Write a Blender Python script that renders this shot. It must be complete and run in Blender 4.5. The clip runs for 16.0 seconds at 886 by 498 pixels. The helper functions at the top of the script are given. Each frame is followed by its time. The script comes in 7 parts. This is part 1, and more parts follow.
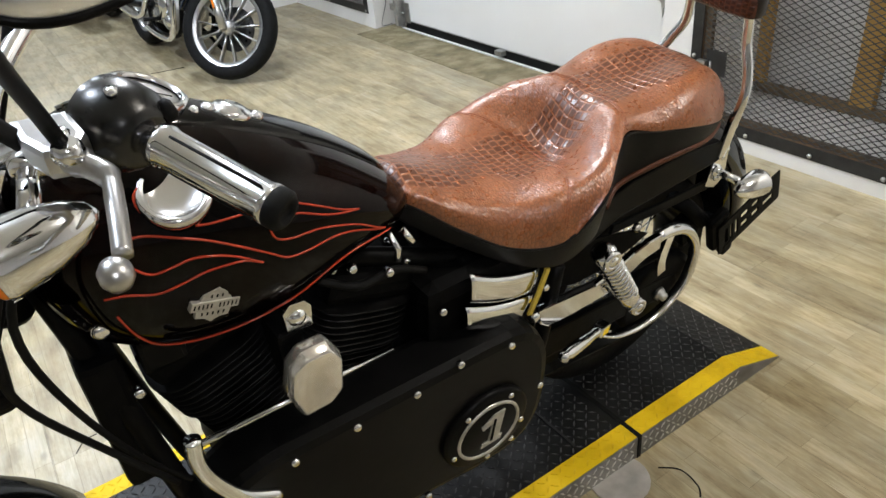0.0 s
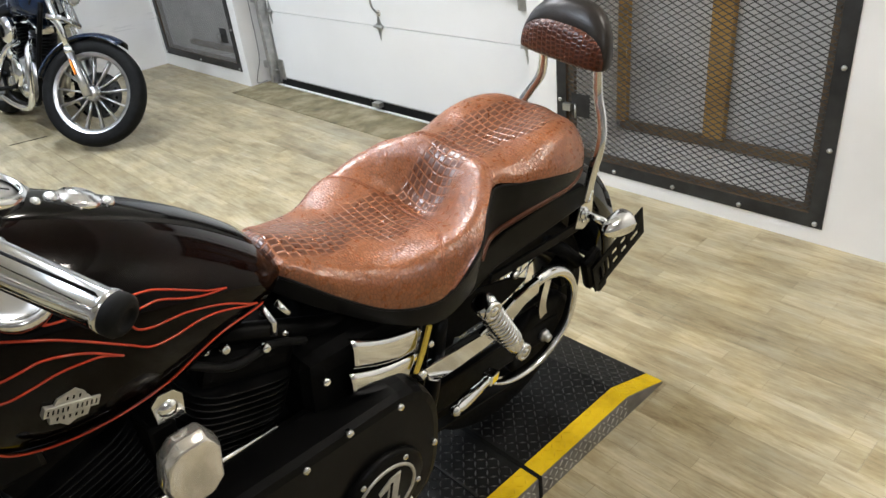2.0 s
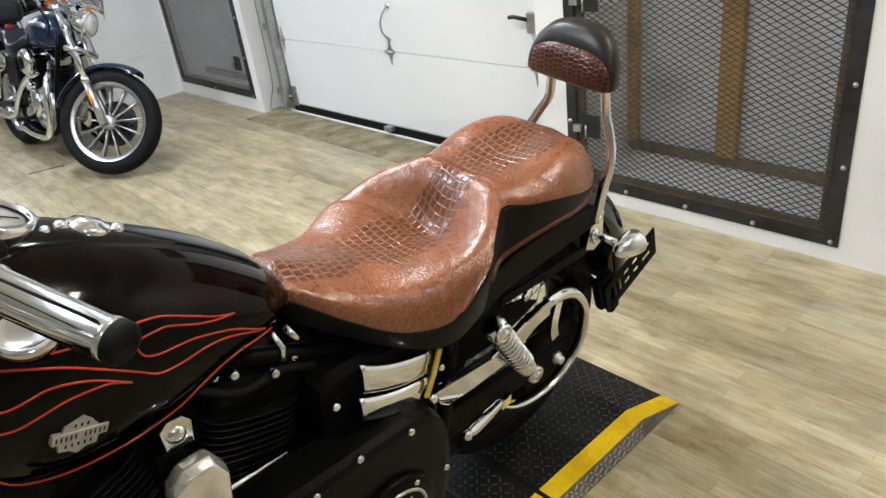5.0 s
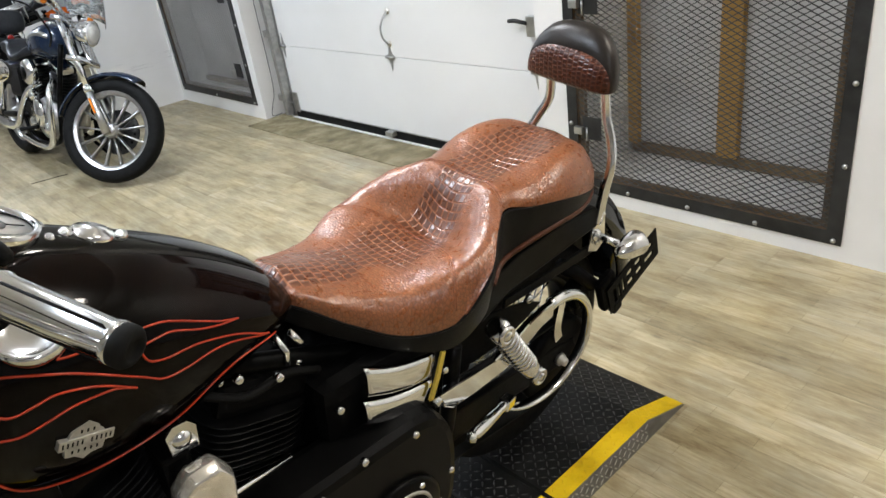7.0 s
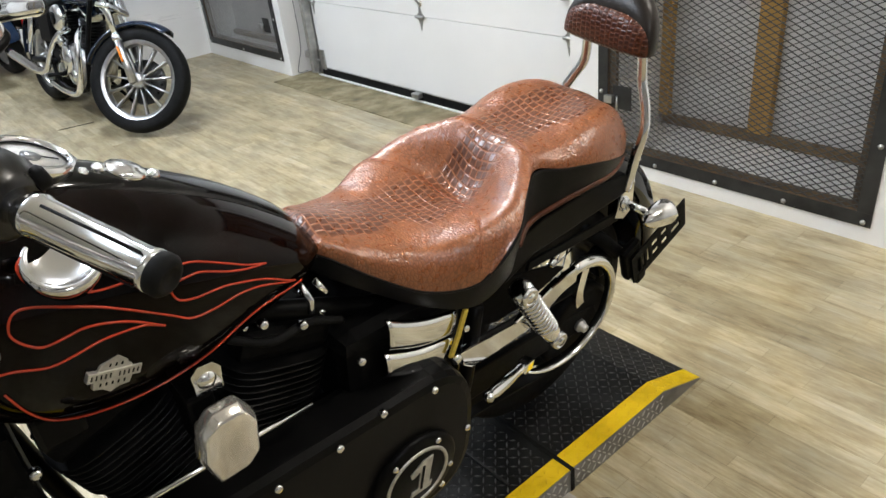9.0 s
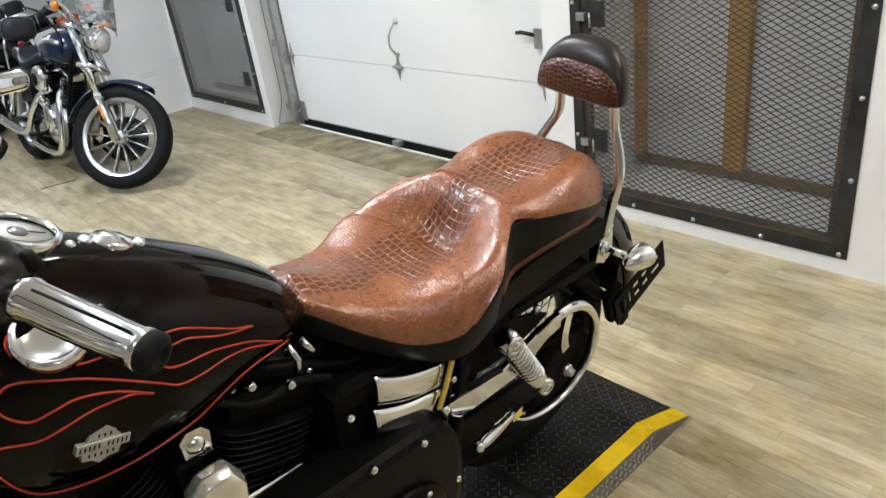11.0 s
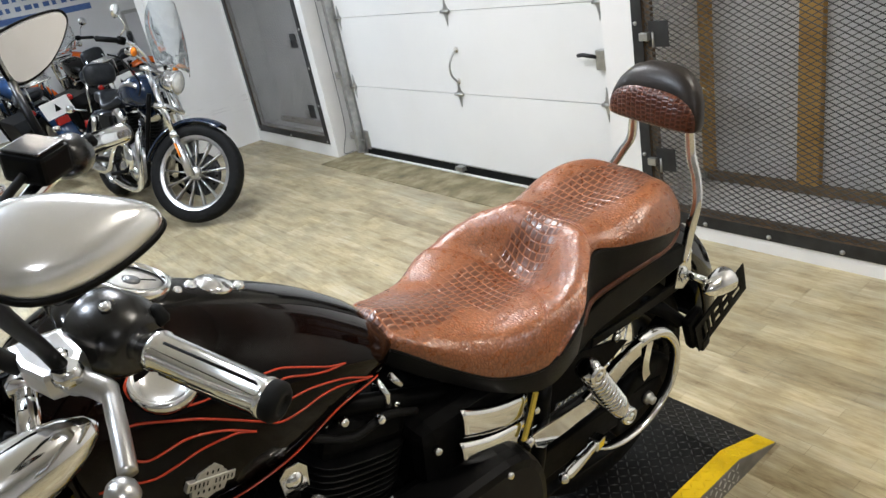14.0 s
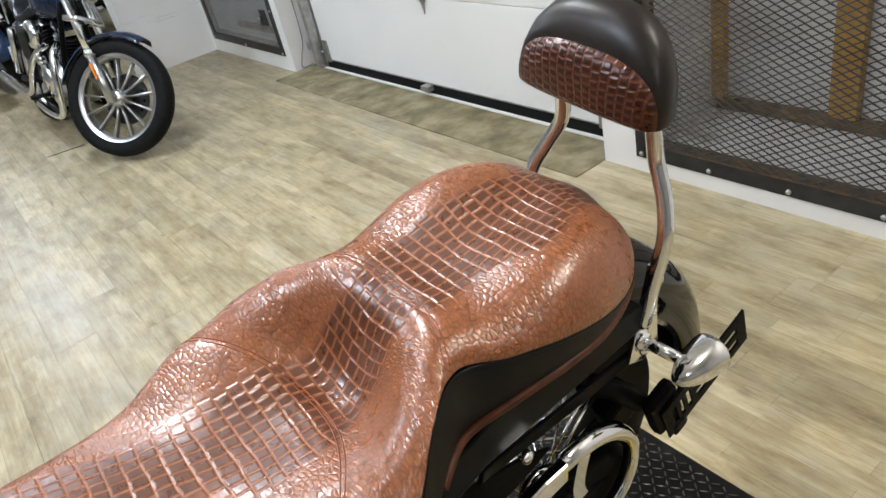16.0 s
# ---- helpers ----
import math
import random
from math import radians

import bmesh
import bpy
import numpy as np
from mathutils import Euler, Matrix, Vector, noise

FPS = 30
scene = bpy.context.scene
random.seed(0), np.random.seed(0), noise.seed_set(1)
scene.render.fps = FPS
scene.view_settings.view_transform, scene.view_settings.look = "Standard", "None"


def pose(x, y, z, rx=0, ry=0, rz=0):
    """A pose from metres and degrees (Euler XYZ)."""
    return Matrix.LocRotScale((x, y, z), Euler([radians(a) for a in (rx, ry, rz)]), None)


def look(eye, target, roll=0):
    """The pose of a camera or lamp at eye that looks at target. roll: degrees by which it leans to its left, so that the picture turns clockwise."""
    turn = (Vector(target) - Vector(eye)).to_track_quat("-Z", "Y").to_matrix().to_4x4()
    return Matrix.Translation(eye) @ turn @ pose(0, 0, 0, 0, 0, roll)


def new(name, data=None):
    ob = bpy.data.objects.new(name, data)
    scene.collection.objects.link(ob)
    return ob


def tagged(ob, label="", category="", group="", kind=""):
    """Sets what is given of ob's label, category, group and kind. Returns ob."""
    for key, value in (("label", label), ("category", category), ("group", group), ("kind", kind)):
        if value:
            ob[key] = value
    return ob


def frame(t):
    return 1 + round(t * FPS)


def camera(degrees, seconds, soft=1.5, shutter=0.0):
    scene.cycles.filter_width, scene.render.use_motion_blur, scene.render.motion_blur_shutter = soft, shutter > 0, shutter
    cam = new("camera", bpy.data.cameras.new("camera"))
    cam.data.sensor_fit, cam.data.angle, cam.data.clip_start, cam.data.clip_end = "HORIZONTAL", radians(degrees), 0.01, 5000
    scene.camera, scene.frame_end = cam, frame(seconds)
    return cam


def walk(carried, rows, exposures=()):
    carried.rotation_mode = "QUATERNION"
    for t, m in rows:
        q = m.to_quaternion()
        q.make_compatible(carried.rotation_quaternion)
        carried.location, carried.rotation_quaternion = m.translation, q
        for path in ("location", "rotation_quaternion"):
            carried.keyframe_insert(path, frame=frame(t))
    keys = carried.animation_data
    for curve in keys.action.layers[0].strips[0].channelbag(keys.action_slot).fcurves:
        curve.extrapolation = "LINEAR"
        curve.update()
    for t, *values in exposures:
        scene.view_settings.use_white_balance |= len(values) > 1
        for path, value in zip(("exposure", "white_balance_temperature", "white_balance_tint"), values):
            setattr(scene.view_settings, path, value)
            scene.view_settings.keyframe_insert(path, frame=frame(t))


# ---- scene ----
cam = camera(63.7, 16.0)
PATH = [
    (0, (0.648, 0.628, 1.446), (1.52, 2.084, 0.39), -6.6),
    (0.5, (0.671, 0.609, 1.468), (1.749, 1.993, 0.508), -5.0),
    (1, (0.693, 0.614, 1.479), (1.897, 1.887, 0.514), -5.7),
    (1.5, (0.692, 0.618, 1.482), (1.911, 1.902, 0.552), -6.5),
    (2, (0.687, 0.617, 1.467), (1.828, 1.937, 0.489), -6.5),
    (2.5, (0.684, 0.612, 1.466), (1.789, 1.964, 0.49), -7.3),
    (3, (0.687, 0.607, 1.484), (1.881, 1.939, 0.589), -5.2),
    (3.5, (0.695, 0.604, 1.479), (1.897, 1.933, 0.591), -7.0),
    (4, (0.693, 0.615, 1.472), (1.865, 1.959, 0.567), -7.0),
    (4.5, (0.696, 0.614, 1.466), (1.841, 1.973, 0.548), -7.3),
    (7, (0.693, 0.608, 1.465), (1.829, 1.982, 0.558), -8.5),
    (7.5, (0.695, 0.607, 1.459), (1.815, 1.972, 0.519), -8.2),
    (8, (0.69, 0.606, 1.447), (1.773, 1.956, 0.443), -7.6),
    (8.5, (0.685, 0.607, 1.453), (1.765, 1.997, 0.503), -7.9),
    (9, (0.678, 0.618, 1.448), (1.742, 1.999, 0.467), -6.7),
    (9.5, (0.674, 0.615, 1.467), (1.757, 2.032, 0.563), -7.6),
    (10, (0.674, 0.606, 1.474), (1.809, 1.997, 0.592), -7.0),
    (12.5, (0.685, 0.609, 1.483), (1.802, 2.018, 0.606), -9.3),
    (13, (0.674, 0.608, 1.49), (1.771, 2.054, 0.651), -8.9),
    (13.5, (0.68, 0.621, 1.474), (1.726, 2.065, 0.57), -8.4),
    (14, (0.65, 0.623, 1.507), (1.686, 2.133, 0.702), -11.6),
    (14.5, (0.68, 0.644, 1.488), (1.75, 2.071, 0.583), -6.0),
    (14.7, (0.757, 0.675, 1.479), (1.694, 2.227, 0.634), -1.4),
    (14.8, (0.807, 0.680, 1.481), (1.766, 2.245, 0.685), 0.7),
    (15, (0.901, 0.688, 1.478), (1.86, 2.212, 0.607), 0.4),
    (15.2, (0.953, 0.751, 1.459), (1.942, 2.176, 0.462), -1.3),
    (15.5, (1.069, 0.827, 1.437), (2.08, 2.225, 0.425), -3.2),
    (16, (1.283, 0.973, 1.398), (2.162, 2.431, 0.349), -13.9),
]
walk(cam, [(t, look(eye, target, roll)) for t, eye, target, roll in PATH],
     exposures=((0, -0.04), (1.5, 0.04), (4.5, 0.02), (7, -0.03), (9, 0.02), (13.5, 0.0), (14.5, -0.03), (15, -0.08), (15.5, -0.12), (16, -0.14)))

# ---------------------------------------------------------------- light
world = bpy.data.worlds.new("world")
world.use_nodes = True
scene.world = world
world.node_tree.nodes["Background"].inputs[0].default_value = (0.9, 0.95, 1.0, 1)
world.node_tree.nodes["Background"].inputs[1].default_value = 0.03

# ---------------------------------------------------------------- materials


def material(name, color=(0.5, 0.5, 0.5), rough=0.5, metal=0.0, spec=0.5):
    m = bpy.data.materials.new(name)
    m.use_nodes = True
    b = m.node_tree.nodes["Principled BSDF"]
    b.inputs["Base Color"].default_value = (*color, 1)
    b.inputs["Roughness"].default_value = rough
    b.inputs["Metallic"].default_value = metal
    b.inputs["Specular IOR Level"].default_value = spec
    return m


def node(m, kind, **inputs):
    n = m.node_tree.nodes.new(kind)
    for k, v in inputs.items():
        n.inputs[k.replace("_", " ")].default_value = v
    return n


def wire(m, a, b):
    m.node_tree.links.new(a, b)


def bsdf(m):
    return m.node_tree.nodes["Principled BSDF"]


def ramp(m, source, stops):
    r = node(m, "ShaderNodeValToRGB")
    e = r.color_ramp.elements
    while len(e) < len(stops):
        e.new(0.5)
    for el, (p, c) in zip(e, stops):
        el.position, el.color = p, (*c, 1)
    wire(m, source, r.inputs[0])
    return r.outputs[0]


def coords(m, scale=(1, 1, 1), kind="Object", turn=0.0):
    tc = node(m, "ShaderNodeTexCoord")
    mp = node(m, "ShaderNodeMapping")
    mp.inputs["Scale"].default_value = scale
    mp.inputs["Rotation"].default_value[2] = turn
    wire(m, tc.outputs[kind], mp.inputs[0])
    return mp.outputs[0]


def noisy(m, vec, scale, detail=4.0, rough=0.55):
    n = node(m, "ShaderNodeTexNoise", Scale=scale, Detail=detail, Roughness=rough)
    wire(m, vec, n.inputs["Vector"])
    return n.outputs["Fac"]


def bump(m, height, strength=0.3, distance=0.002):
    b = node(m, "ShaderNodeBump", Strength=strength, Distance=distance)
    wire(m, height, b.inputs["Height"])
    wire(m, b.outputs[0], bsdf(m).inputs["Normal"])
    return b


def mottled(name, stops, scale, rough=(0.4, 0.6), metal=0.0, bumps=None, detail=5.0, kind="Object", spec=0.5):
    m = material(name, metal=metal, spec=spec)
    v = coords(m, kind=kind)
    f = noisy(m, v, scale, detail)
    wire(m, ramp(m, f, stops), bsdf(m).inputs["Base Color"])
    r = node(m, "ShaderNodeMapRange", To_Min=rough[0], To_Max=rough[1])
    wire(m, noisy(m, v, scale * 3.1), r.inputs[0])
    wire(m, r.outputs[0], bsdf(m).inputs["Roughness"])
    if bumps:
        bump(m, noisy(m, v, bumps[0]), bumps[1], bumps[2])
    return m


M = {}
M["wall"] = mottled("white_wall_paint", [(0.3, (0.74, 0.73, 0.70)), (0.7, (0.82, 0.81, 0.79))], 1.3, (0.5, 0.7), bumps=(220, 0.15, 0.001))
M["door"] = mottled("door_paint", [(0.3, (0.76, 0.76, 0.74)), (0.7, (0.83, 0.83, 0.81))], 0.9, (0.35, 0.5), bumps=(160, 0.1, 0.0006))
# tones of the unseen ceiling and walls, set for reflections in tank and chrome
M["ceiling"] = mottled("ceiling_paint", [(0.3, (0.76, 0.76, 0.75)), (0.7, (0.83, 0.83, 0.82))], 2.0)
M["unseen_wall"] = mottled("unseen_wall_grey", [(0.3, (0.56, 0.555, 0.55)), (0.7, (0.64, 0.635, 0.63))], 1.6, (0.5, 0.7))
M["concrete"] = mottled("concrete", [(0.30, (0.095, 0.076, 0.036)), (0.47, (0.180, 0.148, 0.075)), (0.66, (0.300, 0.262, 0.165))], 7.0, (0.6, 0.85), bumps=(60, 0.4, 0.003))
M["steel_dark"] = mottled("dark_steel", [(0.3, (0.022, 0.022, 0.022)), (0.7, (0.055, 0.055, 0.055))], 9.0, (0.35, 0.6), 0.6)
M["rubber"] = mottled("tyre_rubber", [(0.3, (0.003, 0.003, 0.003)), (0.7, (0.007, 0.007, 0.0067))], 30, (0.6, 0.8), spec=0.15)
M["chrome"] = mottled("chrome", [(0.3, (0.79, 0.80, 0.82)), (0.7, (0.85, 0.86, 0.88))], 12, (0.05, 0.11), 1.0)
M["black_gloss"] = material("black_gloss_paint", (0.003, 0.0028, 0.0026), 0.07, spec=0.3)
M["black"] = mottled("black_wrinkle_paint", [(0.3, (0.002, 0.002, 0.002)), (0.7, (0.005, 0.005, 0.005))], 40, (0.4, 0.6), spec=0.05)
M["vinyl"] = mottled("black_vinyl", [(0.3, (0.006, 0.006, 0.006)), (0.7, (0.009, 0.009, 0.0088))], 50, (0.40, 0.54), bumps=(500, 0.3, 0.0008), spec=0.14)
# black vinyl with a bluish sheen mixed into its colour
M["vinyl_blue_sheen"] = mottled("black_vinyl_blue_sheen", [(0.3, (0.009, 0.010, 0.012)), (0.7, (0.018, 0.020, 0.024))], 40, (0.30, 0.42), bumps=(700, 0.25, 0.0006), spec=0.32)
M["vinyl_soft"] = mottled("soft_black_vinyl", [(0.3, (0.014, 0.011, 0.009)), (0.7, (0.026, 0.020, 0.016))], 40, (0.27, 0.40), bumps=(700, 0.25, 0.0006), spec=0.3)
M["black_satin"] = mottled("satin_black_paint", [(0.3, (0.0025, 0.0025, 0.0025)), (0.7, (0.005, 0.005, 0.0048))], 30, (0.3, 0.42), spec=0.07)
M["cover_satin"] = mottled("satin_cover_paint", [(0.3, (0.003, 0.003, 0.003)), (0.7, (0.005, 0.005, 0.005))], 18, (0.30, 0.42), spec=0.09)
M["switch_black"] = mottled("switch_housing_paint", [(0.3, (0.004, 0.004, 0.004)), (0.7, (0.008, 0.008, 0.008))], 40, (0.22, 0.3))
M["chrome_worn"] = mottled("worn_chrome", [(0.3, (0.66, 0.63, 0.57)), (0.7, (0.80, 0.77, 0.72))], 18, (0.2, 0.36), 1.0)
M["cast_alloy"] = mottled("polished_alloy", [(0.3, (0.44, 0.44, 0.44)), (0.7, (0.58, 0.58, 0.58))], 25, (0.24, 0.38), 1.0)
M["badge"] = mottled("pewter_badge", [(0.3, (0.36, 0.35, 0.32)), (0.7, (0.56, 0.55, 0.51))], 60, (0.3, 0.45), 0.5)
M["mirror_back"] = mottled("mirror_back_chrome", [(0.3, (0.74, 0.75, 0.77)), (0.7, (0.82, 0.83, 0.84))], 12, (0.06, 0.14), 0.7)
M["horn_chrome"] = mottled("horn_cover_chrome", [(0.3, (0.74, 0.70, 0.63)), (0.7, (0.88, 0.86, 0.82))], 14, (0.10, 0.22), 0.75)
M["mirror_glass"] = material("mirror_glass", (0.9, 0.9, 0.9), 0.01, 1.0)
# fins mottled a little paler than the black barrel
M["fin"] = mottled("fin_paint", [(0.35, (0.004, 0.004, 0.004)), (0.75, (0.020, 0.020, 0.020))], 20, (0.3, 0.45), 0.5, spec=0.2)
M["pinstripe"] = mottled("pinstripe_enamel", [(0.3, (0.40, 0.034, 0.013)), (0.7, (0.54, 0.054, 0.020))], 40, (0.2, 0.3))
M["dial"] = mottled("dial_face", [(0.3, (0.45, 0.44, 0.40)), (0.7, (0.6, 0.58, 0.54))], 30)
M["strap"] = mottled("yellow_webbing", [(0.3, (0.42, 0.30, 0.03)), (0.7, (0.62, 0.45, 0.06))], 120, (0.6, 0.8))
M["red_lens"] = mottled("red_lens", [(0.3, (0.30, 0.012, 0.010)), (0.7, (0.42, 0.02, 0.015))], 60, (0.08, 0.15))
M["amber_lens"] = mottled("amber_lens", [(0.3, (0.70, 0.17, 0.01)), (0.7, (0.85, 0.25, 0.02))], 60, (0.08, 0.15))
M["lens_clear"] = mottled("clear_lens", [(0.3, (0.62, 0.62, 0.60)), (0.7, (0.75, 0.75, 0.74))], 40, (0.05, 0.12), 0.4)
M["wood"] = mottled("stud_wood", [(0.3, (0.38, 0.205, 0.042)), (0.7, (0.54, 0.31, 0.075))], 6, (0.6, 0.8))

M["galvanised"] = mottled("galvanised_steel", [(0.3, (0.34, 0.34, 0.33)), (0.7, (0.52, 0.52, 0.50))], 25, (0.3, 0.5), 0.9)
M["rusty_steel"] = mottled("rust_stained_steel", [(0.3, (0.06, 0.05, 0.04)), (0.55, (0.13, 0.085, 0.045)), (0.8, (0.20, 0.12, 0.05))], 12, (0.5, 0.75), 0.3)
M["mesh_steel"] = mottled("mesh_steel", [(0.3, (0.045, 0.043, 0.040)), (0.7, (0.10, 0.097, 0.09))], 4, (0.4, 0.6), 0.3)
M["grey_panel"] = mottled("grey_panel", [(0.3, (0.62, 0.61, 0.60)), (0.7, (0.74, 0.73, 0.72))], 2.2, (0.35, 0.55))
# paler mesh steel, nearer to the grey of the panel
M["mesh_pale"] = mottled("pale_mesh_steel", [(0.3, (0.24, 0.235, 0.225)), (0.7, (0.34, 0.335, 0.32))], 4, (0.5, 0.7), 0.2)
M["wood_dirty"] = mottled("dirty_wood", [(0.3, (0.09, 0.06, 0.03)), (0.7, (0.26, 0.16, 0.07))], 9, (0.7, 0.9))
M["blue_paint"] = mottled("dark_blue_paint", [(0.3, (0.006, 0.013, 0.030)), (0.7, (0.010, 0.020, 0.045))], 20, (0.08, 0.16))
M["blue_light"] = mottled("blue_paint", [(0.3, (0.012, 0.03, 0.075)), (0.7, (0.018, 0.045, 0.11))], 20, (0.08, 0.16))
M["grey_paint"] = mottled("grey_paint", [(0.3, (0.16, 0.165, 0.17)), (0.7, (0.24, 0.245, 0.25))], 20, (0.15, 0.25), 0.4)
M["orange_paint"] = mottled("orange_paint", [(0.3, (0.60, 0.10, 0.01)), (0.7, (0.72, 0.14, 0.02))], 20, (0.1, 0.2))
M["blue_ink"] = mottled("blue_ink", [(0.3, (0.05, 0.11, 0.30)), (0.7, (0.09, 0.17, 0.38))], 30)

# wall with dark scuffs along one height
m = M["wall_scuffed"] = material("scuffed_wall_paint", (0.78, 0.77, 0.75), 0.6)
v = coords(m)
sc = coords(m, (1, 3, 9))
sx = node(m, "ShaderNodeSeparateXYZ")
wire(m, v, sx.inputs[0])
lo = node(m, "ShaderNodeMapRange", From_Min=0.32, From_Max=0.36)
hi = node(m, "ShaderNodeMapRange", From_Min=0.50, From_Max=0.46)
wire(m, sx.outputs["Z"], lo.inputs[0])
wire(m, sx.outputs["Z"], hi.inputs[0])
mul = node(m, "ShaderNodeMath")
mul.operation = "MULTIPLY"
wire(m, lo.outputs[0], mul.inputs[0])
wire(m, hi.outputs[0], mul.inputs[1])
th = node(m, "ShaderNodeMapRange", From_Min=0.56, From_Max=0.72, To_Max=0.32)
wire(m, noisy(m, sc, 5.0), th.inputs[0])
mul2 = node(m, "ShaderNodeMath")
mul2.operation = "MULTIPLY"
wire(m, mul.outputs[0], mul2.inputs[0])
wire(m, th.outputs[0], mul2.inputs[1])
mx = node(m, "ShaderNodeMix")
mx.data_type = "RGBA"
wire(m, mul2.outputs[0], mx.inputs[0])
wire(m, ramp(m, noisy(m, v, 1.4), [(0.3, (0.74, 0.73, 0.70)), (0.7, (0.82, 0.81, 0.79))]), mx.inputs[6])
mx.inputs[7].default_value = (0.30, 0.29, 0.28, 1)
wire(m, mx.outputs[2], bsdf(m).inputs["Base Color"])
bump(m, noisy(m, v, 220.0), 0.15, 0.001)

# clear plastic
m = M["clear_plastic"] = material("clear_plastic", (0.93, 0.95, 0.95), 0.06)
bsdf(m).inputs["Transmission Weight"].default_value = 0.95
bsdf(m).inputs["IOR"].default_value = 1.1


def planks(name, each):
    """Pale oak print: long strips of tan and grey, fine grain, a few knots."""
    m = material(name, (0.4, 0.34, 0.22), 0.4)
    tc = node(m, "ShaderNodeNewGeometry")
    pos = tc.outputs["Position"]
    if each:
        oi = node(m, "ShaderNodeObjectInfo")
        rnd = oi.outputs["Random"]
    else:
        rnd = tc.outputs["Random Per Island"]
    shift = node(m, "ShaderNodeCombineXYZ")
    k = node(m, "ShaderNodeMath")
    k.operation = "MULTIPLY"
    k.inputs[1].default_value = 37.0
    wire(m, rnd, k.inputs[0])
    wire(m, k.outputs[0], shift.inputs["Z"])
    add = node(m, "ShaderNodeVectorMath")
    wire(m, pos, add.inputs[0])
    wire(m, shift.outputs[0], add.inputs[1])

    def stretched(sx, sy):
        mp = node(m, "ShaderNodeMapping")
        mp.inputs["Scale"].default_value = (sx, sy, 1)
        wire(m, add.outputs[0], mp.inputs[0])
        return mp.outputs[0]
    strips = noisy(m, stretched(16.0, 4.2), 1.0, 6.0, 0.68)
    tone = ramp(m, strips, [(0.27, (0.215, 0.168, 0.090)), (0.40, (0.366, 0.313, 0.196)), (0.54, (0.482, 0.434, 0.298)), (0.72, (0.556, 0.526, 0.412))])
    grain = noisy(m, stretched(110.0, 6.0), 1.0, 5.0, 0.65)
    g = node(m, "ShaderNodeMix")
    g.data_type = "RGBA"
    g.blend_type = "MULTIPLY"
    g.inputs[0].default_value = 0.8
    wire(m, tone, g.inputs[6])
    wire(m, ramp(m, grain, [(0.3, (0.72, 0.695, 0.65)), (0.7, (1.09, 1.08, 1.06))]), g.inputs[7])
    blot = noisy(m, pos, 4.2, 4.0, 0.6)
    w = node(m, "ShaderNodeMix")
    w.data_type = "RGBA"
    w.blend_type = "MULTIPLY"
    w.inputs[0].default_value = 0.65
    wire(m, g.outputs[2], w.inputs[6])
    wire(m, ramp(m, blot, [(0.33, (0.74, 0.76, 0.80)), (0.5, (0.95, 0.94, 0.92)), (0.67, (1.10, 1.06, 0.94))]), w.inputs[7])
    vo = node(m, "ShaderNodeTexVoronoi", Scale=1.0)
    wire(m, stretched(7.0, 3.2), vo.inputs["Vector"])
    kn = node(m, "ShaderNodeMapRange", From_Min=0.03, From_Max=0.085, To_Min=0.42, To_Max=0.0)
    wire(m, vo.outputs["Distance"], kn.inputs[0])
    q = node(m, "ShaderNodeMix")
    q.data_type = "RGBA"
    wire(m, kn.outputs[0], q.inputs[0])
    wire(m, w.outputs[2], q.inputs[6])
    q.inputs[7].default_value = (0.10, 0.08, 0.06, 1)
    tint = node(m, "ShaderNodeMix")
    tint.data_type = "RGBA"
    tint.blend_type = "MULTIPLY"
    tint.inputs[0].default_value = 1.0
    wire(m, q.outputs[2], tint.inputs[6])
    wire(m, ramp(m, rnd, [(0.0, (0.80, 0.785, 0.755)), (0.5, (0.97, 0.96, 0.935)), (1.0, (1.08, 1.08, 1.09))]), tint.inputs[7])
    # short printed staves, three across a plank
    sw = node(m, "ShaderNodeMapping")
    sw.inputs["Rotation"].default_value[2] = radians(90)
    wire(m, add.outputs[0], sw.inputs[0])
    st = node(m, "ShaderNodeTexBrick", Scale=1.0)
    st.offset, st.offset_frequency = 0.37, 2
    st.inputs["Color1"].default_value = (0.83, 0.80, 0.74, 1)
    st.inputs["Color2"].default_value = (1.08, 1.07, 1.06, 1)
    st.inputs["Mortar"].default_value = (0.60, 0.56, 0.50, 1)
    st.inputs["Mortar Size"].default_value = 0.0008
    st.inputs["Brick Width"].default_value = 0.41
    st.inputs["Row Height"].default_value = 0.0507
    wire(m, sw.outputs[0], st.inputs["Vector"])
    stv = node(m, "ShaderNodeMix")
    stv.data_type = "RGBA"
    stv.blend_type = "MULTIPLY"
    stv.inputs[0].default_value = 0.85
    wire(m, tint.outputs[2], stv.inputs[6])
    wire(m, st.outputs["Color"], stv.inputs[7])
    wire(m, stv.outputs[2], bsdf(m).inputs["Base Color"])
    rg = node(m, "ShaderNodeMapRange", To_Min=0.28, To_Max=0.46)
    wire(m, noisy(m, pos, 6.0), rg.inputs[0])
    wire(m, rg.outputs[0], bsdf(m).inputs["Roughness"])
    bump(m, grain, 0.12, 0.0008)
    return m


M["floor"] = planks("oak_vinyl_plank", True)
M["floor_far"] = planks("oak_vinyl_plank_far", False)

# tank: black, with faint red-brown patches standing in for brown reflections
m = M["tank_paint"] = material("tank_paint", (0.0042, 0.0022, 0.0019), 0.05, spec=0.13)
v = coords(m)
wire(m, ramp(m, noisy(m, v, 5.0), [(0.45, (0.0015, 0.0008, 0.0007)), (0.7, (0.007, 0.0020, 0.0011))]), bsdf(m).inputs["Base Color"])
r = node(m, "ShaderNodeMapRange", To_Min=0.04, To_Max=0.09)
wire(m, noisy(m, v, 14.0), r.inputs[0])
wire(m, r.outputs[0], bsdf(m).inputs["Roughness"])


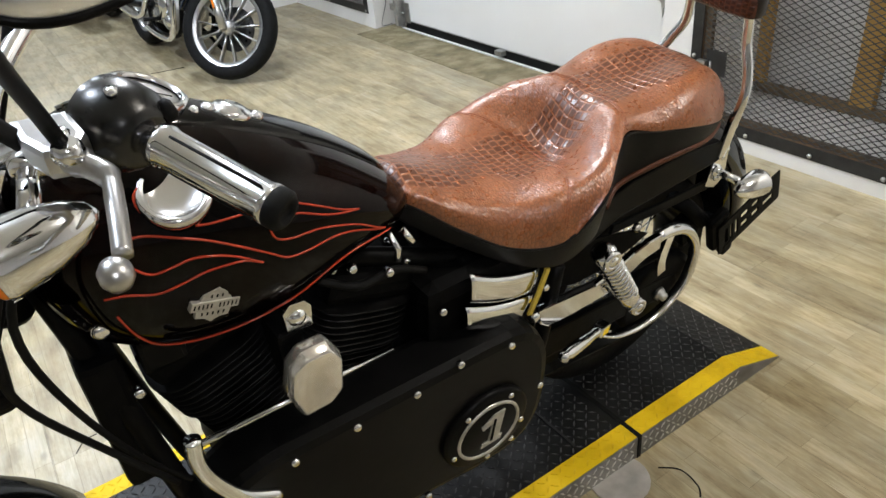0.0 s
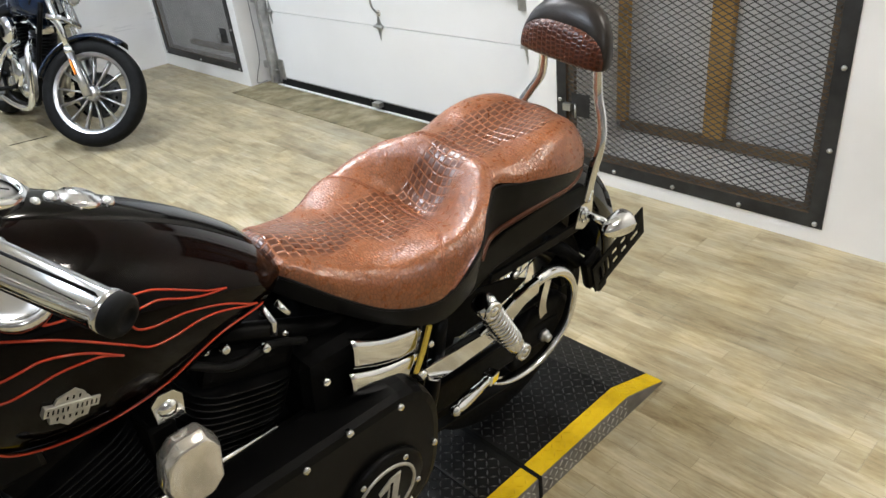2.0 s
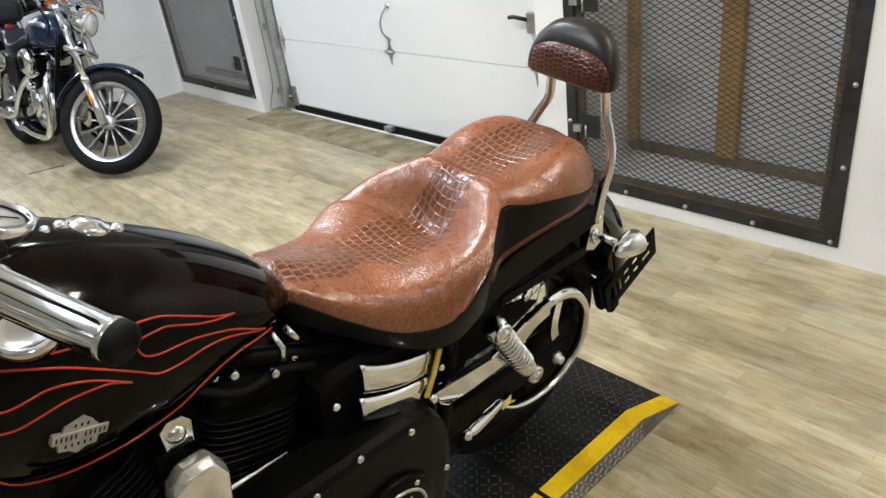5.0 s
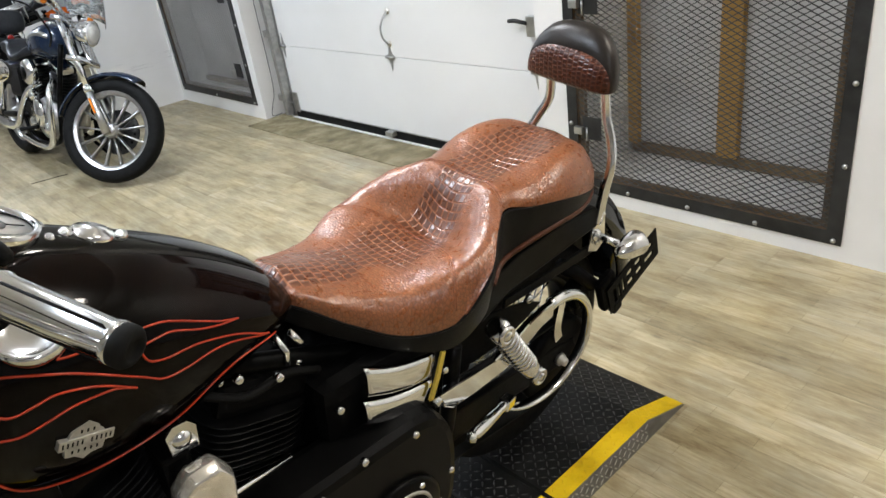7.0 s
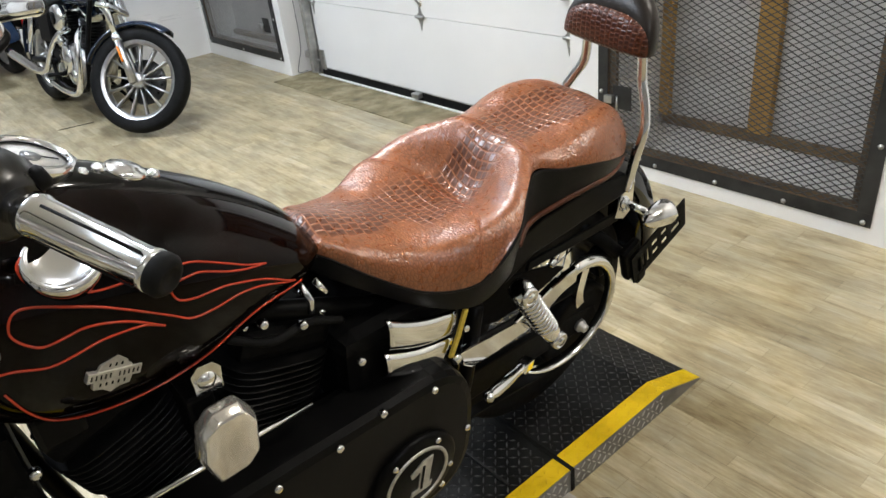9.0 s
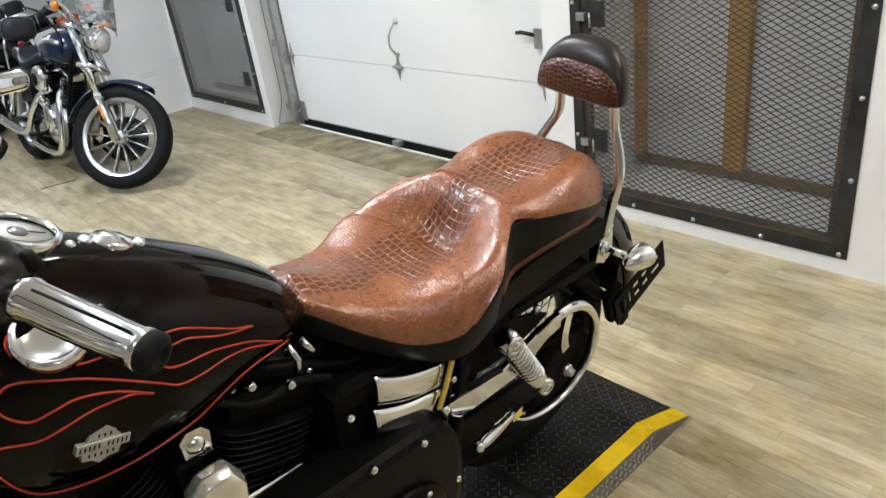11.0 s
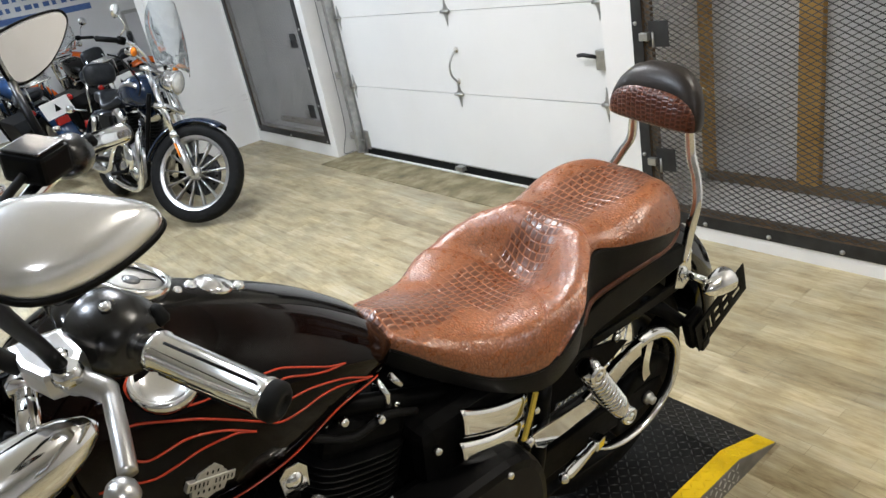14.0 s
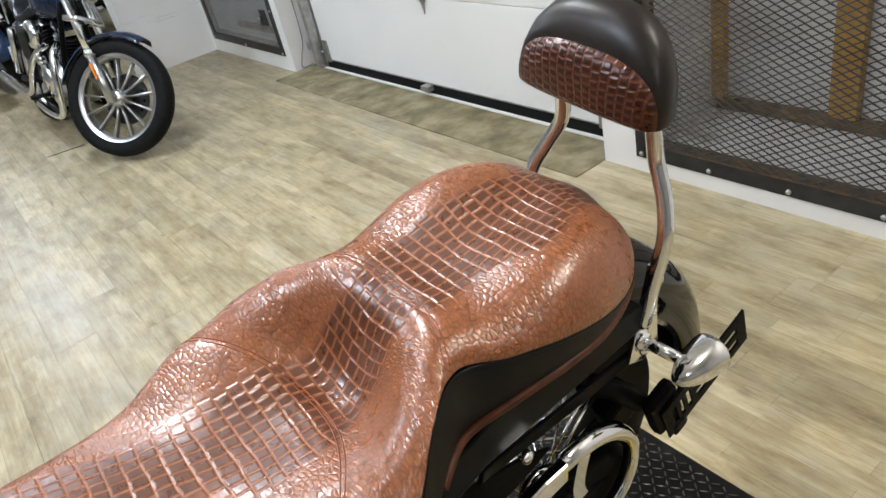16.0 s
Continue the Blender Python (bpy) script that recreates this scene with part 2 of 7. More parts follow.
def crocodile(name, dark, mid, light, tile, shine):
    """Embossed leather: square plates along the middle, small scales at the sides."""
    m = material(name, mid, 0.35)
    uvn = node(m, "ShaderNodeTexCoord")
    warp = node(m, "ShaderNodeTexNoise", Scale=9.0, Detail=2.0)
    wire(m, uvn.outputs["UV"], warp.inputs["Vector"])
    sub = node(m, "ShaderNodeVectorMath")
    sub.operation = "SUBTRACT"
    wire(m, warp.outputs["Color"], sub.inputs[0])
    sub.inputs[1].default_value = (0.5, 0.5, 0.5)
    sc = node(m, "ShaderNodeVectorMath")
    sc.operation = "SCALE"
    sc.inputs["Scale"].default_value = 0.020
    wire(m, sub.outputs[0], sc.inputs[0])
    add = node(m, "ShaderNodeVectorMath")
    wire(m, uvn.outputs["UV"], add.inputs[0])
    wire(m, sc.outputs[0], add.inputs[1])
    mp = node(m, "ShaderNodeMapping")
    mp.inputs["Rotation"].default_value[2] = radians(90)
    wire(m, add.outputs[0], mp.inputs[0])
    br = node(m, "ShaderNodeTexBrick", Scale=1.0)
    br.offset, br.offset_frequency, br.squash = 0.28, 2, 1.0
    br.inputs["Color1"].default_value = (1, 1, 1, 1)
    br.inputs["Color2"].default_value = (0.86, 0.86, 0.86, 1)
    br.inputs["Mortar"].default_value = (0, 0, 0, 1)
    br.inputs["Mortar Size"].default_value = 0.0030
    br.inputs["Mortar Smooth"].default_value = 1.0
    br.inputs["Brick Width"].default_value = tile
    br.inputs["Row Height"].default_value = tile * 1.22
    wire(m, mp.outputs[0], br.inputs["Vector"])
    # scales grow longer down the flanks
    lng = node(m, "ShaderNodeMapping")
    lng.inputs["Scale"].default_value = (1.0, 0.62, 1.0)
    wire(m, add.outputs[0], lng.inputs[0])
    vo = node(m, "ShaderNodeTexVoronoi", Scale=165.0, Randomness=0.75)
    vo.feature = "DISTANCE_TO_EDGE"
    wire(m, lng.outputs[0], vo.inputs["Vector"])
    ve = node(m, "ShaderNodeMapRange", From_Max=0.28, To_Max=0.62)
    wire(m, vo.outputs["Distance"], ve.inputs[0])
    # where the plates run: along the middle, broken up by noise
    sep = node(m, "ShaderNodeSeparateXYZ")
    wire(m, uvn.outputs["UV"], sep.inputs[0])
    ab = node(m, "ShaderNodeMath")
    ab.operation = "ABSOLUTE"
    wire(m, sep.outputs["Y"], ab.inputs[0])
    big = node(m, "ShaderNodeTexNoise", Scale=7.0, Detail=1.0)
    wire(m, uvn.outputs["UV"], big.inputs["Vector"])
    ma = node(m, "ShaderNodeMath")
    ma.operation = "MULTIPLY_ADD"
    wire(m, big.outputs["Fac"], ma.inputs[0])
    ma.inputs[1].default_value = 0.11
    wire(m, ab.outputs[0], ma.inputs[2])
    mask = node(m, "ShaderNodeMapRange", From_Min=0.112, From_Max=0.132, To_Min=1.0, To_Max=0.0)
    wire(m, ma.outputs[0], mask.inputs[0])
    h = node(m, "ShaderNodeMix")
    h.data_type = "FLOAT"
    wire(m, mask.outputs[0], h.inputs[0])
    wire(m, ve.outputs[0], h.inputs[2])
    inv = node(m, "ShaderNodeMath")
    inv.operation = "SUBTRACT"
    inv.inputs[0].default_value = 1.0
    wire(m, br.outputs["Fac"], inv.inputs[1])
    wire(m, inv.outputs[0], h.inputs[3])
    # colour: plates darker, grooves and sides warmer
    tone = node(m, "ShaderNodeMix")
    tone.data_type = "RGBA"
    tone.inputs[6].default_value = (*light, 1)
    tone.inputs[7].default_value = (*dark, 1)
    wire(m, h.outputs[0], tone.inputs[0])
    side = node(m, "ShaderNodeMix")
    side.data_type = "RGBA"
    wire(m, mask.outputs[0], side.inputs[0])
    wire(m, ramp(m, ve.outputs[0], [(0.0, tuple(c * 0.58 for c in mid)), (0.26, mid), (0.7, tuple(min(1, c * 1.12) for c in mid))]), side.inputs[6])
    wire(m, tone.outputs[2], side.inputs[7])
    # random mottle multiplied in to imitate the brown shading of the folds
    worn = node(m, "ShaderNodeMix")
    worn.data_type = "RGBA"
    worn.blend_type = "MULTIPLY"
    worn.inputs[0].default_value = 0.55
    wire(m, side.outputs[2], worn.inputs[6])
    wire(m, ramp(m, noisy(m, uvn.outputs["UV"], 13.0, 5.0, 0.6), [(0.32, (0.66, 0.60, 0.56)), (0.55, (0.98, 0.97, 0.96)), (0.72, (1.14, 1.12, 1.10))]), worn.inputs[7])
    wire(m, worn.outputs[2], bsdf(m).inputs["Base Color"])
    rg = node(m, "ShaderNodeMapRange", To_Min=0.20, To_Max=0.38)
    wire(m, noisy(m, uvn.outputs["UV"], 60.0), rg.inputs[0])
    wire(m, rg.outputs[0], bsdf(m).inputs["Roughness"])
    # relief fades on the stretched panels
    amp = node(m, "ShaderNodeMapRange", From_Min=0.42, From_Max=0.62, To_Min=0.30, To_Max=0.95)
    wire(m, noisy(m, uvn.outputs["UV"], 9.0, 2.0), amp.inputs[0])
    rel = node(m, "ShaderNodeMath")
    rel.operation = "MULTIPLY"
    wire(m, ve.outputs[0], rel.inputs[0])
    wire(m, amp.outputs[0], rel.inputs[1])
    hb = node(m, "ShaderNodeMix")
    hb.data_type = "FLOAT"
    wire(m, mask.outputs[0], hb.inputs[0])
    wire(m, rel.outputs[0], hb.inputs[2])
    low = node(m, "ShaderNodeMath")
    low.operation = "MULTIPLY"
    low.inputs[1].default_value = 0.95
    wire(m, inv.outputs[0], low.inputs[0])
    wire(m, low.outputs[0], hb.inputs[3])
    bump(m, hb.outputs[0], 0.6, 0.0015)
    bsdf(m).inputs["Specular IOR Level"].default_value = shine
    return m


M["croc"] = crocodile("crocodile_leather", (0.108, 0.034, 0.0135), (0.278, 0.094, 0.0340), (0.310, 0.110, 0.0440), 0.0148, 0.70)
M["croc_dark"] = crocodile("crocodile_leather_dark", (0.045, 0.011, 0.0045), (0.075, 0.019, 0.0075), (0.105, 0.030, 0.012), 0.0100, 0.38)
M["seam_leather"] = mottled("seam_leather", [(0.3, (0.17, 0.044, 0.013)), (0.7, (0.26, 0.068, 0.020))], 60, (0.35, 0.5))
M["croc_plain"] = mottled("plain_brown_leather", [(0.3, (0.05, 0.014, 0.005)), (0.7, (0.10, 0.028, 0.010))], 60, (0.4, 0.55), spec=0.3)
M["plate_black"] = mottled("ramp_black", [(0.3, (0.006, 0.006, 0.006)), (0.7, (0.012, 0.012, 0.0115))], 14, (0.28, 0.5), spec=0.2)
# raised tread, mottled paler than the deck plate
M["tread_black"] = mottled("ramp_tread_pale", [(0.35, (0.02, 0.02, 0.02)), (0.75, (0.12, 0.12, 0.12))], 22, (0.22, 0.38), 0.5, spec=0.4)
M["yellow"] = mottled("ramp_yellow", [(0.25, (0.54, 0.35, 0.003)), (0.5, (0.74, 0.50, 0.005)), (0.8, (0.80, 0.56, 0.010))], 12, (0.45, 0.65), spec=0.25)
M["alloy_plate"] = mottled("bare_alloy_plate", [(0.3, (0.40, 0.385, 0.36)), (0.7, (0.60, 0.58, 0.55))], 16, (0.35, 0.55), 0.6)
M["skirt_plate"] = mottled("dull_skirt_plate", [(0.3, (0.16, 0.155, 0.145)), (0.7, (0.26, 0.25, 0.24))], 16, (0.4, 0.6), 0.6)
M["floor_gap"] = material("plank_joint", (0.25, 0.22, 0.15), 0.8)

# ---------------------------------------------------------------- mesh helpers


def finish(name, bm, mat, parent=None, label="", smooth=False):
    me = bpy.data.meshes.new(name)
    bm.normal_update()
    bm.to_mesh(me)
    bm.free()
    for x in (mat if isinstance(mat, (list, tuple)) else [mat]):
        me.materials.append(x)
    if smooth:
        me.shade_smooth()
    ob = new(name, me)
    if parent is not None:
        ob.parent = parent
    if label:
        ob["label"] = label
    return ob


def part(name, bm, mat, parent, label="", smooth=False):
    return finish(name, bm, mat, parent, label, smooth)


def empty(name, m=None, **tags):
    e = new(name)
    if m is not None:
        e.matrix_basis = m
    return tagged(e, **tags)


def box(bm, lo, hi, bevel=0.0, m=None, mat=0):
    r = bmesh.ops.create_cube(bm, size=1)
    lo, hi = Vector(lo), Vector(hi)
    for v in r["verts"]:
        v.co = Vector([(lo[i] + hi[i]) / 2 + v.co[i] * (hi[i] - lo[i]) for i in range(3)])
    faces = list({f for v in r["verts"] for f in v.link_faces})
    vs = r["verts"]
    if bevel:
        edges = list({e for v in vs for e in v.link_edges})
        g = bmesh.ops.bevel(bm, geom=edges, offset=bevel, segments=2, affect="EDGES", profile=0.6)
        faces = list({f for v in g["verts"] for f in v.link_faces})
        vs = list({v for f in faces for v in f.verts})
    for f in faces:
        f.material_index = mat
    if m is not None:
        bmesh.ops.transform(bm, matrix=m, verts=vs)
    return vs


def boxed(lo, hi, bevel=0.0, m=None):
    bm = bmesh.new()
    box(bm, lo, hi, bevel, m)
    return bm


def ring_loft(bm, rings, close=True, cap=True, mat=0):
    rows = [[bm.verts.new(p) for p in r] for r in rings]
    n = len(rows[0])
    for a, b in zip(rows, rows[1:]):
        for i in range(n if close else n - 1):
            j = (i + 1) % n
            try:
                f = bm.faces.new((a[i], a[j], b[j], b[i]))
                f.material_index = mat
                f.smooth = True
            except ValueError:
                pass
    if cap and close:
        for r, flip in ((rows[0], True), (rows[-1], False)):
            f = bm.faces.new(r[::-1] if flip else r)
            f.material_index = mat
    return rows


def frame_of(d):
    d = Vector(d).normalized()
    u = d.cross(Vector((0, 0, 1)))
    if u.length < 1e-4:
        u = d.cross(Vector((0, 1, 0)))
    u.normalize()
    return u, d.cross(u)


def tube(bm, pts, r, n=10, mat=0, cap=True, closed=False):
    """A round bar along points; r is one radius or one for each point."""
    pts = [Vector(p) for p in pts]
    rings, u = [], None
    k = len(pts)
    for i, p in enumerate(pts):
        a = pts[(i - 1) % k] if (i or closed) else p
        b = pts[(i + 1) % k] if (i < k - 1 or closed) else p
        d = (b - a).normalized()
        if u is None:
            u, w = frame_of(d)
        else:
            u = (u - d * u.dot(d)).normalized()
            w = d.cross(u)
        rad = r[i] if isinstance(r, (list, tuple)) else r
        rings.append([p + (u * math.cos(2 * math.pi * j / n) + w * math.sin(2 * math.pi * j / n)) * rad for j in range(n)])
    if closed:
        rings.append(rings[0])
        return ring_loft(bm, rings, cap=False, mat=mat)
    return ring_loft(bm, rings, cap=cap, mat=mat)


def tubed(pts, r, n=10):
    bm = bmesh.new()
    tube(bm, pts, r, n)
    return bm


def lathe(bm, profile, m, n=24, mat=0, cap=True):
    """profile: (radius, height) pairs round the z axis of the pose m."""
    rings = [[m @ Vector((r * math.cos(2 * math.pi * j / n), r * math.sin(2 * math.pi * j / n), h)) for j in range(n)] for r, h in profile]
    return ring_loft(bm, rings, cap=cap, mat=mat)


def lathed(profile, m, n=24, cap=True):
    bm = bmesh.new()
    lathe(bm, profile, m, n, cap=cap)
    return bm


def aim(p, d):
    """The pose at p whose z axis points along d."""
    u, w = frame_of(d)
    d = Vector(d).normalized()
    return Matrix(((u.x, w.x, d.x, p[0]), (u.y, w.y, d.y, p[1]), (u.z, w.z, d.z, p[2]), (0, 0, 0, 1)))


def extrude_outline(bm, pts, axis, a, b, bevel=0.0, mat=0):
    """A flat outline (pairs in the other two axes) made solid between a and b along an axis."""
    def at(p, k):
        v = list(p)
        v.insert(axis, k)
        return v
    r0 = [bm.verts.new(at(p, a)) for p in pts]
    r1 = [bm.verts.new(at(p, b)) for p in pts]
    n = len(pts)
    fs = [bm.faces.new(r0[::-1]), bm.faces.new(r1)]
    for i in range(n):
        j = (i + 1) % n
        fs.append(bm.faces.new((r0[i], r0[j], r1[j], r1[i])))
    for f in fs:
        f.material_index = mat
    bmesh.ops.recalc_face_normals(bm, faces=fs)
    if bevel:
        edges = list({e for f in fs[:2] for e in f.edges})
        bmesh.ops.bevel(bm, geom=edges, offset=bevel, segments=2, affect="EDGES", profile=0.6)
    return r0 + r1


def outlined(pts, axis, a, b, bevel=0.0):
    bm = bmesh.new()
    extrude_outline(bm, pts, axis, a, b, bevel)
    return bm


def spline(keys, x):
    """A smooth curve through (x, y...) keys."""
    if x <= keys[0][0]:
        return keys[0][1:] if len(keys[0]) > 2 else keys[0][1]
    for i in range(len(keys) - 1):
        if x <= keys[i + 1][0]:
            p0, p1, p2, p3 = keys[max(i - 1, 0)], keys[i], keys[i + 1], keys[min(i + 2, len(keys) - 1)]
            t = (x - p1[0]) / (p2[0] - p1[0])
            out = []
            for k in range(1, len(p1)):
                m1 = (p2[k] - p0[k]) / max(p2[0] - p0[0], 1e-6) * (p2[0] - p1[0])
                m2 = (p3[k] - p1[k]) / max(p3[0] - p1[0], 1e-6) * (p2[0] - p1[0])
                t2, t3 = t * t, t * t * t
                out.append((2 * t3 - 3 * t2 + 1) * p1[k] + (t3 - 2 * t2 + t) * m1 + (-2 * t3 + 3 * t2) * p2[k] + (t3 - t2) * m2)
            return out if len(out) > 1 else out[0]
    return keys[-1][1:] if len(keys[-1]) > 2 else keys[-1][1]


def smooth_path(pts, n=6):
    """A curve through points, cut finer."""
    out = []
    k = len(pts)
    for i in range(k - 1):
        p0, p1, p2, p3 = [Vector(pts[min(max(j, 0), k - 1)]) for j in (i - 1, i, i + 1, i + 2)]
        for s in range(n):
            t = s / n
            out.append(0.5 * ((2 * p1) + (p2 - p0) * t + (2 * p0 - 5 * p1 + 4 * p2 - p3) * t * t + (3 * p1 - p0 - 3 * p2 + p3) * t ** 3))
    out.append(Vector(pts[-1]))
    return out

# ---------------------------------------------------------------- added ceiling lights, unseen
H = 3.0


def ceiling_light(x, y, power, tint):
    t = empty("ceiling_light", pose(x, y, H - 0.30), label="added short white ceiling lamp on two thin rods, out of view", category="ceiling light", group="ceiling lights")
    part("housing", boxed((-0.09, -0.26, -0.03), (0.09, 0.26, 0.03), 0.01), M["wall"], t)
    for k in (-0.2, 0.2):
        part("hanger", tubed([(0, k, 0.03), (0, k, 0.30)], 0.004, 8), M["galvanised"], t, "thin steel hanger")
    # the upward lamp is added to brighten the ceiling for chrome reflections
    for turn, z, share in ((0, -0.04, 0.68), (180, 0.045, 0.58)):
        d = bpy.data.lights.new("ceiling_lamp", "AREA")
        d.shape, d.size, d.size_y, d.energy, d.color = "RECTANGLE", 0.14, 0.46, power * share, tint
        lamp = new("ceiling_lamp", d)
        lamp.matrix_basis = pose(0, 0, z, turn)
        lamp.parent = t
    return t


# lamps added out of view; places and tints set for highlights and floor tones
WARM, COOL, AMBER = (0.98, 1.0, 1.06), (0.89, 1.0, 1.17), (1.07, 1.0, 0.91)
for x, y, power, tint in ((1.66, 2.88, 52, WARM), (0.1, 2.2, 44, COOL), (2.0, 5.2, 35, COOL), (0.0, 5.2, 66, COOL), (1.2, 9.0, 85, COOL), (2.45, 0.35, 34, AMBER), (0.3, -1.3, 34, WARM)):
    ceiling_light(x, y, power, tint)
# ---------------------------------------------------------------- room shell
WX = 3.29          # face of the long wall
DX = 3.45          # face of the sectional door
D0, D1 = 2.85, 5.66   # door opening along y
G0, G1, GZ0, GZ = 1.43, 2.68, 0.065, 2.15  # caged opening
W0, W1, WZ0, WZ = 5.75, 7.09, 0.105, 1.75  # caged window
FY = 12.0          # far wall


def slab(name, lo, hi, mat, label, category, bevel=0.0):
    return tagged(finish(name, boxed(lo, hi, bevel), mat), label, category, kind="structure")


floor = slab("floor", (-4, -4, -0.2), (4.6, FY, -0.006), M["floor_gap"], "worn pale oak vinyl plank floor of a showroom", "floor")
# ceiling, south and west walls are added out of view to bounce light
slab("ceiling", (-4.2, -4.2, H), (4.8, FY + 0.2, H + 0.1), M["ceiling"], "plain pale grey ceiling, added out of view", "ceiling")
slab("wall_south", (-4.2, -4.2, -0.2), (4.4, -4, H), M["unseen_wall"], "added plain grey wall out of view", "wall")
slab("wall_west", (-4.2, -4, -0.2), (-4, FY, H), M["unseen_wall"], "added plain grey wall out of view", "wall")
slab("wall_far", (-4.2, FY, -0.2), (4.8, FY + 0.2, H), M["wall"], "plain white painted far wall behind motorcycles", "wall")

bm = bmesh.new()
box(bm, (WX, -4, -0.2), (WX + 0.51, G0 + 0.03, H))
box(bm, (WX, G0 + 0.03, -0.2), (WX + 0.51, G1 - 0.03, GZ0 + 0.03))
box(bm, (WX, G0 + 0.03, GZ - 0.03), (WX + 0.51, G1 - 0.03, H))
box(bm, (WX, G1 - 0.03, -0.2), (WX + 0.51, D0, H))
box(bm, (WX, D0, 2.3), (WX + 0.51, D1, H))
box(bm, (WX, D1, -0.2), (WX + 0.51, W0 + 0.03, H))
box(bm, (WX, W0 + 0.03, -0.2), (WX + 0.51, W1 - 0.03, WZ0 + 0.03))
box(bm, (WX, W0 + 0.03, WZ - 0.03), (WX + 0.51, W1 - 0.03, H))
box(bm, (WX, W1 - 0.03, -0.2), (WX + 0.51, 7.15, H))
bmesh.ops.remove_doubles(bm, verts=bm.verts[:], dist=0.0005)
tagged(finish("wall_east", bm, M["wall"]), "thick white painted wall with door and caged openings", "wall", kind="structure")
slab("wall_return", (2.63, 7.15, -0.2), (4.6, 7.36, H), M["wall_scuffed"], "white painted wall with scuff marks near the floor", "wall")
slab("wall_annex", (4.6, 7.36, -0.2), (4.8, FY, H), M["wall"], "plain white painted side wall", "wall")
slab("wall_back", (WX + 0.51, -4, -0.2), (WX + 0.71, 7.15, H), M["ceiling"], "plain wall closing the openings", "wall")
slab("threshold", (3.115, D0 + 0.004, -0.05), (WX + 0.50, D1 - 0.004, 0.004), M["concrete"], "stained bare concrete strip in front of the door", "threshold")


# thin white strip between the door seal and the bare concrete
slab("trim", (3.424, D0 + 0.06, 0.004), (3.444, D1 - 0.17, 0.010), M["door"], "thin white strip on the concrete under the door", "weather strip")


# ---------------------------------------------------------------- sectional door
def sectional_door():
    t = empty("door_1", label="white sectional garage door with steel hinges and lift handle", category="garage door", kind="structure")
    z, h = 0.045, 0.507
    y0, y1 = D0 + 0.09, D1 - 0.20
    for i in range(4):
        part("door_panel", boxed((DX, y0, z + (0.0015 if i else 0.020)), (DX + 0.045, y1, z + h - 0.0015), 0.003), M["door"], t)
        z += h
    part("bottom_seal", boxed((DX - 0.003, y0, 0.006), (DX + 0.04, y1, 0.062), 0.008), M["rubber"], t, "black rubber seal")
    part("seal_retainer", boxed((DX - 0.006, y0 + 0.01, 0.063), (DX - 0.0005, y1 - 0.01, 0.070), 0.002), M["galvanised"], t)

    def leaf(y, zc, wide, tall, name="hinge"):
        b = new(name)
        b.parent = t
        part("hinge_plate", outlined([(y - wide, zc), (y - wide * 0.35, zc + tall * 0.25), (y, zc + tall), (y + wide * 0.35, zc + tall * 0.25), (y + wide, zc), (y + wide * 0.35, zc - tall * 0.25), (y, zc - tall), (y - wide * 0.35, zc - tall * 0.25)], 0, DX - 0.006, DX - 0.0005, 0.001), M["galvanised"], b, "pointed galvanised hinge leaf")
        part("hinge_knuckle", tubed([(DX - 0.012, y - wide * 0.8, zc), (DX - 0.012, y + wide * 0.8, zc)], 0.010, 10), M["galvanised"], b, "", True)
        for dz in (-0.55, 0.55):
            part("rivet", lathed([(0.006, 0), (0.006, 0.003), (0.002, 0.005)], aim((DX - 0.006, y, zc + dz * tall), (-1, 0, 0)), 8), M["galvanised"], b)
        return b
    for zc in (0.045 + h, 0.045 + 2 * h, 0.045 + 3 * h):
        leaf(4.165, zc, 0.045, 0.085)
        leaf(y1 - 0.035, zc, 0.035, 0.09)
        leaf(y0 + 0.05, zc, 0.035, 0.09)
    hd = new("lift_handle")
    hd.parent = t
    part("handle_loop", tubed(smooth_path([(DX - 0.012, 4.158, 0.635), (DX - 0.05, 4.155, 0.68), (DX - 0.062, 4.145, 0.74), (DX - 0.045, 4.135, 0.79), (DX - 0.012, 4.13, 0.825)], 6), 0.0062, 12), M["galvanised"], hd, "curved steel pull handle", True)
    for p in ((4.158, 0.632), (4.13, 0.828)):
        part("handle_foot", lathed([(0.02, 0), (0.02, 0.005), (0.012, 0.012)], aim((DX - 0.0005, *p), (-1, 0, 0)), 14), M["chrome_worn"], hd)
    lk = new("slide_lock")
    lk.parent = t
    part("lock_body", boxed((DX - 0.035, y0 + 0.01, 0.735), (DX - 0.001, y0 + 0.075, 0.835), 0.004), M["galvanised"], lk)
    part("lock_bolt", tubed([(DX - 0.03, y0 + 0.07, 0.80), (DX - 0.05, y0 + 0.14, 0.815), (DX - 0.055, y0 + 0.17, 0.812)], 0.010, 10), M["steel_dark"], lk, "dark lock bolt", True)
    part("step_plate", boxed((DX - 0.045, 4.235, 0.030), (DX - 0.001, 4.305, 0.062), 0.004), M["galvanised"], t, "galvanised step plate")
    for y, s in ((y1, 1), (y0, -1)):
        br = new("bottom_bracket")
        br.parent = t
        part("bracket_plate", boxed((DX - 0.010, y - 0.07 if s > 0 else y, 0.05), (DX - 0.001, y if s > 0 else y + 0.07, 0.20), 0.003), M["galvanised"], br)
        part("roller", lathed([(0.008, -0.01), (0.022, -0.008), (0.022, 0.008), (0.008, 0.01)], aim((DX - 0.02, y + s * 0.05, 0.12), (0, 1, 0)), 16), M["steel_dark"], br)
        part("roller_stem", tubed([(DX - 0.02, y - s * 0.02, 0.12), (DX - 0.02, y + s * 0.06, 0.12)], 0.006, 8), M["galvanised"], br, "", True)
    return t


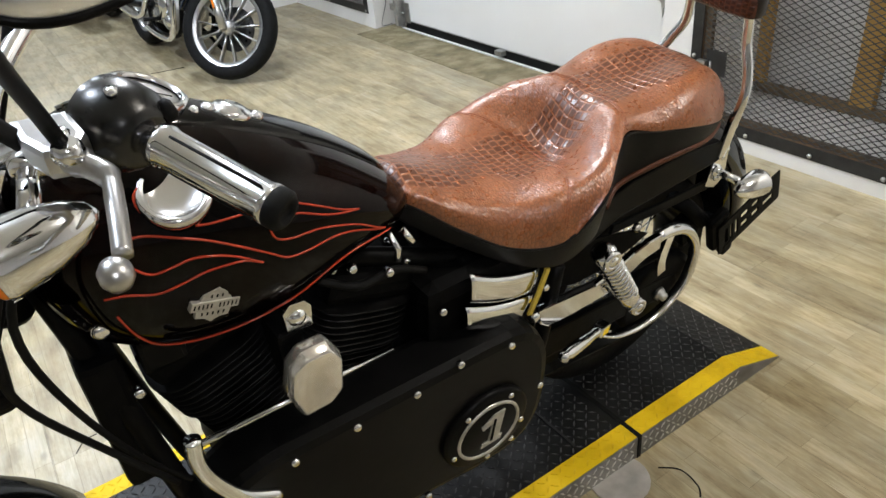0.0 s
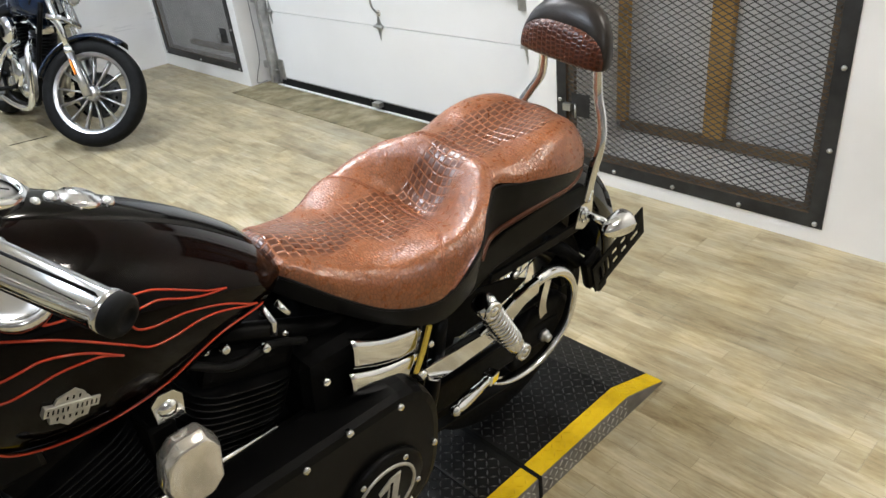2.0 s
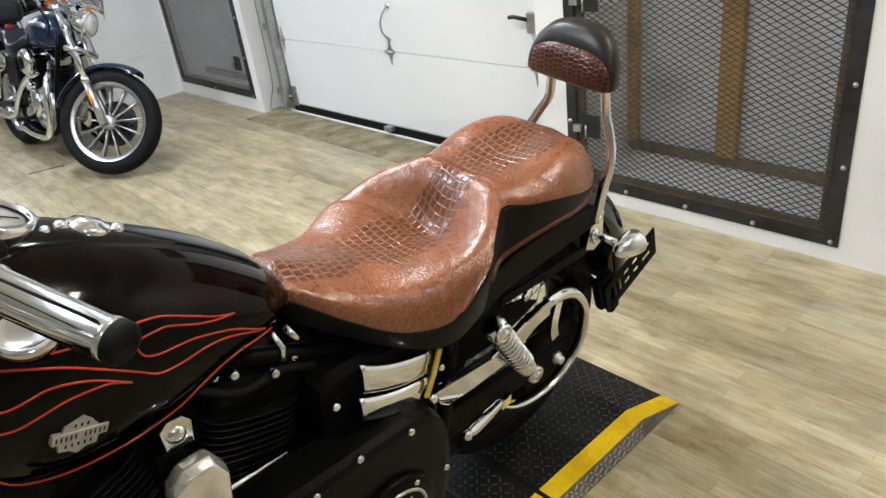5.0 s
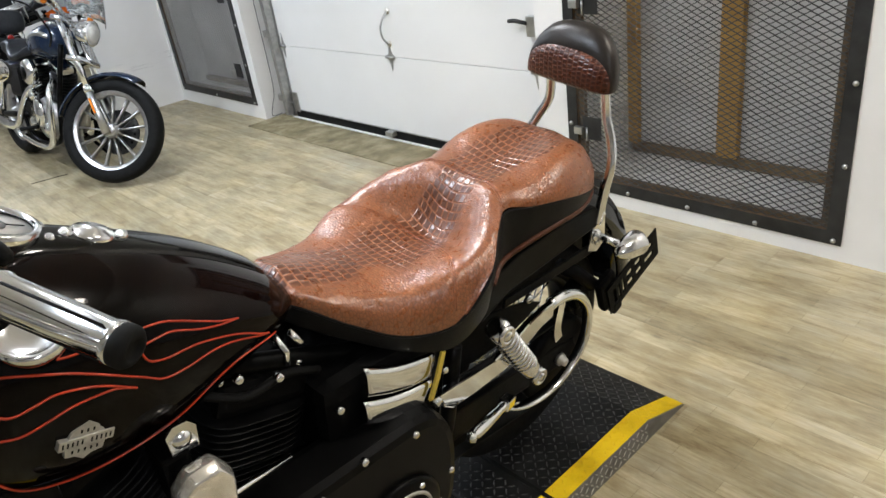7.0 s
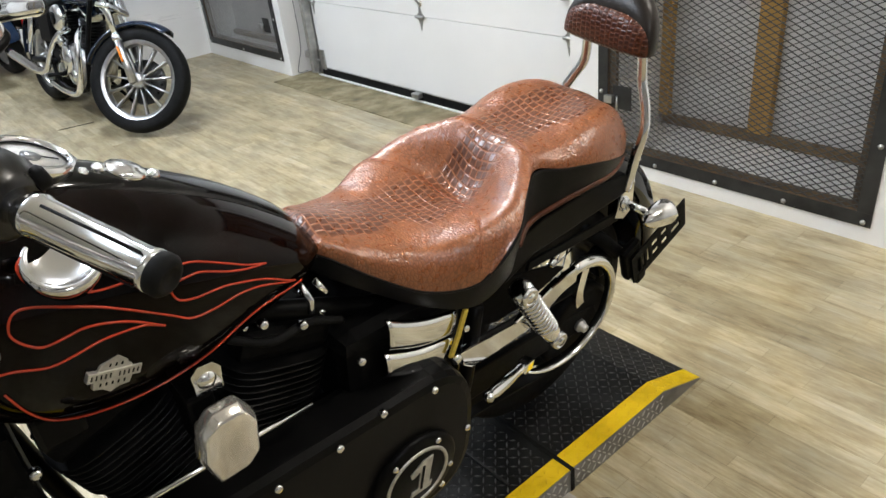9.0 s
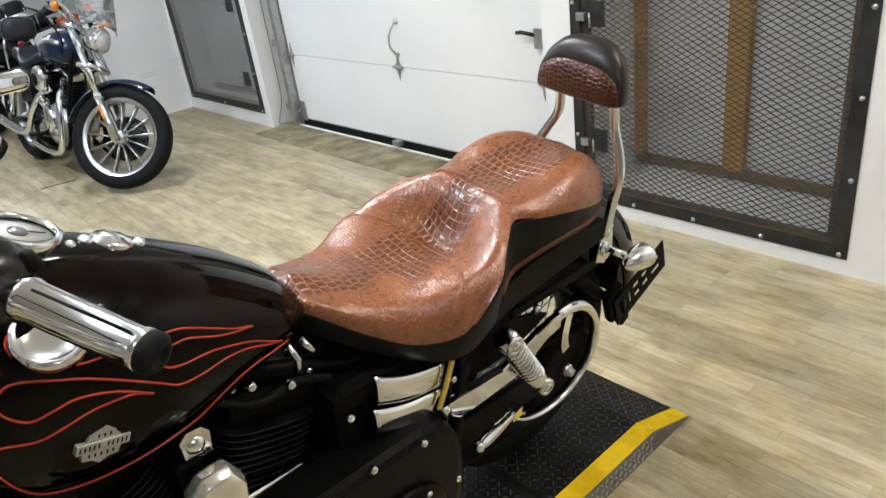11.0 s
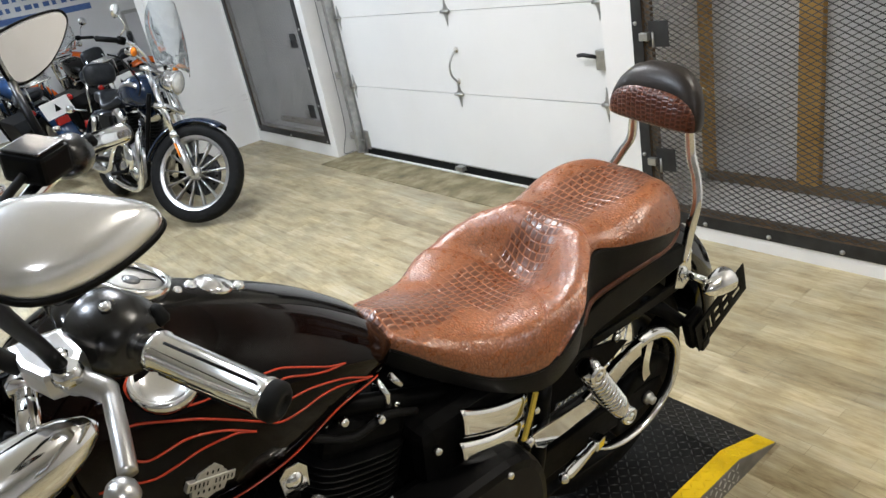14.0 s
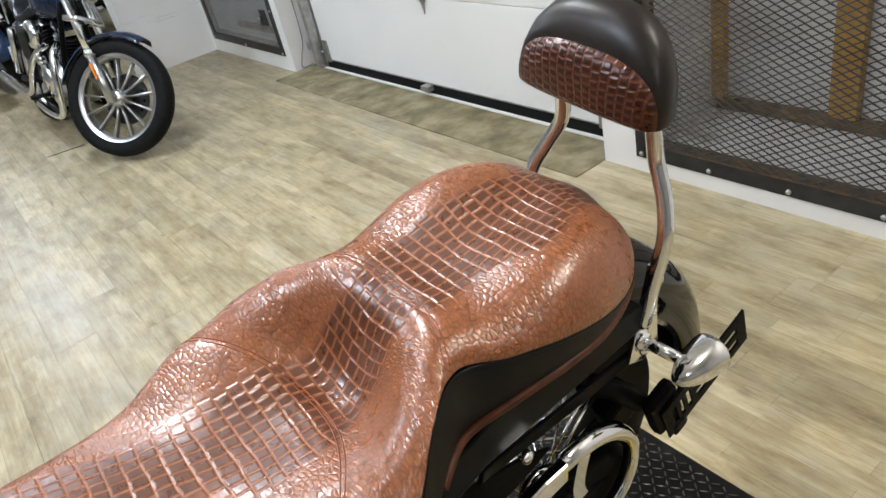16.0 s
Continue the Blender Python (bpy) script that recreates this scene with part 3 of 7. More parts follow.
sectional_door()
for y, s in ((D1 - 0.165, 1), (D0 + 0.055, -1)):
    tr = empty("door_track", label="galvanised steel door track fixed to the jamb", category="door track", kind="structure")
    bm = bmesh.new()
    extrude_outline(bm, [(DX - 0.065, y - 0.022), (DX - 0.065, y + 0.022), (DX - 0.060, y + 0.022), (DX - 0.060, y - 0.017), (DX - 0.012, y - 0.017), (DX - 0.012, y + 0.022), (DX - 0.007, y + 0.022), (DX - 0.007, y - 0.022)], 2, 0.03, 2.28)
    part("channel", bm, M["galvanised"], tr)
    bm = bmesh.new()
    extrude_outline(bm, [(DX - 0.005, y + s * 0.03), (DX - 0.005, y + s * 0.075), (DX, y + s * 0.075), (DX, y + s * 0.035), (DX + 0.06, y + s * 0.035), (DX + 0.06, y + s * 0.03)], 2, 0.004, 2.28)
    part("jamb_angle", bm, M["door"], tr, "white painted jamb angle")
    for z in (0.14, 0.62, 1.2, 1.8):
        part("track_clip", boxed((DX - 0.07, y + s * 0.01, z), (DX - 0.004, y + s * 0.07, z + 0.05), 0.003), M["galvanised"], tr)
cable = tagged(finish("cable", tubed(smooth_path([(3.42, 5.63, 0.02), (3.34, 5.645, 0.02), (3.36, 5.645, 0.10), (3.40, 5.645, 0.22), (3.41, 5.648, 0.6), (3.41, 5.648, 1.6)], 6), 0.0022, 8), M["rubber"]), "thin black cable running up the jamb", "cable")


# ---------------------------------------------------------------- caged openings
def caged(name, y0, y1, z0, z1, cell, rise, studs, label, back_x, latch_y=None, spacing=0.315, mesh="mesh_steel"):
    t = empty(name, label=label, category="caged opening", kind="structure")
    fw = 0.055
    m = M["steel_dark"]
    for lo, hi in (((WX - 0.006, y0, z0), (WX, y1, z0 + fw)), ((WX - 0.006, y0, z1 - fw), (WX, y1, z1)), ((WX - 0.006, y0, z0 + fw), (WX, y0 + fw, z1 - fw)), ((WX - 0.006, y1 - fw, z0 + fw), (WX, y1, z1 - fw))):
        part("frame_flange", boxed(lo, hi, 0.001), m, t, "dark steel frame flange")
    a, b, c, d = y0 + fw, y1 - fw, z0 + fw, z1 - fw
    for lo, hi in (((WX - 0.004, a - 0.005, c - 0.005), (WX + 0.045, b + 0.005, c)), ((WX - 0.004, a - 0.005, c), (WX + 0.045, a, d)), ((WX - 0.004, b, c), (WX + 0.045, b + 0.005, d))):
        part("frame_return", boxed(lo, hi, 0.001), M["rusty_steel"], t, "rust-stained steel return")
    for lo, hi in (((WX + 0.012, a, c), (WX + 0.036, a + 0.03, d)), ((WX + 0.012, b - 0.03, c), (WX + 0.036, b, d)), ((WX + 0.012, a + 0.03, c), (WX + 0.036, b - 0.03, c + 0.022))):
        part("gate_bar", boxed(lo, hi, 0.002), M["rusty_steel"], t)
    # bolts round the flange
    n = max(2, round((y1 - y0 - fw) / spacing))
    for i in range(n + 1):
        y = y0 + fw / 2 + (y1 - y0 - fw) * i / n
        part("bolt", lathed([(0.010, 0), (0.010, 0.004), (0.006, 0.009), (0.001, 0.010)], aim((WX - 0.006, y, z0 + 0.018), (-1, 0, 0)), 12), M["galvanised"], t)
    k = int((z1 - z0) / 0.30)
    for i in range(1, k + 1):
        for y in (y0 + 0.02, y1 - 0.02):
            part("bolt", lathed([(0.010, 0), (0.010, 0.004), (0.006, 0.009), (0.001, 0.010)], aim((WX - 0.006, y, z0 + 0.018 + 0.30 * i), (-1, 0, 0)), 12), M["galvanised"], t)
    # expanded metal: zigzag strands that meet at their tips
    verts, faces = [], []
    x0, x1 = WX + 0.006, WX + 0.010
    cols = int((b - a) / (cell / 2))
    rows = int((d - c) / rise)
    w = 0.0020
    for r in range(rows):
        s = len(verts)
        for i in range(cols + 1):
            y = a + (b - a) * i / cols
            z = c + rise * (r + 0.5) + (rise * 0.46 if (i + r) % 2 else -rise * 0.46)
            verts += [(x0, y, z - w), (x0, y, z + w), (x1, y, z + w), (x1, y, z - w)]
        for i in range(cols):
            p, q = s + 4 * i, s + 4 * i + 4
            for e in range(4):
                f = (e + 1) % 4
                faces.append((p + e, q + e, q + f, p + f))
    me = bpy.data.meshes.new("expanded_mesh")
    me.from_pydata(verts, [], faces)
    me.materials.append(M[mesh])
    ob = new("expanded_mesh", me)
    ob.parent = t
    tagged(ob, "fine expanded steel mesh", kind="stuff")
    # what stands behind it
    part("back_panel", boxed((back_x, a - 0.02, z0 + 0.034), (back_x + 0.02, b + 0.02, z1)), M["grey_panel"], t, "dull grey back panel")
    for s0, s1 in studs:
        part("stud", boxed((back_x - 0.045, s0, z0 + 0.075), (back_x - 0.001, s1, z1 - 0.04), 0.003), M["wood"], t, "rough wooden stud")
    part("sole_plate", boxed((back_x - 0.05, a, z0 + 0.034), (back_x - 0.001, b, z0 + 0.074), 0.003), M["wood_dirty"], t, "dirty wooden sole plate")
    if latch_y:
        for z in (0.36, 0.93):
            la = new("latch")
            la.parent = t
            part("latch_plate", boxed((WX + 0.001, latch_y - 0.10, z - 0.05), (WX + 0.005, latch_y + 0.0, z + 0.06), 0.001), M["steel_dark"], la)
            part("latch_barrel", boxed((WX - 0.030, latch_y - 0.015, z - 0.02), (WX - 0.004, latch_y + 0.03, z + 0.015), 0.004), M["galvanised"], la)
            part("latch_staple", tubed([(WX - 0.012, latch_y - 0.03, z + 0.012), (WX - 0.03, latch_y - 0.045, z + 0.012), (WX - 0.03, latch_y - 0.045, z - 0.045)], 0.005, 8), M["galvanised"], la, "", True)
    return t


caged("window_1", G0, G1, GZ0, GZ, 0.046, 0.0124, ((2.07, 2.17), (2.60, 2.655)), "tall opening caged with dark framed expanded steel mesh", 3.78, latch_y=2.60)
caged("window_2", W0, W1, WZ0, WZ, 0.030, 0.012, ((6.10, 6.19),), "low opening caged with dark framed expanded steel mesh", 3.55, latch_y=5.98, spacing=0.66, mesh="mesh_pale")

# ---------------------------------------------------------------- pictures on the far wall
pf = empty("poster", pose(0, 0, 0), label="grey framed print hanging on the far white wall", category="poster")
part("frame", boxed((3.74, FY - 0.03, 0.55), (4.30, FY - 0.001, 1.30), 0.01), M["badge"], pf)
part("print", boxed((3.79, FY - 0.036, 0.60), (4.25, FY - 0.029, 1.25)), M["grey_panel"], pf)
bn = empty("banner", pose(0, 0, 0), label="wide pale banner with rows of blue bars", category="banner")
part("sheet", boxed((1.7, FY - 0.012, 1.40), (3.42, FY - 0.001, 2.1)), M["wall"], bn)
part("blue_band", boxed((1.72, FY - 0.016, 1.42), (3.40, FY - 0.012, 1.50)), M["blue_ink"], bn)
for r in range(3):
    for i in range(14):
        w = 0.05 + 0.04 * ((i * 7 + r * 3) % 5) / 4
        part("bar", boxed((1.76 + i * 0.117, FY - 0.016, 1.56 + r * 0.12), (1.76 + i * 0.117 + w, FY - 0.012, 1.62 + r * 0.12)), M["blue_ink"], bn)

# ---------------------------------------------------------------- the motorcycle on the ramp
# its own axes: x to the rear, y to its right side, z up from the deck
RZ = 0.075
bike = empty("motorcycle", pose(0, 1.71, RZ, 9.5), label="black cruiser motorcycle with red pinstripe flames and brown crocodile seat", category="motorcycle")


def spoked_wheel(parent, x, y, z, r, w, rim_r, mats, spokes=40, hub=0.045):
    m = pose(x, y, z, 90)
    wh = new("wheel")
    wh.parent = parent
    k = rim_r
    prof = [(k, -w * 0.36), (k + 0.012, -w * 0.47), (r - w * 0.24, -w * 0.5), (r - w * 0.10, -w * 0.40), (r - 0.005, -w * 0.18), (r, 0),
            (r - 0.005, w * 0.18), (r - w * 0.10, w * 0.40), (r - w * 0.24, w * 0.5), (k + 0.012, w * 0.47), (k, w * 0.36)]
    bm = bmesh.new()
    lathe(bm, prof + [prof[0]], m, 64, cap=False)
    part("tyre", bm, M["rubber"], wh, "black rubber tyre", True)
    prof = [(k + 0.006, -w * 0.36), (k - 0.012, -w * 0.34), (k - 0.02, -w * 0.2), (k - 0.02, w * 0.2), (k - 0.012, w * 0.34), (k + 0.006, w * 0.36)]
    bm = bmesh.new()
    lathe(bm, prof + [prof[0]], m, 64, cap=False)
    part("rim", bm, mats[1], wh, "wheel rim, the rear one blackened for shade", True)
    part("hub", lathed([(0.02, -w * 0.55), (hub, -w * 0.42), (hub * 0.7, -w * 0.2), (hub * 0.7, w * 0.2), (hub, w * 0.42), (0.02, w * 0.55)], m), mats[0], wh, "", True)
    for i in range(spokes):
        a = 2 * math.pi * i / spokes
        b = a + (0.35 if i % 2 else -0.35)
        s = -1 if i % 4 < 2 else 1
        p = m @ Vector((hub * math.cos(b), hub * math.sin(b), s * w * 0.36))
        q = m @ Vector(((k - 0.018) * math.cos(a), (k - 0.018) * math.sin(a), s * w * 0.08))
        part("spoke", tubed([p, q], 0.0024, 5), mats[0], wh)
    return wh


# rear rim is blackened: the shade around it is put into its colour
spoked_wheel(bike, 1.757, 0.030, 0.318, 0.311, 0.112, 0.215, (M["chrome"], M["black_satin"]))
spoked_wheel(bike, 0.20, 0.0, 0.34, 0.335, 0.10, 0.25, (M["chrome"], M["chrome"]))

# --- fuel tank
TANK = [  # x, ridge height, underside height, half width, height of widest
    (0.60, 1.03, 0.92, 0.06, 0.98), (0.62, 1.07, 0.885, 0.095, 0.98), (0.66, 1.105, 0.853, 0.128, 0.98), (0.72, 1.125, 0.825, 0.146, 0.975), (0.80, 1.11, 0.812, 0.152, 0.965),
    (0.90, 1.062, 0.815, 0.145, 0.945), (1.00, 1.003, 0.832, 0.124, 0.92), (1.08, 0.938, 0.850, 0.098, 0.885), (1.12, 0.895, 0.86, 0.06, 0.87)]



def tank_point(x, a, lift=0.0):
    """The tank's skin at x; a: 0 at the ridge, 1 at the widest, 2 at the underside edge."""
    top, bot, w, zw = spline(TANK, x)
    if a <= 1:
        k = a * math.pi / 2
        return (w + lift) * math.sin(k), zw + (top - zw + lift) * math.cos(k)
    k = (a - 1) * math.pi / 2
    return (w + lift) * (1 - 0.35 * (1 - math.cos(k))), zw - (zw - bot) * math.sin(k)


def fuel_tank(parent):
    bm = bmesh.new()
    rings = []
    for i in range(53):
        x = 0.60 + 0.52 * i / 52
        half = [tank_point(x, 2 * j / 18) for j in range(19)]
        rings.append([(x, -y, z) for y, z in half] + [(x, y, z) for y, z in half[:0:-1]])
    ring_loft(bm, rings)
    t = part("fuel_tank", bm, M["tank_paint"], parent, "glossy black fuel tank, red-brown reflections put into its colour", True)
    # dash console along the ridge
    bm = bmesh.new()
    rings = []
    for i in range(31):
        x = 0.70 + 0.40 * i / 30
        w = 0.055 - 0.025 * i / 30
        row = []
        for j in range(11):
            u = -1 + j / 5
            y = u * w
            a = abs(y) / max(spline(TANK, x)[2], 0.01)
            top, bot, tw, zw = spline(TANK, x)
            z = zw + (top - zw) * math.sqrt(max(0, 1 - a * a))
            row.append((x, y, z + 0.012 * (1 - abs(u) ** 6) - 0.004))
        rings.append(row + [(x, w, row[-1][2] - 0.02), (x, -w, row[0][2] - 0.02)])
    ring_loft(bm, rings)
    part("console", bm, M["black_gloss"], t, "glossy black dash console", True)
    # pinstripe flames on both flanks
    flames = [
        [(0.740, 0.53), (0.732, 0.57), (0.732, 0.63), (0.740, 0.69), (0.754, 0.73), (0.775, 0.75), (0.80, 0.76), (0.85, 0.73), (0.90, 0.70), (0.924, 0.72), (0.953, 0.77), (0.979, 0.82), (1.005, 0.84)],
        [(1.005, 0.84), (0.977, 0.85), (0.949, 0.83), (0.914, 0.78), (0.894, 0.79), (0.872, 0.82), (0.868, 0.87), (0.874, 0.93), (0.894, 0.95), (0.916, 0.94), (0.943, 0.94), (0.984, 0.99), (1.015, 1.07), (1.05, 1.23)],
        [(1.05, 1.23), (0.995, 1.09), (0.957, 1.06), (0.916, 1.09), (0.884, 1.09), (0.86, 1.02), (0.828, 0.93), (0.792, 0.85), (0.758, 0.80), (0.727, 0.76), (0.711, 0.765), (0.702, 0.81), (0.699, 0.87), (0.707, 0.93), (0.722, 0.97), (0.746, 0.95), (0.766, 0.93), (0.79, 0.94), (0.817, 0.98), (0.849, 1.07)],
        [(0.849, 1.07), (0.828, 1.025), (0.807, 1.02), (0.777, 1.03), (0.746, 1.07), (0.719, 1.10), (0.687, 1.08), (0.664, 1.10)],
        [(1.065, 1.40), (0.99, 1.38), (0.94, 1.46), (0.89, 1.62), (0.82, 1.74), (0.76, 1.78), (0.71, 1.70), (0.685, 1.50), (0.670, 1.25)]]
    for s in (-1, 1):
        for f in flames:
            pts = []
            for p in smooth_path([(x, a, 0) for x, a in f], 8):
                y, z = tank_point(p.x, p.y, 0.0006)
                pts.append((p.x, s * y, z))
            part("pinstripe", tubed(pts, 0.0016, 6), M["pinstripe"], t, "orange-red pinstripe", True)
    # badge: shield behind a cross bar, bare of letters
    for s in (-1, 1):
        y, z = tank_point(0.778, 1.42)
        nrm = Vector((0.05, s * 1.0, -0.12)).normalized()
        m = aim((0.778, s * (y + 0.003), 0.905), nrm) @ pose(0, 0, 0, 0, 0, 22 * s + (180 if s > 0 else 0)) @ Matrix.Scale(0.86, 4)
        shield = [(-0.026, 0.024), (-0.012, 0.026), (0.0, 0.034), (0.012, 0.026), (0.026, 0.024), (0.029, 0.004), (0.022, -0.018), (0.0, -0.032), (-0.022, -0.018), (-0.029, 0.004)]
        bm = bmesh.new()
        vs = extrude_outline(bm, shield, 2, -0.006, 0.006, 0.0012)
        bmesh.ops.transform(bm, matrix=m, verts=bm.verts[:])
        b = part("badge", bm, M["badge"], t, "silver shield badge")
        part("badge_bar", boxed((-0.038, -0.0085, -0.006), (0.038, 0.0085, 0.0085), 0.0015, m), M["badge"], b)
        for i in range(11):
            x = -0.0325 + 0.0065 * i
            if i != 5:
                part("dark_inlay", boxed((x - 0.0011, -0.0042, 0.001), (x + 0.0011, 0.0042, 0.0090), 0.0004, m), M["black"], b)
        for i in range(5):
            x = -0.017 + 0.0085 * i
            part("dark_inlay", boxed((x - 0.0013, 0.0135, 0.001), (x + 0.0013, 0.0195, 0.0066), 0.0004, m), M["black"], b)
            if 0 < i < 4:
                part("dark_inlay", boxed((x - 0.0013, -0.0195, 0.001), (x + 0.0013, -0.0135, 0.0066), 0.0004, m), M["black"], b)
    # caps
    m = aim((0.774, -0.122, 1.060), (-0.04, -0.50, 0.87))
    c = part("left_cap", lathed([(0.036, -0.030), (0.041, -0.010), (0.043, 0.0), (0.042, 0.007), (0.038, 0.010), (0.034, 0.009), (0.032, 0.005), (0.012, 0.0045), (0.001, 0.0045)], m, 32), M["chrome"], t, "chrome tank cap", True)
    m = aim((0.774, 0.122, 1.060), (-0.04, 0.50, 0.87))
    part("right_cap", lathed([(0.036, -0.030), (0.041, -0.010), (0.043, 0.0), (0.042, 0.007), (0.038, 0.010), (0.034, 0.009), (0.032, 0.005), (0.012, 0.0045), (0.001, 0.0045)], m, 32), M["chrome"], t, "chrome tank cap", True)
    m = aim((0.893, 0.0, 1.072), (0.45, 0, 0.9))
    k = part("ignition_switch", lathed([(0.026, -0.01), (0.027, 0.003), (0.023, 0.007), (0.017, 0.008), (0.016, 0.010), (0.001, 0.011)], m, 28), M["chrome"], t, "chrome ignition switch", True)
    for dx, dy in ((0.034, 0.006), (-0.034, 0.004)):
        part("screw", lathed([(0.009, -0.006), (0.009, 0.003), (0.006, 0.008), (0.001, 0.009)], m @ pose(dy, dx, 0), 12), M["chrome"], k, "", True)
    for x, y in ((0.842, 0.018), (0.842, -0.018), (0.828, 0.0)):
        part("console_bolt", lathed([(0.0065, -0.01), (0.0065, 0.003), (0.004, 0.007), (0.001, 0.008)], aim((x, y, 1.096), (0.3, 0, 0.95)), 14), M["chrome"], t, "chrome bolt", True)
    m = aim((0.795, 0.0, 1.122), (0.45, -0.05, 0.9))
    s = part("speedometer", lathed([(0.040, -0.03), (0.046, 0.0), (0.047, 0.012), (0.040, 0.014), (0.039, 0.008)], m, 36, cap=False), M["chrome"], t, "chrome-rimmed speedometer", True)
    part("dial", lathed([(0.039, 0.006), (0.001, 0.0065)], m, 32), M["dial"], s, "pale dial face")
    part("needle", boxed((-0.001, 0, 0.008), (0.001, 0.03, 0.009), 0, m), M["black"], s)
    part("dial_hub", lathed([(0.011, 0.006), (0.011, 0.009), (0.006, 0.011), (0.001, 0.011)], m, 20), M["grey_paint"], s, "grey dial hub")
    return t


fuel_tank(bike)

# --- seat
SEAT = [  # x, centre height, half width, rim height, edge of the leather, foot of the skirt
    (1.106, 0.876, 0.046, 0.869, 0.868, 0.835), (1.130, 0.901, 0.072, 0.884, 0.858, 0.815), (1.190, 0.876, 0.113, 0.858, 0.812, 0.772),
    (1.270, 0.844, 0.153, 0.832, 0.764, 0.722), (1.350, 0.822, 0.192, 0.842, 0.768, 0.702), (1.430, 0.814, 0.194, 0.853, 0.822, 0.728),
    (1.490, 0.832, 0.155, 0.872, 0.872, 0.735), (1.550, 0.876, 0.121, 0.893, 0.873, 0.752), (1.610, 0.890, 0.140, 0.897, 0.867, 0.780),
    (1.680, 0.903, 0.157, 0.917, 0.860, 0.798), (1.750, 0.910, 0.152, 0.925, 0.842, 0.795), (1.820, 0.911, 0.124, 0.907, 0.818, 0.788),
    (1.870, 0.873, 0.085, 0.856, 0.802, 0.780), (1.900, 0.825, 0.030, 0.815, 0.800, 0.785)]


def seat_base(x, y):
    """Height of the cover before the bucket is pressed into it."""
    zc, w, zr, ze, zs = spline(SEAT, x)
    q = abs(y) / w
    rim = 0.8 - 0.20 * min(1.0, max(0.0, (x - 1.52) / 0.12))
    if q <= rim:
        k = q / rim
        return zc + (zr - zc) * k * k * (3 - 2 * k)
    k = min(1.0, (q - rim) / (1 - rim))
    return ze + (zr - ze) * math.sqrt(max(0.0, 1 - k * k))


def seat_form(x, y):
    """The cover with its bucket: a bowl between the front seam and a horseshoe bolster."""
    xs, xc = 1.442 - 2.62 * y * y, 1.540 - 2.5 * y * y
    z = seat_base(x, y)
    fade = max(0.0, 1 - (y / 0.158) ** 2)
    if xs < x < xc:
        k = (x - xs) / (xc - xs)
        za, zb = seat_base(xs, y), seat_base(xc, y)
        z = za + (zb - za) * k * k * (3 - 2 * k) - 0.042 * fade * max(0.0, 1 - (y / 0.17) ** 2) * math.sin(math.pi * k ** 0.8)
    z += 0.021 * fade ** 0.8 * math.exp(-((x - xc - 0.002) / (0.036 if x < xc else 0.060)) ** 2)
    return z


def seat_z(x, y):
    """The padded cover: the form softened by its foam, with the two seams pulled in."""
    q = min(1.0, abs(y) / spline(SEAT, x)[1])
    z = seat_form(x, y)
    soft = 0.0
    for dx, dy, k in ((-0.036, 0, 0.11), (-0.018, 0, 0.19), (0.018, 0, 0.19), (0.036, 0, 0.11), (0, -0.016, 0.13), (0, 0.016, 0.13), (-0.012, -0.014, 0.035), (-0.012, 0.014, 0.035), (0.012, -0.014, 0.035), (0.012, 0.014, 0.035)):
        soft += k * seat_form(min(max(x + dx, 1.106), 1.900), y + dy)
    z += (soft - z) * 0.8 * (1 - q ** 6) * min(1.0, max(0.0, (x - 1.12) / 0.05), max(0.0, (1.89 - x) / 0.05))
    z -= 0.0018 * math.exp(-((x - 1.442 + 2.62 * y * y) / 0.0045) ** 2)
    z -= 0.0012 * math.exp(-((x - 1.572 + 2.2 * y * y) / 0.0040) ** 2)
    return z


def seat_top(x, u):
    """The leather's skin: u from 0 (middle) through 0.72 (rim) to 1 (edge)."""
    w = spline(SEAT, x)[1]
    y = w * 0.80 * u / 0.72 if u <= 0.72 else w * (0.80 + 0.20 * math.sin((u - 0.72) / 0.28 * math.pi / 2))
    return y, seat_z(x, y)


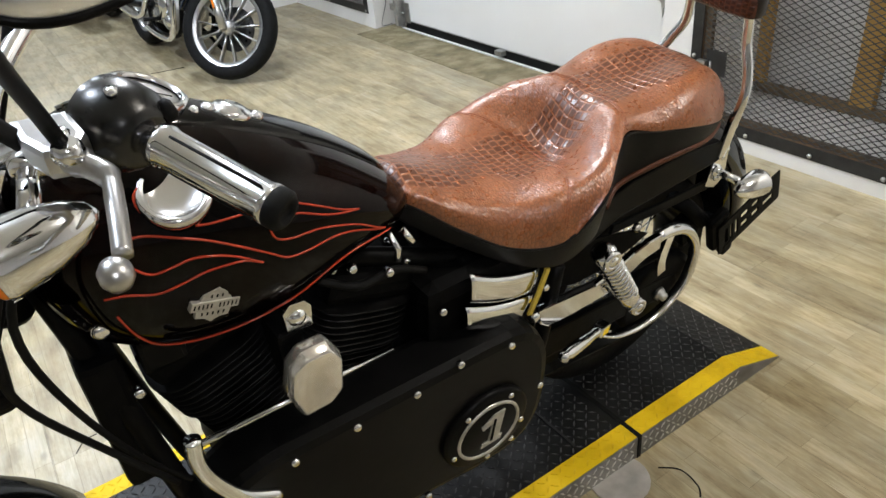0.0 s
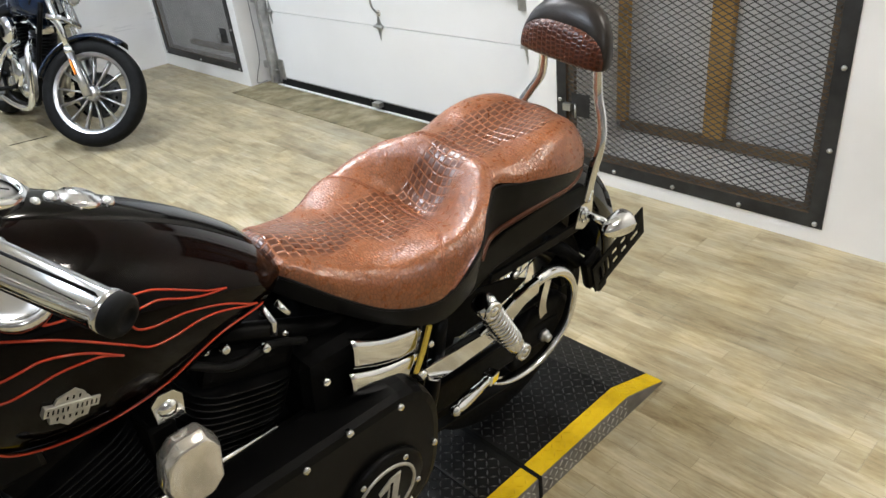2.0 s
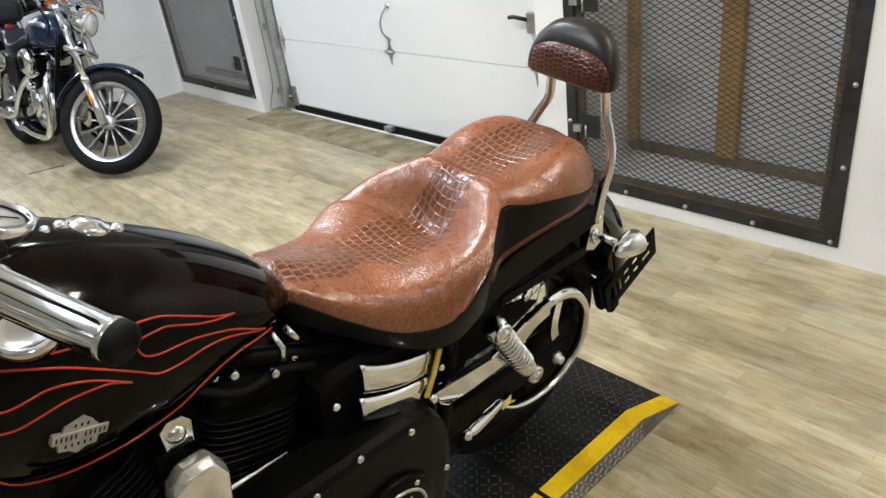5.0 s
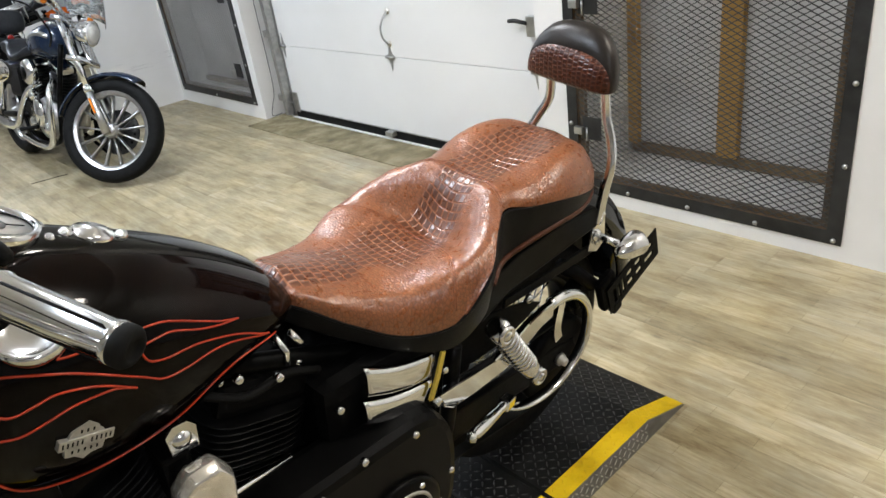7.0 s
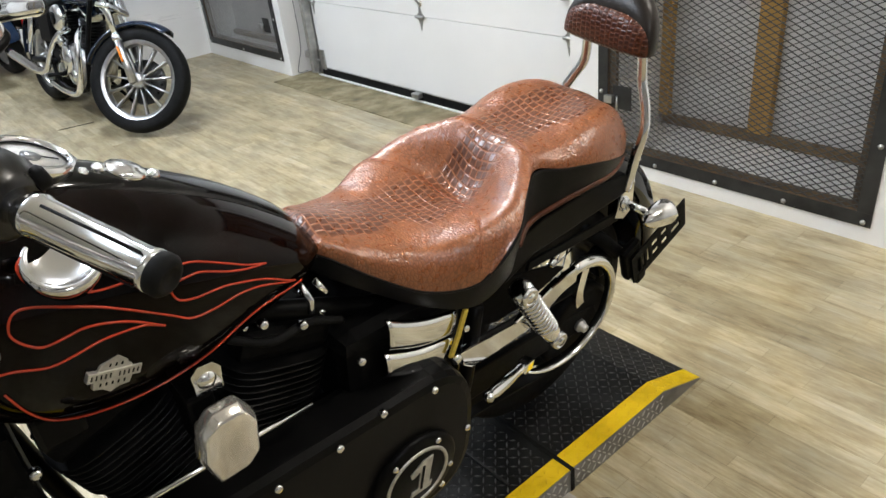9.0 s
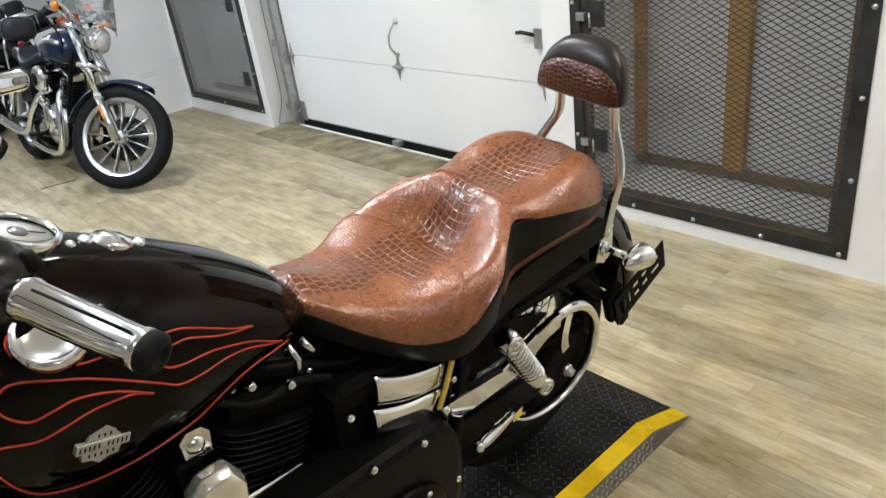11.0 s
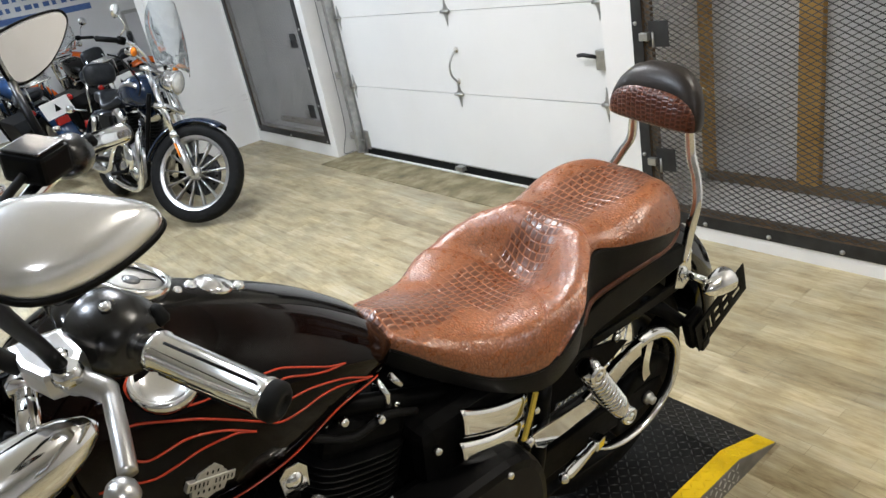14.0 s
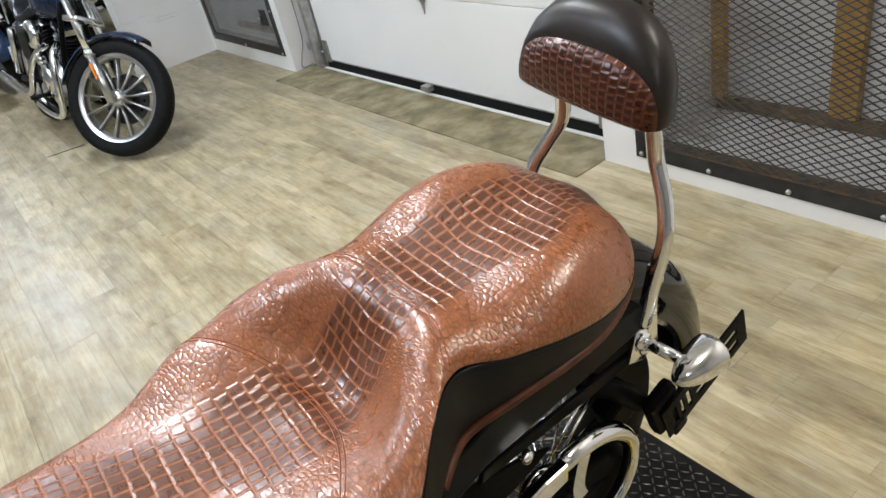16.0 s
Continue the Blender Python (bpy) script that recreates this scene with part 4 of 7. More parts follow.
def seat(parent):
    t = new("seat")
    t.parent = parent
    t["label"] = "two-up brown leather seat with black vinyl sides"
    x0, x1, n, k = 1.106, 1.900, 220, 30
    bm = bmesh.new()
    uv = bm.loops.layers.uv.new("UVMap")
    rows = []
    for i in range(n + 1):
        x = x0 + (x1 - x0) * i / n
        row = []
        for j in range(2 * k + 1):
            s, u = (-1, (k - j) / k) if j < k else (1, (j - k) / k)
            y, z = seat_top(x, u)
            row.append(bm.verts.new((x, s * y, z)))
        rows.append(row)
    girth, reach = {}, {}
    run = 0.0
    for i, row in enumerate(rows):
        g = 0.0
        if i:
            run += (row[k + 5].co - rows[i - 1][k + 5].co).length
        for v in row:
            reach[v] = run
        girth[row[k]] = 0.0
        for j in range(k + 1, 2 * k + 1):
            g += (row[j].co - row[j - 1].co).length
            girth[row[j]], girth[row[2 * k - j]] = g, -g
    for i in range(n):
        for j in range(2 * k):
            f = bm.faces.new((rows[i][j], rows[i + 1][j], rows[i + 1][j + 1], rows[i][j + 1]))
            f.smooth = True
            for l in f.loops:
                l[uv].uv = (reach[l.vert], girth[l.vert])
    bmesh.ops.recalc_face_normals(bm, faces=bm.faces[:])
    part("leather_cover", bm, M["croc"], t, "brown crocodile-embossed leather cover", True)
    # black sides
    bm = bmesh.new()
    for s in (-1, 1):
        rings = []
        for i in range(n + 1):
            x = x0 + (x1 - x0) * i / n
            zc, w, zr, ze, zs = spline(SEAT, x)
            rings.append([(x, s * w * (1.0 - 0.07 * q ** 1.5), ze + (zs - ze) * q) for q in [m / 8 for m in range(9)]])
        ring_loft(bm, rings, close=False)
    bmesh.ops.recalc_face_normals(bm, faces=bm.faces[:])
    part("side_skirt", bm, M["vinyl"], t, "black vinyl side skirt", True)
    # base that closes it from below
    bm = bmesh.new()
    rings = []
    for i in range(41):
        x = x0 + (x1 - x0) * i / 40
        zc, w, zr, ze, zs = spline(SEAT, x)
        rings.append([(x, -w * 0.92, zs + 0.002), (x, w * 0.92, zs + 0.002), (x, w * 0.8, zs - 0.006), (x, -w * 0.8, zs - 0.006)])
    ring_loft(bm, rings)
    part("seat_pan", bm, M["black"], t)
    # brown lower lip under the pillion
    for s in (-1, 1):
        pts = []
        for i in range(25):
            x = 1.50 + 0.36 * i / 24
            zc, w, zr, ze, zs = spline(SEAT, x)
            q = 1.0 - 0.25 * math.exp(-((x - 1.475) / 0.05))
            pts.append((x, s * (w * 0.90 + 0.006 * q), zs + 0.004))
        part("lower_lip", tubed(pts, 0.006, 10), M["croc_plain"], t, "brown leather lower lip", True)
    # stitched seams
    for c, bend, half in ((1.442, 2.62, 0.93), (1.572, 2.2, 0.90)):
        for off in (-0.003, 0.003):
            pts = []
            for j in range(-24, 25):
                u = half * j / 24
                x = c
                for _ in range(3):
                    y, z = seat_top(x, abs(u))
                    x = c - bend * y * y + off
                pts.append((x, y if u > 0 else -y, z + 0.0002))
            part("seam", tubed(pts, 0.0008, 6), M["seam_leather"], t, "", True)
    # rolled front edge
    pts = []
    for j in range(-16, 17):
        u = 0.98 * j / 16
        y, z = seat_top(1.114, abs(u))
        pts.append((1.108 + 0.10 * y * y, y if u > 0 else -y, z - 0.008))
    part("nose_roll", tubed(pts, 0.011, 12), M["vinyl_soft"], t, "black rolled front edge", True)
    # edge welt
    for s in (-1, 1):
        pts = []
        for i in range(61):
            x = x0 + (x1 - x0) * i / 60
            zc, w, zr, ze, zs = spline(SEAT, x)
            pts.append((x, s * (w - 0.0015), ze - 0.003))
        part("welt", tubed(pts, 0.003, 6), M["vinyl"], t, "", True)
    return t


seat(bike)


# --- backrest and its bars
def backrest(parent):
    t = new("backrest")
    t.parent = parent
    t["label"] = "small padded backrest of black vinyl and brown leather"
    def ring(x, w, top, low):
        out = []
        for i in range(44):
            a = 2 * math.pi * i / 44
            ca, sa = math.cos(a), math.sin(a)
            y = w * math.copysign(abs(ca) ** 0.72, ca)
            z = top * abs(sa) ** 0.85 if sa >= 0 else -low * abs(sa) ** 0.45
            out.append(Vector((x, y - 0.004, 1.014 + z)))
        return out
    bm = bmesh.new()
    ring_loft(bm, [ring(1.874, 0.105, 0.062, 0.015), ring(1.863, 0.107, 0.064, 0.017), ring(1.855, 0.102, 0.060, 0.014), ring(1.849, 0.086, 0.048, 0.009), ring(1.846, 0.05, 0.03, 0.004), ring(1.845, 0.02, 0.012, 0.001)])
    uv = bm.loops.layers.uv.new("UVMap")
    for f in bm.faces:
        for l in f.loops:
            l[uv].uv = (l.vert.co.y, l.vert.co.z - 1.04)
    bmesh.ops.recalc_face_normals(bm, faces=bm.faces[:])
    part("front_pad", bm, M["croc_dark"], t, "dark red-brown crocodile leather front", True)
    bm = bmesh.new()
    ring_loft(bm, [ring(1.860, 0.102, 0.060, 0.012), ring(1.861, 0.1065, 0.066, 0.0155), ring(1.866, 0.109, 0.080, 0.0165), ring(1.876, 0.110, 0.096, 0.017), ring(1.892, 0.106, 0.106, 0.016), ring(1.908, 0.096, 0.105, 0.014), ring(1.923, 0.075, 0.092, 0.010), ring(1.933, 0.042, 0.064, 0.005), ring(1.936, 0.01, 0.02, 0.001)])
    bmesh.ops.recalc_face_normals(bm, faces=bm.faces[:])
    part("vinyl_shell", bm, M["vinyl_soft"], t, "black vinyl top and back", True)
    return t


backrest(bike)
for s in (-1, 1):
    sb = new("sissy_bar")
    sb.parent = bike
    pts = smooth_path([(1.872, s * 0.113, 0.70), (1.880, s * 0.114, 0.77), (1.892, s * 0.116, 0.84), (1.905, s * 0.10, 0.885), (1.912, s * 0.078, 0.93), (1.908, s * 0.072, 0.975), (1.90, s * 0.07, 1.01)], 6)
    part("upright", tubed(pts, 0.0105, 16), M["chrome"], sb, "chrome upright", True)
    bm = bmesh.new()
    extrude_outline(bm, [(1.852, 0.63), (1.885, 0.615), (1.915, 0.635), (1.905, 0.70), (1.895, 0.80), (1.878, 0.80), (1.866, 0.72)], 1, s * 0.104, s * 0.110, 0.0015)
    part("side_plate", bm, M["chrome"], sb, "chrome side plate")
    for x, z in ((1.888, 0.775), (1.882, 0.72), (1.875, 0.65)):
        part("bolt", lathed([(0.009, -0.002), (0.009, 0.006), (0.006, 0.011), (0.001, 0.012)], aim((x, s * 0.110, z), (0, s, 0)), 12), M["chrome"], sb, "", True)


# --- rear fender, struts, signals, bracket
def fender(parent):
    bm = bmesh.new()
    rings = []
    for i in range(49):
        a = radians(148 - 156 * i / 48)
        ca, sa = math.cos(a), math.sin(a)
        row = []
        for j in range(13):
            u = -1 + j / 6
            rr = 0.408 - 0.055 * abs(u) ** 3.2 - (0.03 if abs(u) == 1 else 0)
            row.append((1.742 + rr * ca, 0.018 + 0.100 * (abs(u) ** 0.8) * (1 if u > 0 else -1), 0.390 + rr * sa))
        inner = [(1.742 + (0.40 - 0.06 * abs(-1 + j / 6) ** 3 - 0.03 * (abs(-1 + j / 6) == 1)) * ca, 0.018 + 0.094 * (-1 + j / 6), 0.390 + (0.40 - 0.06 * abs(-1 + j / 6) ** 3 - 0.03 * (abs(-1 + j / 6) == 1)) * sa) for j in range(12, -1, -1)]
        rings.append(row + inner)
    ring_loft(bm, rings)
    f = part("rear_fender", bm, M["black_gloss"], parent, "glossy black rear fender", True)
    return f


fender(bike)
for s in (-1, 1):
    bm = bmesh.new()
    extrude_outline(bm, [(1.44, 0.67), (1.50, 0.715), (1.60, 0.745), (1.75, 0.755), (1.86, 0.745), (1.90, 0.715), (1.87, 0.69), (1.70, 0.675), (1.58, 0.665), (1.50, 0.63)], 1, s * 0.092, s * 0.112, 0.005)
    st = part("fender_strut", bm, M["black_satin"], bike, "satin black fender strut")
    bm = bmesh.new()
    extrude_outline(bm, [(1.58, 0.612), (1.72, 0.606), (1.88, 0.604), (1.925, 0.622), (1.92, 0.64), (1.88, 0.630), (1.72, 0.630), (1.585, 0.634)], 1, s * 0.090, s * 0.098, 0.002)
    part("strut_trim", bm, M["black_satin"], st, "black lower trim")
    # black plate added to darken the gap and hide the spokes
    bm = bmesh.new()
    extrude_outline(bm, [(1.44, 0.66), (1.50, 0.628), (1.58, 0.608), (1.66, 0.585), (1.71, 0.555), (1.66, 0.535), (1.58, 0.515), (1.50, 0.515), (1.42, 0.54), (1.40, 0.60)], 1, s * 0.088, s * 0.094, 0.002)
    part("strut_web", bm, M["black"], st, "added matt black plate for the dark gap")
    part("strut_bolt", lathed([(0.011, 0), (0.011, 0.008), (0.007, 0.012), (0.001, 0.013)], aim((1.655, s * 0.098, 0.60), (0, s, 0)), 14), M["chrome"], st, "", True)


def turn_signal(parent, p, d, stalk, lens, r=0.030, length=0.085):
    """A chrome bullet; d points from the tip to the lens."""
    m = aim(p, d)
    t = part("turn_signal", lathed([(0.002, -length), (r * 0.35, -length * 0.93), (r * 0.66, -length * 0.72), (r * 0.88, -length * 0.45), (r, -length * 0.1), (r * 1.02, 0), (r * 1.02, 0.006), (r * 0.95, 0.007)], m, 30), M["chrome"], parent, "chrome bullet turn signal", True)
    part("lens", lathed([(r * 0.92, 0.005), (r * 0.88, 0.010), (r * 0.7, 0.015), (r * 0.4, 0.017), (0.002, 0.018)], m, 28), lens, t, "", True)
    part("stalk", tubed(stalk, 0.009, 12), M["chrome"], t, "", True)
    part("stalk_nut", lathed([(0.013, -0.008), (0.016, 0.0), (0.013, 0.008)], aim(stalk[0], Vector(stalk[1]) - Vector(stalk[0])), 12), M["chrome"], t, "", True)
    return t


for s in (-1, 1):
    turn_signal(bike, (1.925, s * 0.185, 0.655), (1, 0, -0.05), [(1.875, s * 0.11, 0.665), (1.885, s * 0.165, 0.662)], M["red_lens"], 0.029, 0.075)

# side-mounted plate bracket, empty
pb = new("plate_bracket")
pb.parent = bike
pb["label"] = "empty slotted black number plate bracket"
d = Vector((0.183, 0, 0.092)).normalized()
up = Vector((0.035, 0, -0.09)).normalized()
o = Vector((1.887, -0.15, 0.520))
mb = Matrix(((d.x, 0, up.x, o.x), (0, 1, 0, o.y), (d.z, 0, up.z, o.z), (0, 0, 0, 1)))
cols = [(0.0, 0.020), (0.030, 0.038), (0.046, 0.055), (0.064, 0.076), (0.098, 0.112), (0.134, 0.150), (0.184, 0.207)]
for z0, z1 in ((0, 0.024), (0.074, 0.097)):
    part("plate_rail", boxed((0, -0.002, z0), (0.207, 0.002, z1), 0.001, mb), M["black"], pb)
for a, b in cols:
    part("plate_bar", boxed((a, -0.0022, 0.011), (b, 0.0018, 0.086), 0.001, mb), M["black"], pb)
part("plate_band", boxed((0.066, -0.0024, 0.040), (0.20, 0.0016, 0.056), 0.001, mb), M["black"], pb)
bm = bmesh.new()
box(bm, (-0.012, 0.004, -0.02), (0.05, 0.030, 0.085), 0.012, mb)
box(bm, (0.01, -0.004, 0.075), (0.045, 0.020, 0.115), 0.008, mb)
box(bm, (-0.06, 0.05, -0.02), (0.0, 0.09, 0.05), 0.01, mb)
part("bracket_arm", bm, M["black"], pb)
part("bracket_clamp", tubed([(1.80, -0.075, 0.60), (1.85, -0.085, 0.56), (1.885, -0.11, 0.52)], 0.018, 14), M["black"], pb, "", True)


# --- shocks
def shock(parent, s):
    t = new("shock_absorber")
    t.parent = parent
    a, b = Vector((1.478, s * 0.175, 0.662)), Vector((1.598, s * 0.170, 0.470))
    d = b - a
    L = d.length
    m = aim(a, d)
    part("upper_shroud", lathed([(0.012, -0.020), (0.021, -0.018), (0.025, -0.012), (0.025, 0.012), (0.023, 0.016), (0.02, 0.015)], m, 28), M["chrome"], t, "chrome shroud", True)
    part("damper_rod", lathed([(0.0145, 0.02), (0.0145, L - 0.03)], m, 16), M["black_satin"], t, "", True)
    pts = [m @ Vector((0.0212 * math.cos(w), 0.0212 * math.sin(w), 0.018 + (L - 0.068) * w / (2 * math.pi * 10))) for w in [2 * math.pi * 10 * i / 180 for i in range(181)]]
    part("coil_spring", tubed(pts, 0.0050, 8), M["chrome"], t, "chrome coil spring", True)
    part("lower_cup", lathed([(0.018, L - 0.058), (0.0225, L - 0.055), (0.0225, L - 0.02), (0.017, L - 0.005), (0.017, L + 0.010), (0.004, L + 0.014)], m, 24), M["chrome"], t, "", True)
    for p in (a, b):
        part("eye_bolt", lathed([(0.018, -0.012), (0.021, 0.018), (0.019, 0.025), (0.015, 0.026), (0.014, 0.021), (0.010, 0.021), (0.010, 0.027), (0.001, 0.028)], aim(p, (0, s, 0)), 20), M["chrome"], t, "", True)
    return t


shock(bike, -1)
shock(bike, 1)


# --- final drive, swing arm, pegs


def ribbon(bm, pts, depth, thick, axis=(0, 1, 0)):
    """A flat bar that follows points, its width along the axis."""
    pts = [Vector(p) for p in pts]
    ax = Vector(axis)
    rings = []
    for i, p in enumerate(pts):
        d = (pts[min(i + 1, len(pts) - 1)] - pts[max(i - 1, 0)]).normalized()
        nrm = d.cross(ax).normalized()
        rings.append([p + nrm * thick / 2 - ax * depth / 2, p + nrm * thick / 2 + ax * depth / 2, p - nrm * thick / 2 + ax * depth / 2, p - nrm * thick / 2 - ax * depth / 2])
    ring_loft(bm, rings)
    for f in bm.faces:
        f.smooth = False


def belt_guard(parent):
    t = new("belt_guard")
    t.parent = parent
    t["label"] = "chrome drive belt guard round the rear pulley"
    y = -0.134
    bm = bmesh.new()
    extrude_outline(bm, [(1.345, 0.560), (1.36, 0.520), (1.383, 0.500), (1.45, 0.497), (1.532, 0.500), (1.58, 0.512), (1.62, 0.534), (1.655, 0.549), (1.69, 0.555), (1.69, 0.592), (1.65, 0.590), (1.61, 0.580), (1.57, 0.563), (1.507, 0.545), (1.42, 0.553)], 1, y - 0.012, y + 0.006, 0.004)
    part("upper_guard", bm, M["chrome"], t)
    bm = bmesh.new()
    rings = []
    for i in range(49):
        a = 99 - 249 * i / 48
        th = 0.027 if a > 40 else max(0.010, 0.027 - 0.017 * (40 - a) / 70)
        ca, sa = math.cos(radians(a)), math.sin(radians(a))
        ro = 0.146 + (0.016 * ((-80 - a) / 50) ** 2 if a < -80 else 0)
        rings.append([(1.712 + r * ca, yy, 0.447 + r * sa) for r, yy in ((ro - 0.02 * th, y), (ro, y + 0.006), (ro - 0.05 * th, y + 0.012), (ro - th, y + 0.012), (ro - th, y - 0.002), (ro - 0.86 * th, y - 0.008), (ro - 0.5 * th, y - 0.012), (ro - 0.16 * th, y - 0.008))])
    ring_loft(bm, rings)
    part("ring_guard", bm, M["chrome"], t, "", True)
    bm = bmesh.new()
    ribbon(bm, smooth_path([(1.728, y, 0.565), (1.720, y, 0.52), (1.720, y, 0.49), (1.728, y, 0.462)], 4), 0.012, 0.024)
    part("guard_bracket", bm, M["chrome"], t)
    return t


belt_guard(bike)
part("pulley", lathed([(0.03, -0.02), (0.10, -0.02), (0.115, -0.012), (0.115, 0.014), (0.10, 0.02), (0.03, 0.012)], aim((1.765, -0.10, 0.36), (0, -1, 0)), 40), M["black"], bike, "black rear belt pulley", True)
bm = bmesh.new()
ribbon(bm, [(1.12, -0.10, 0.50), (1.40, -0.10, 0.50), (1.765, -0.10, 0.476)], 0.024, 0.006)
ribbon(bm, [(1.12, -0.10, 0.33), (1.40, -0.10, 0.29), (1.765, -0.10, 0.244)], 0.024, 0.006)
part("drive_belt", bm, M["rubber"], bike, "black rubber drive belt")
for s in (-1, 1):
    bm = bmesh.new()
    extrude_outline(bm, [(1.28, 0.40), (1.30, 0.45), (1.60, 0.43), (1.82, 0.40), (1.84, 0.36), (1.82, 0.33), (1.60, 0.35), (1.30, 0.36)], 1, s * 0.118, s * 0.100, 0.006)
    sw = part("swing_arm", bm, M["black"], bike, "black swing arm")
    part("axle_nut", lathed([(0.017, -0.002), (0.017, 0.008), (0.011, 0.010), (0.011, 0.020), (0.006, 0.022), (0.001, 0.023)], aim((1.766, s * 0.120, 0.365), (0, s, 0)), 6), M["galvanised"], sw, "chrome axle nut")


def foot_peg(parent, a, b):
    a, b = Vector(a), Vector(b)
    d = b - a
    L = d.length
    m = aim(a, d)
    t = new("passenger_peg")
    t.parent = parent
    part("peg_body", lathed([(0.008, 0.0), (0.011, 0.01), (0.011, 0.03), (0.010, 0.034), (0.0125, 0.045), (0.0135, L * 0.6), (0.0125, L - 0.02), (0.010, L - 0.012), (0.010, L - 0.006), (0.0125, L), (0.008, L + 0.006), (0.001, L + 0.008)], m, 22), M["chrome"], t, "chrome foot peg", True)
    part("peg_clevis", boxed((-0.013, -0.013, -0.026), (0.013, 0.013, 0.012), 0.004, m), M["chrome"], t)
    return t


foot_peg(bike, (1.527, -0.158, 0.417), (1.377, -0.201, 0.465))
foot_peg(bike, (1.545, 0.155, 0.408), (1.45, 0.29, 0.40))


# --- chrome side covers
def side_cover(parent, outline, y, bulge):
    """A curved chrome panel: outline corners front top, rear top, rear foot, front foot in (x, z)."""
    (ax, az), (bx, bz), (cx, cz), (dx, dz) = outline
    bm = bmesh.new()
    rows = []
    for layer, off in ((0, 0.0), (1, 0.006)):
        grid = []
        for i in range(15):
            u = i / 14
            col = []
            for j in range(9):
                v = j / 8
                x = (ax + (bx - ax) * u) * (1 - v) + (dx + (cx - dx) * u) * v
                z = (az + (bz - az) * u) * (1 - v) + (dz + (cz - dz) * u) * v
                z += -0.010 * math.sin(math.pi * u)
                yy = y - bulge * (1 - (2 * v - 1) ** 4) * (1 - 0.5 * u ** 3) + off
                col.append(bm.verts.new((x, yy, z)))
            grid.append(col)
        rows.append(grid)
    for layer in (0, 1):
        g = rows[layer]
        for i in range(14):
            for j in range(8):
                f = bm.faces.new((g[i][j], g[i + 1][j], g[i + 1][j + 1], g[i][j + 1]))
                f.smooth = True
    a, b = rows
    ring_a = [a[i][0] for i in range(15)] + [a[14][j] for j in range(1, 9)] + [a[i][8] for i in range(13, -1, -1)] + [a[0][j] for j in range(7, 0, -1)]
    ring_b = [b[i][0] for i in range(15)] + [b[14][j] for j in range(1, 9)] + [b[i][8] for i in range(13, -1, -1)] + [b[0][j] for j in range(7, 0, -1)]
    for i in range(len(ring_a)):
        j = (i + 1) % len(ring_a)
        bm.faces.new((ring_a[i], ring_a[j], ring_b[j], ring_b[i]))
    bmesh.ops.recalc_face_normals(bm, faces=bm.faces[:])
    return part("side_cover", bm, M["chrome"], parent, "chrome side cover panel")


side_cover(bike, [(1.172, 0.758), (1.325, 0.692), (1.313, 0.640), (1.172, 0.692)], -0.158, 0.008)
side_cover(bike, [(1.163, 0.690), (1.316, 0.637), (1.292, 0.585), (1.162, 0.636)], -0.160, 0.008)
bm = bmesh.new()
ribbon(bm, [(1.334, -0.172, 0.70), (1.318, -0.173, 0.65), (1.300, -0.173, 0.605)], 0.005, 0.010)
part("tie_strap", bm, M["strap"], bike, "yellow webbing strap")
part("cover_bolt", lathed([(0.012, -0.004), (0.012, 0.006), (0.008, 0.012), (0.001, 0.013)], aim((1.318, -0.165, 0.585), (0, -1, 0)), 14), M["chrome"], bike, "", True)


# --- engine
def cylinder(parent, base, top, front):
    base, top = Vector(base), Vector(top)
    d = top - base
    L = d.length
    m = aim(base, d)
    t = new("cylinder")
    t.parent = parent
    part("barrel", lathed([(0.062, 0), (0.062, L)], m, 24), M["black"], t, "", True)
    for i in range(18):
        h = L * (0.08 + 0.89 * i / 17)
        k = 0.092 if i < 11 else 0.098
        bm = bmesh.new()
        ring = [(k * math.copysign(abs(math.cos(a)) ** 0.55, math.cos(a)), k * math.copysign(abs(math.sin(a)) ** 0.55, math.sin(a))) for a in [2 * math.pi * q / 28 for q in range(28)]]
        ring_loft(bm, [[m @ Vector((x, y, h - 0.0014)) for x, y in ring], [m @ Vector((x * 1.01, y * 1.01, h)) for x, y in ring], [m @ Vector((x, y, h + 0.0014)) for x, y in ring]])
        part("cooling_fin", bm, M["fin"], t, "" if i else "dark cooling fin, slightly paler than the barrel")
    rb = part("rocker_box", boxed((-0.082, -0.082, L), (0.082, 0.082, L + 0.05), 0.016, m), M["black"], t, "black rocker box")
    for x in (-0.06, 0.0, 0.06):
        for y in (-0.07, 0.07):
            part("rocker_bolt", lathed([(0.008, 0), (0.008, 0.010), (0.005, 0.013), (0.001, 0.013)], m @ pose(x, y, L + 0.05), 8), M["chrome"], rb)
    return t


cylinder(bike, (0.945, -0.01, 0.50), (1.022, -0.01, 0.727), False)
cylinder(bike, (0.845, -0.01, 0.53), (0.765, -0.01, 0.765), True)
part("crankcase", lathed([(0.06, -0.13), (0.15, -0.12), (0.165, -0.08), (0.165, 0.08), (0.15, 0.12), (0.06, 0.13)], aim((0.90, 0, 0.42), (0, 1, 0)), 36), M["black"], bike, "black engine crankcase", True)
part("gearbox", boxed((1.05, -0.11, 0.28), (1.32, 0.11, 0.56), 0.03), M["black"], bike, "black gearbox housing")
part("oil_tank", boxed((1.10, -0.14, 0.52), (1.36, 0.14, 0.73), 0.03), M["black"], bike, "black oil tank and battery box")


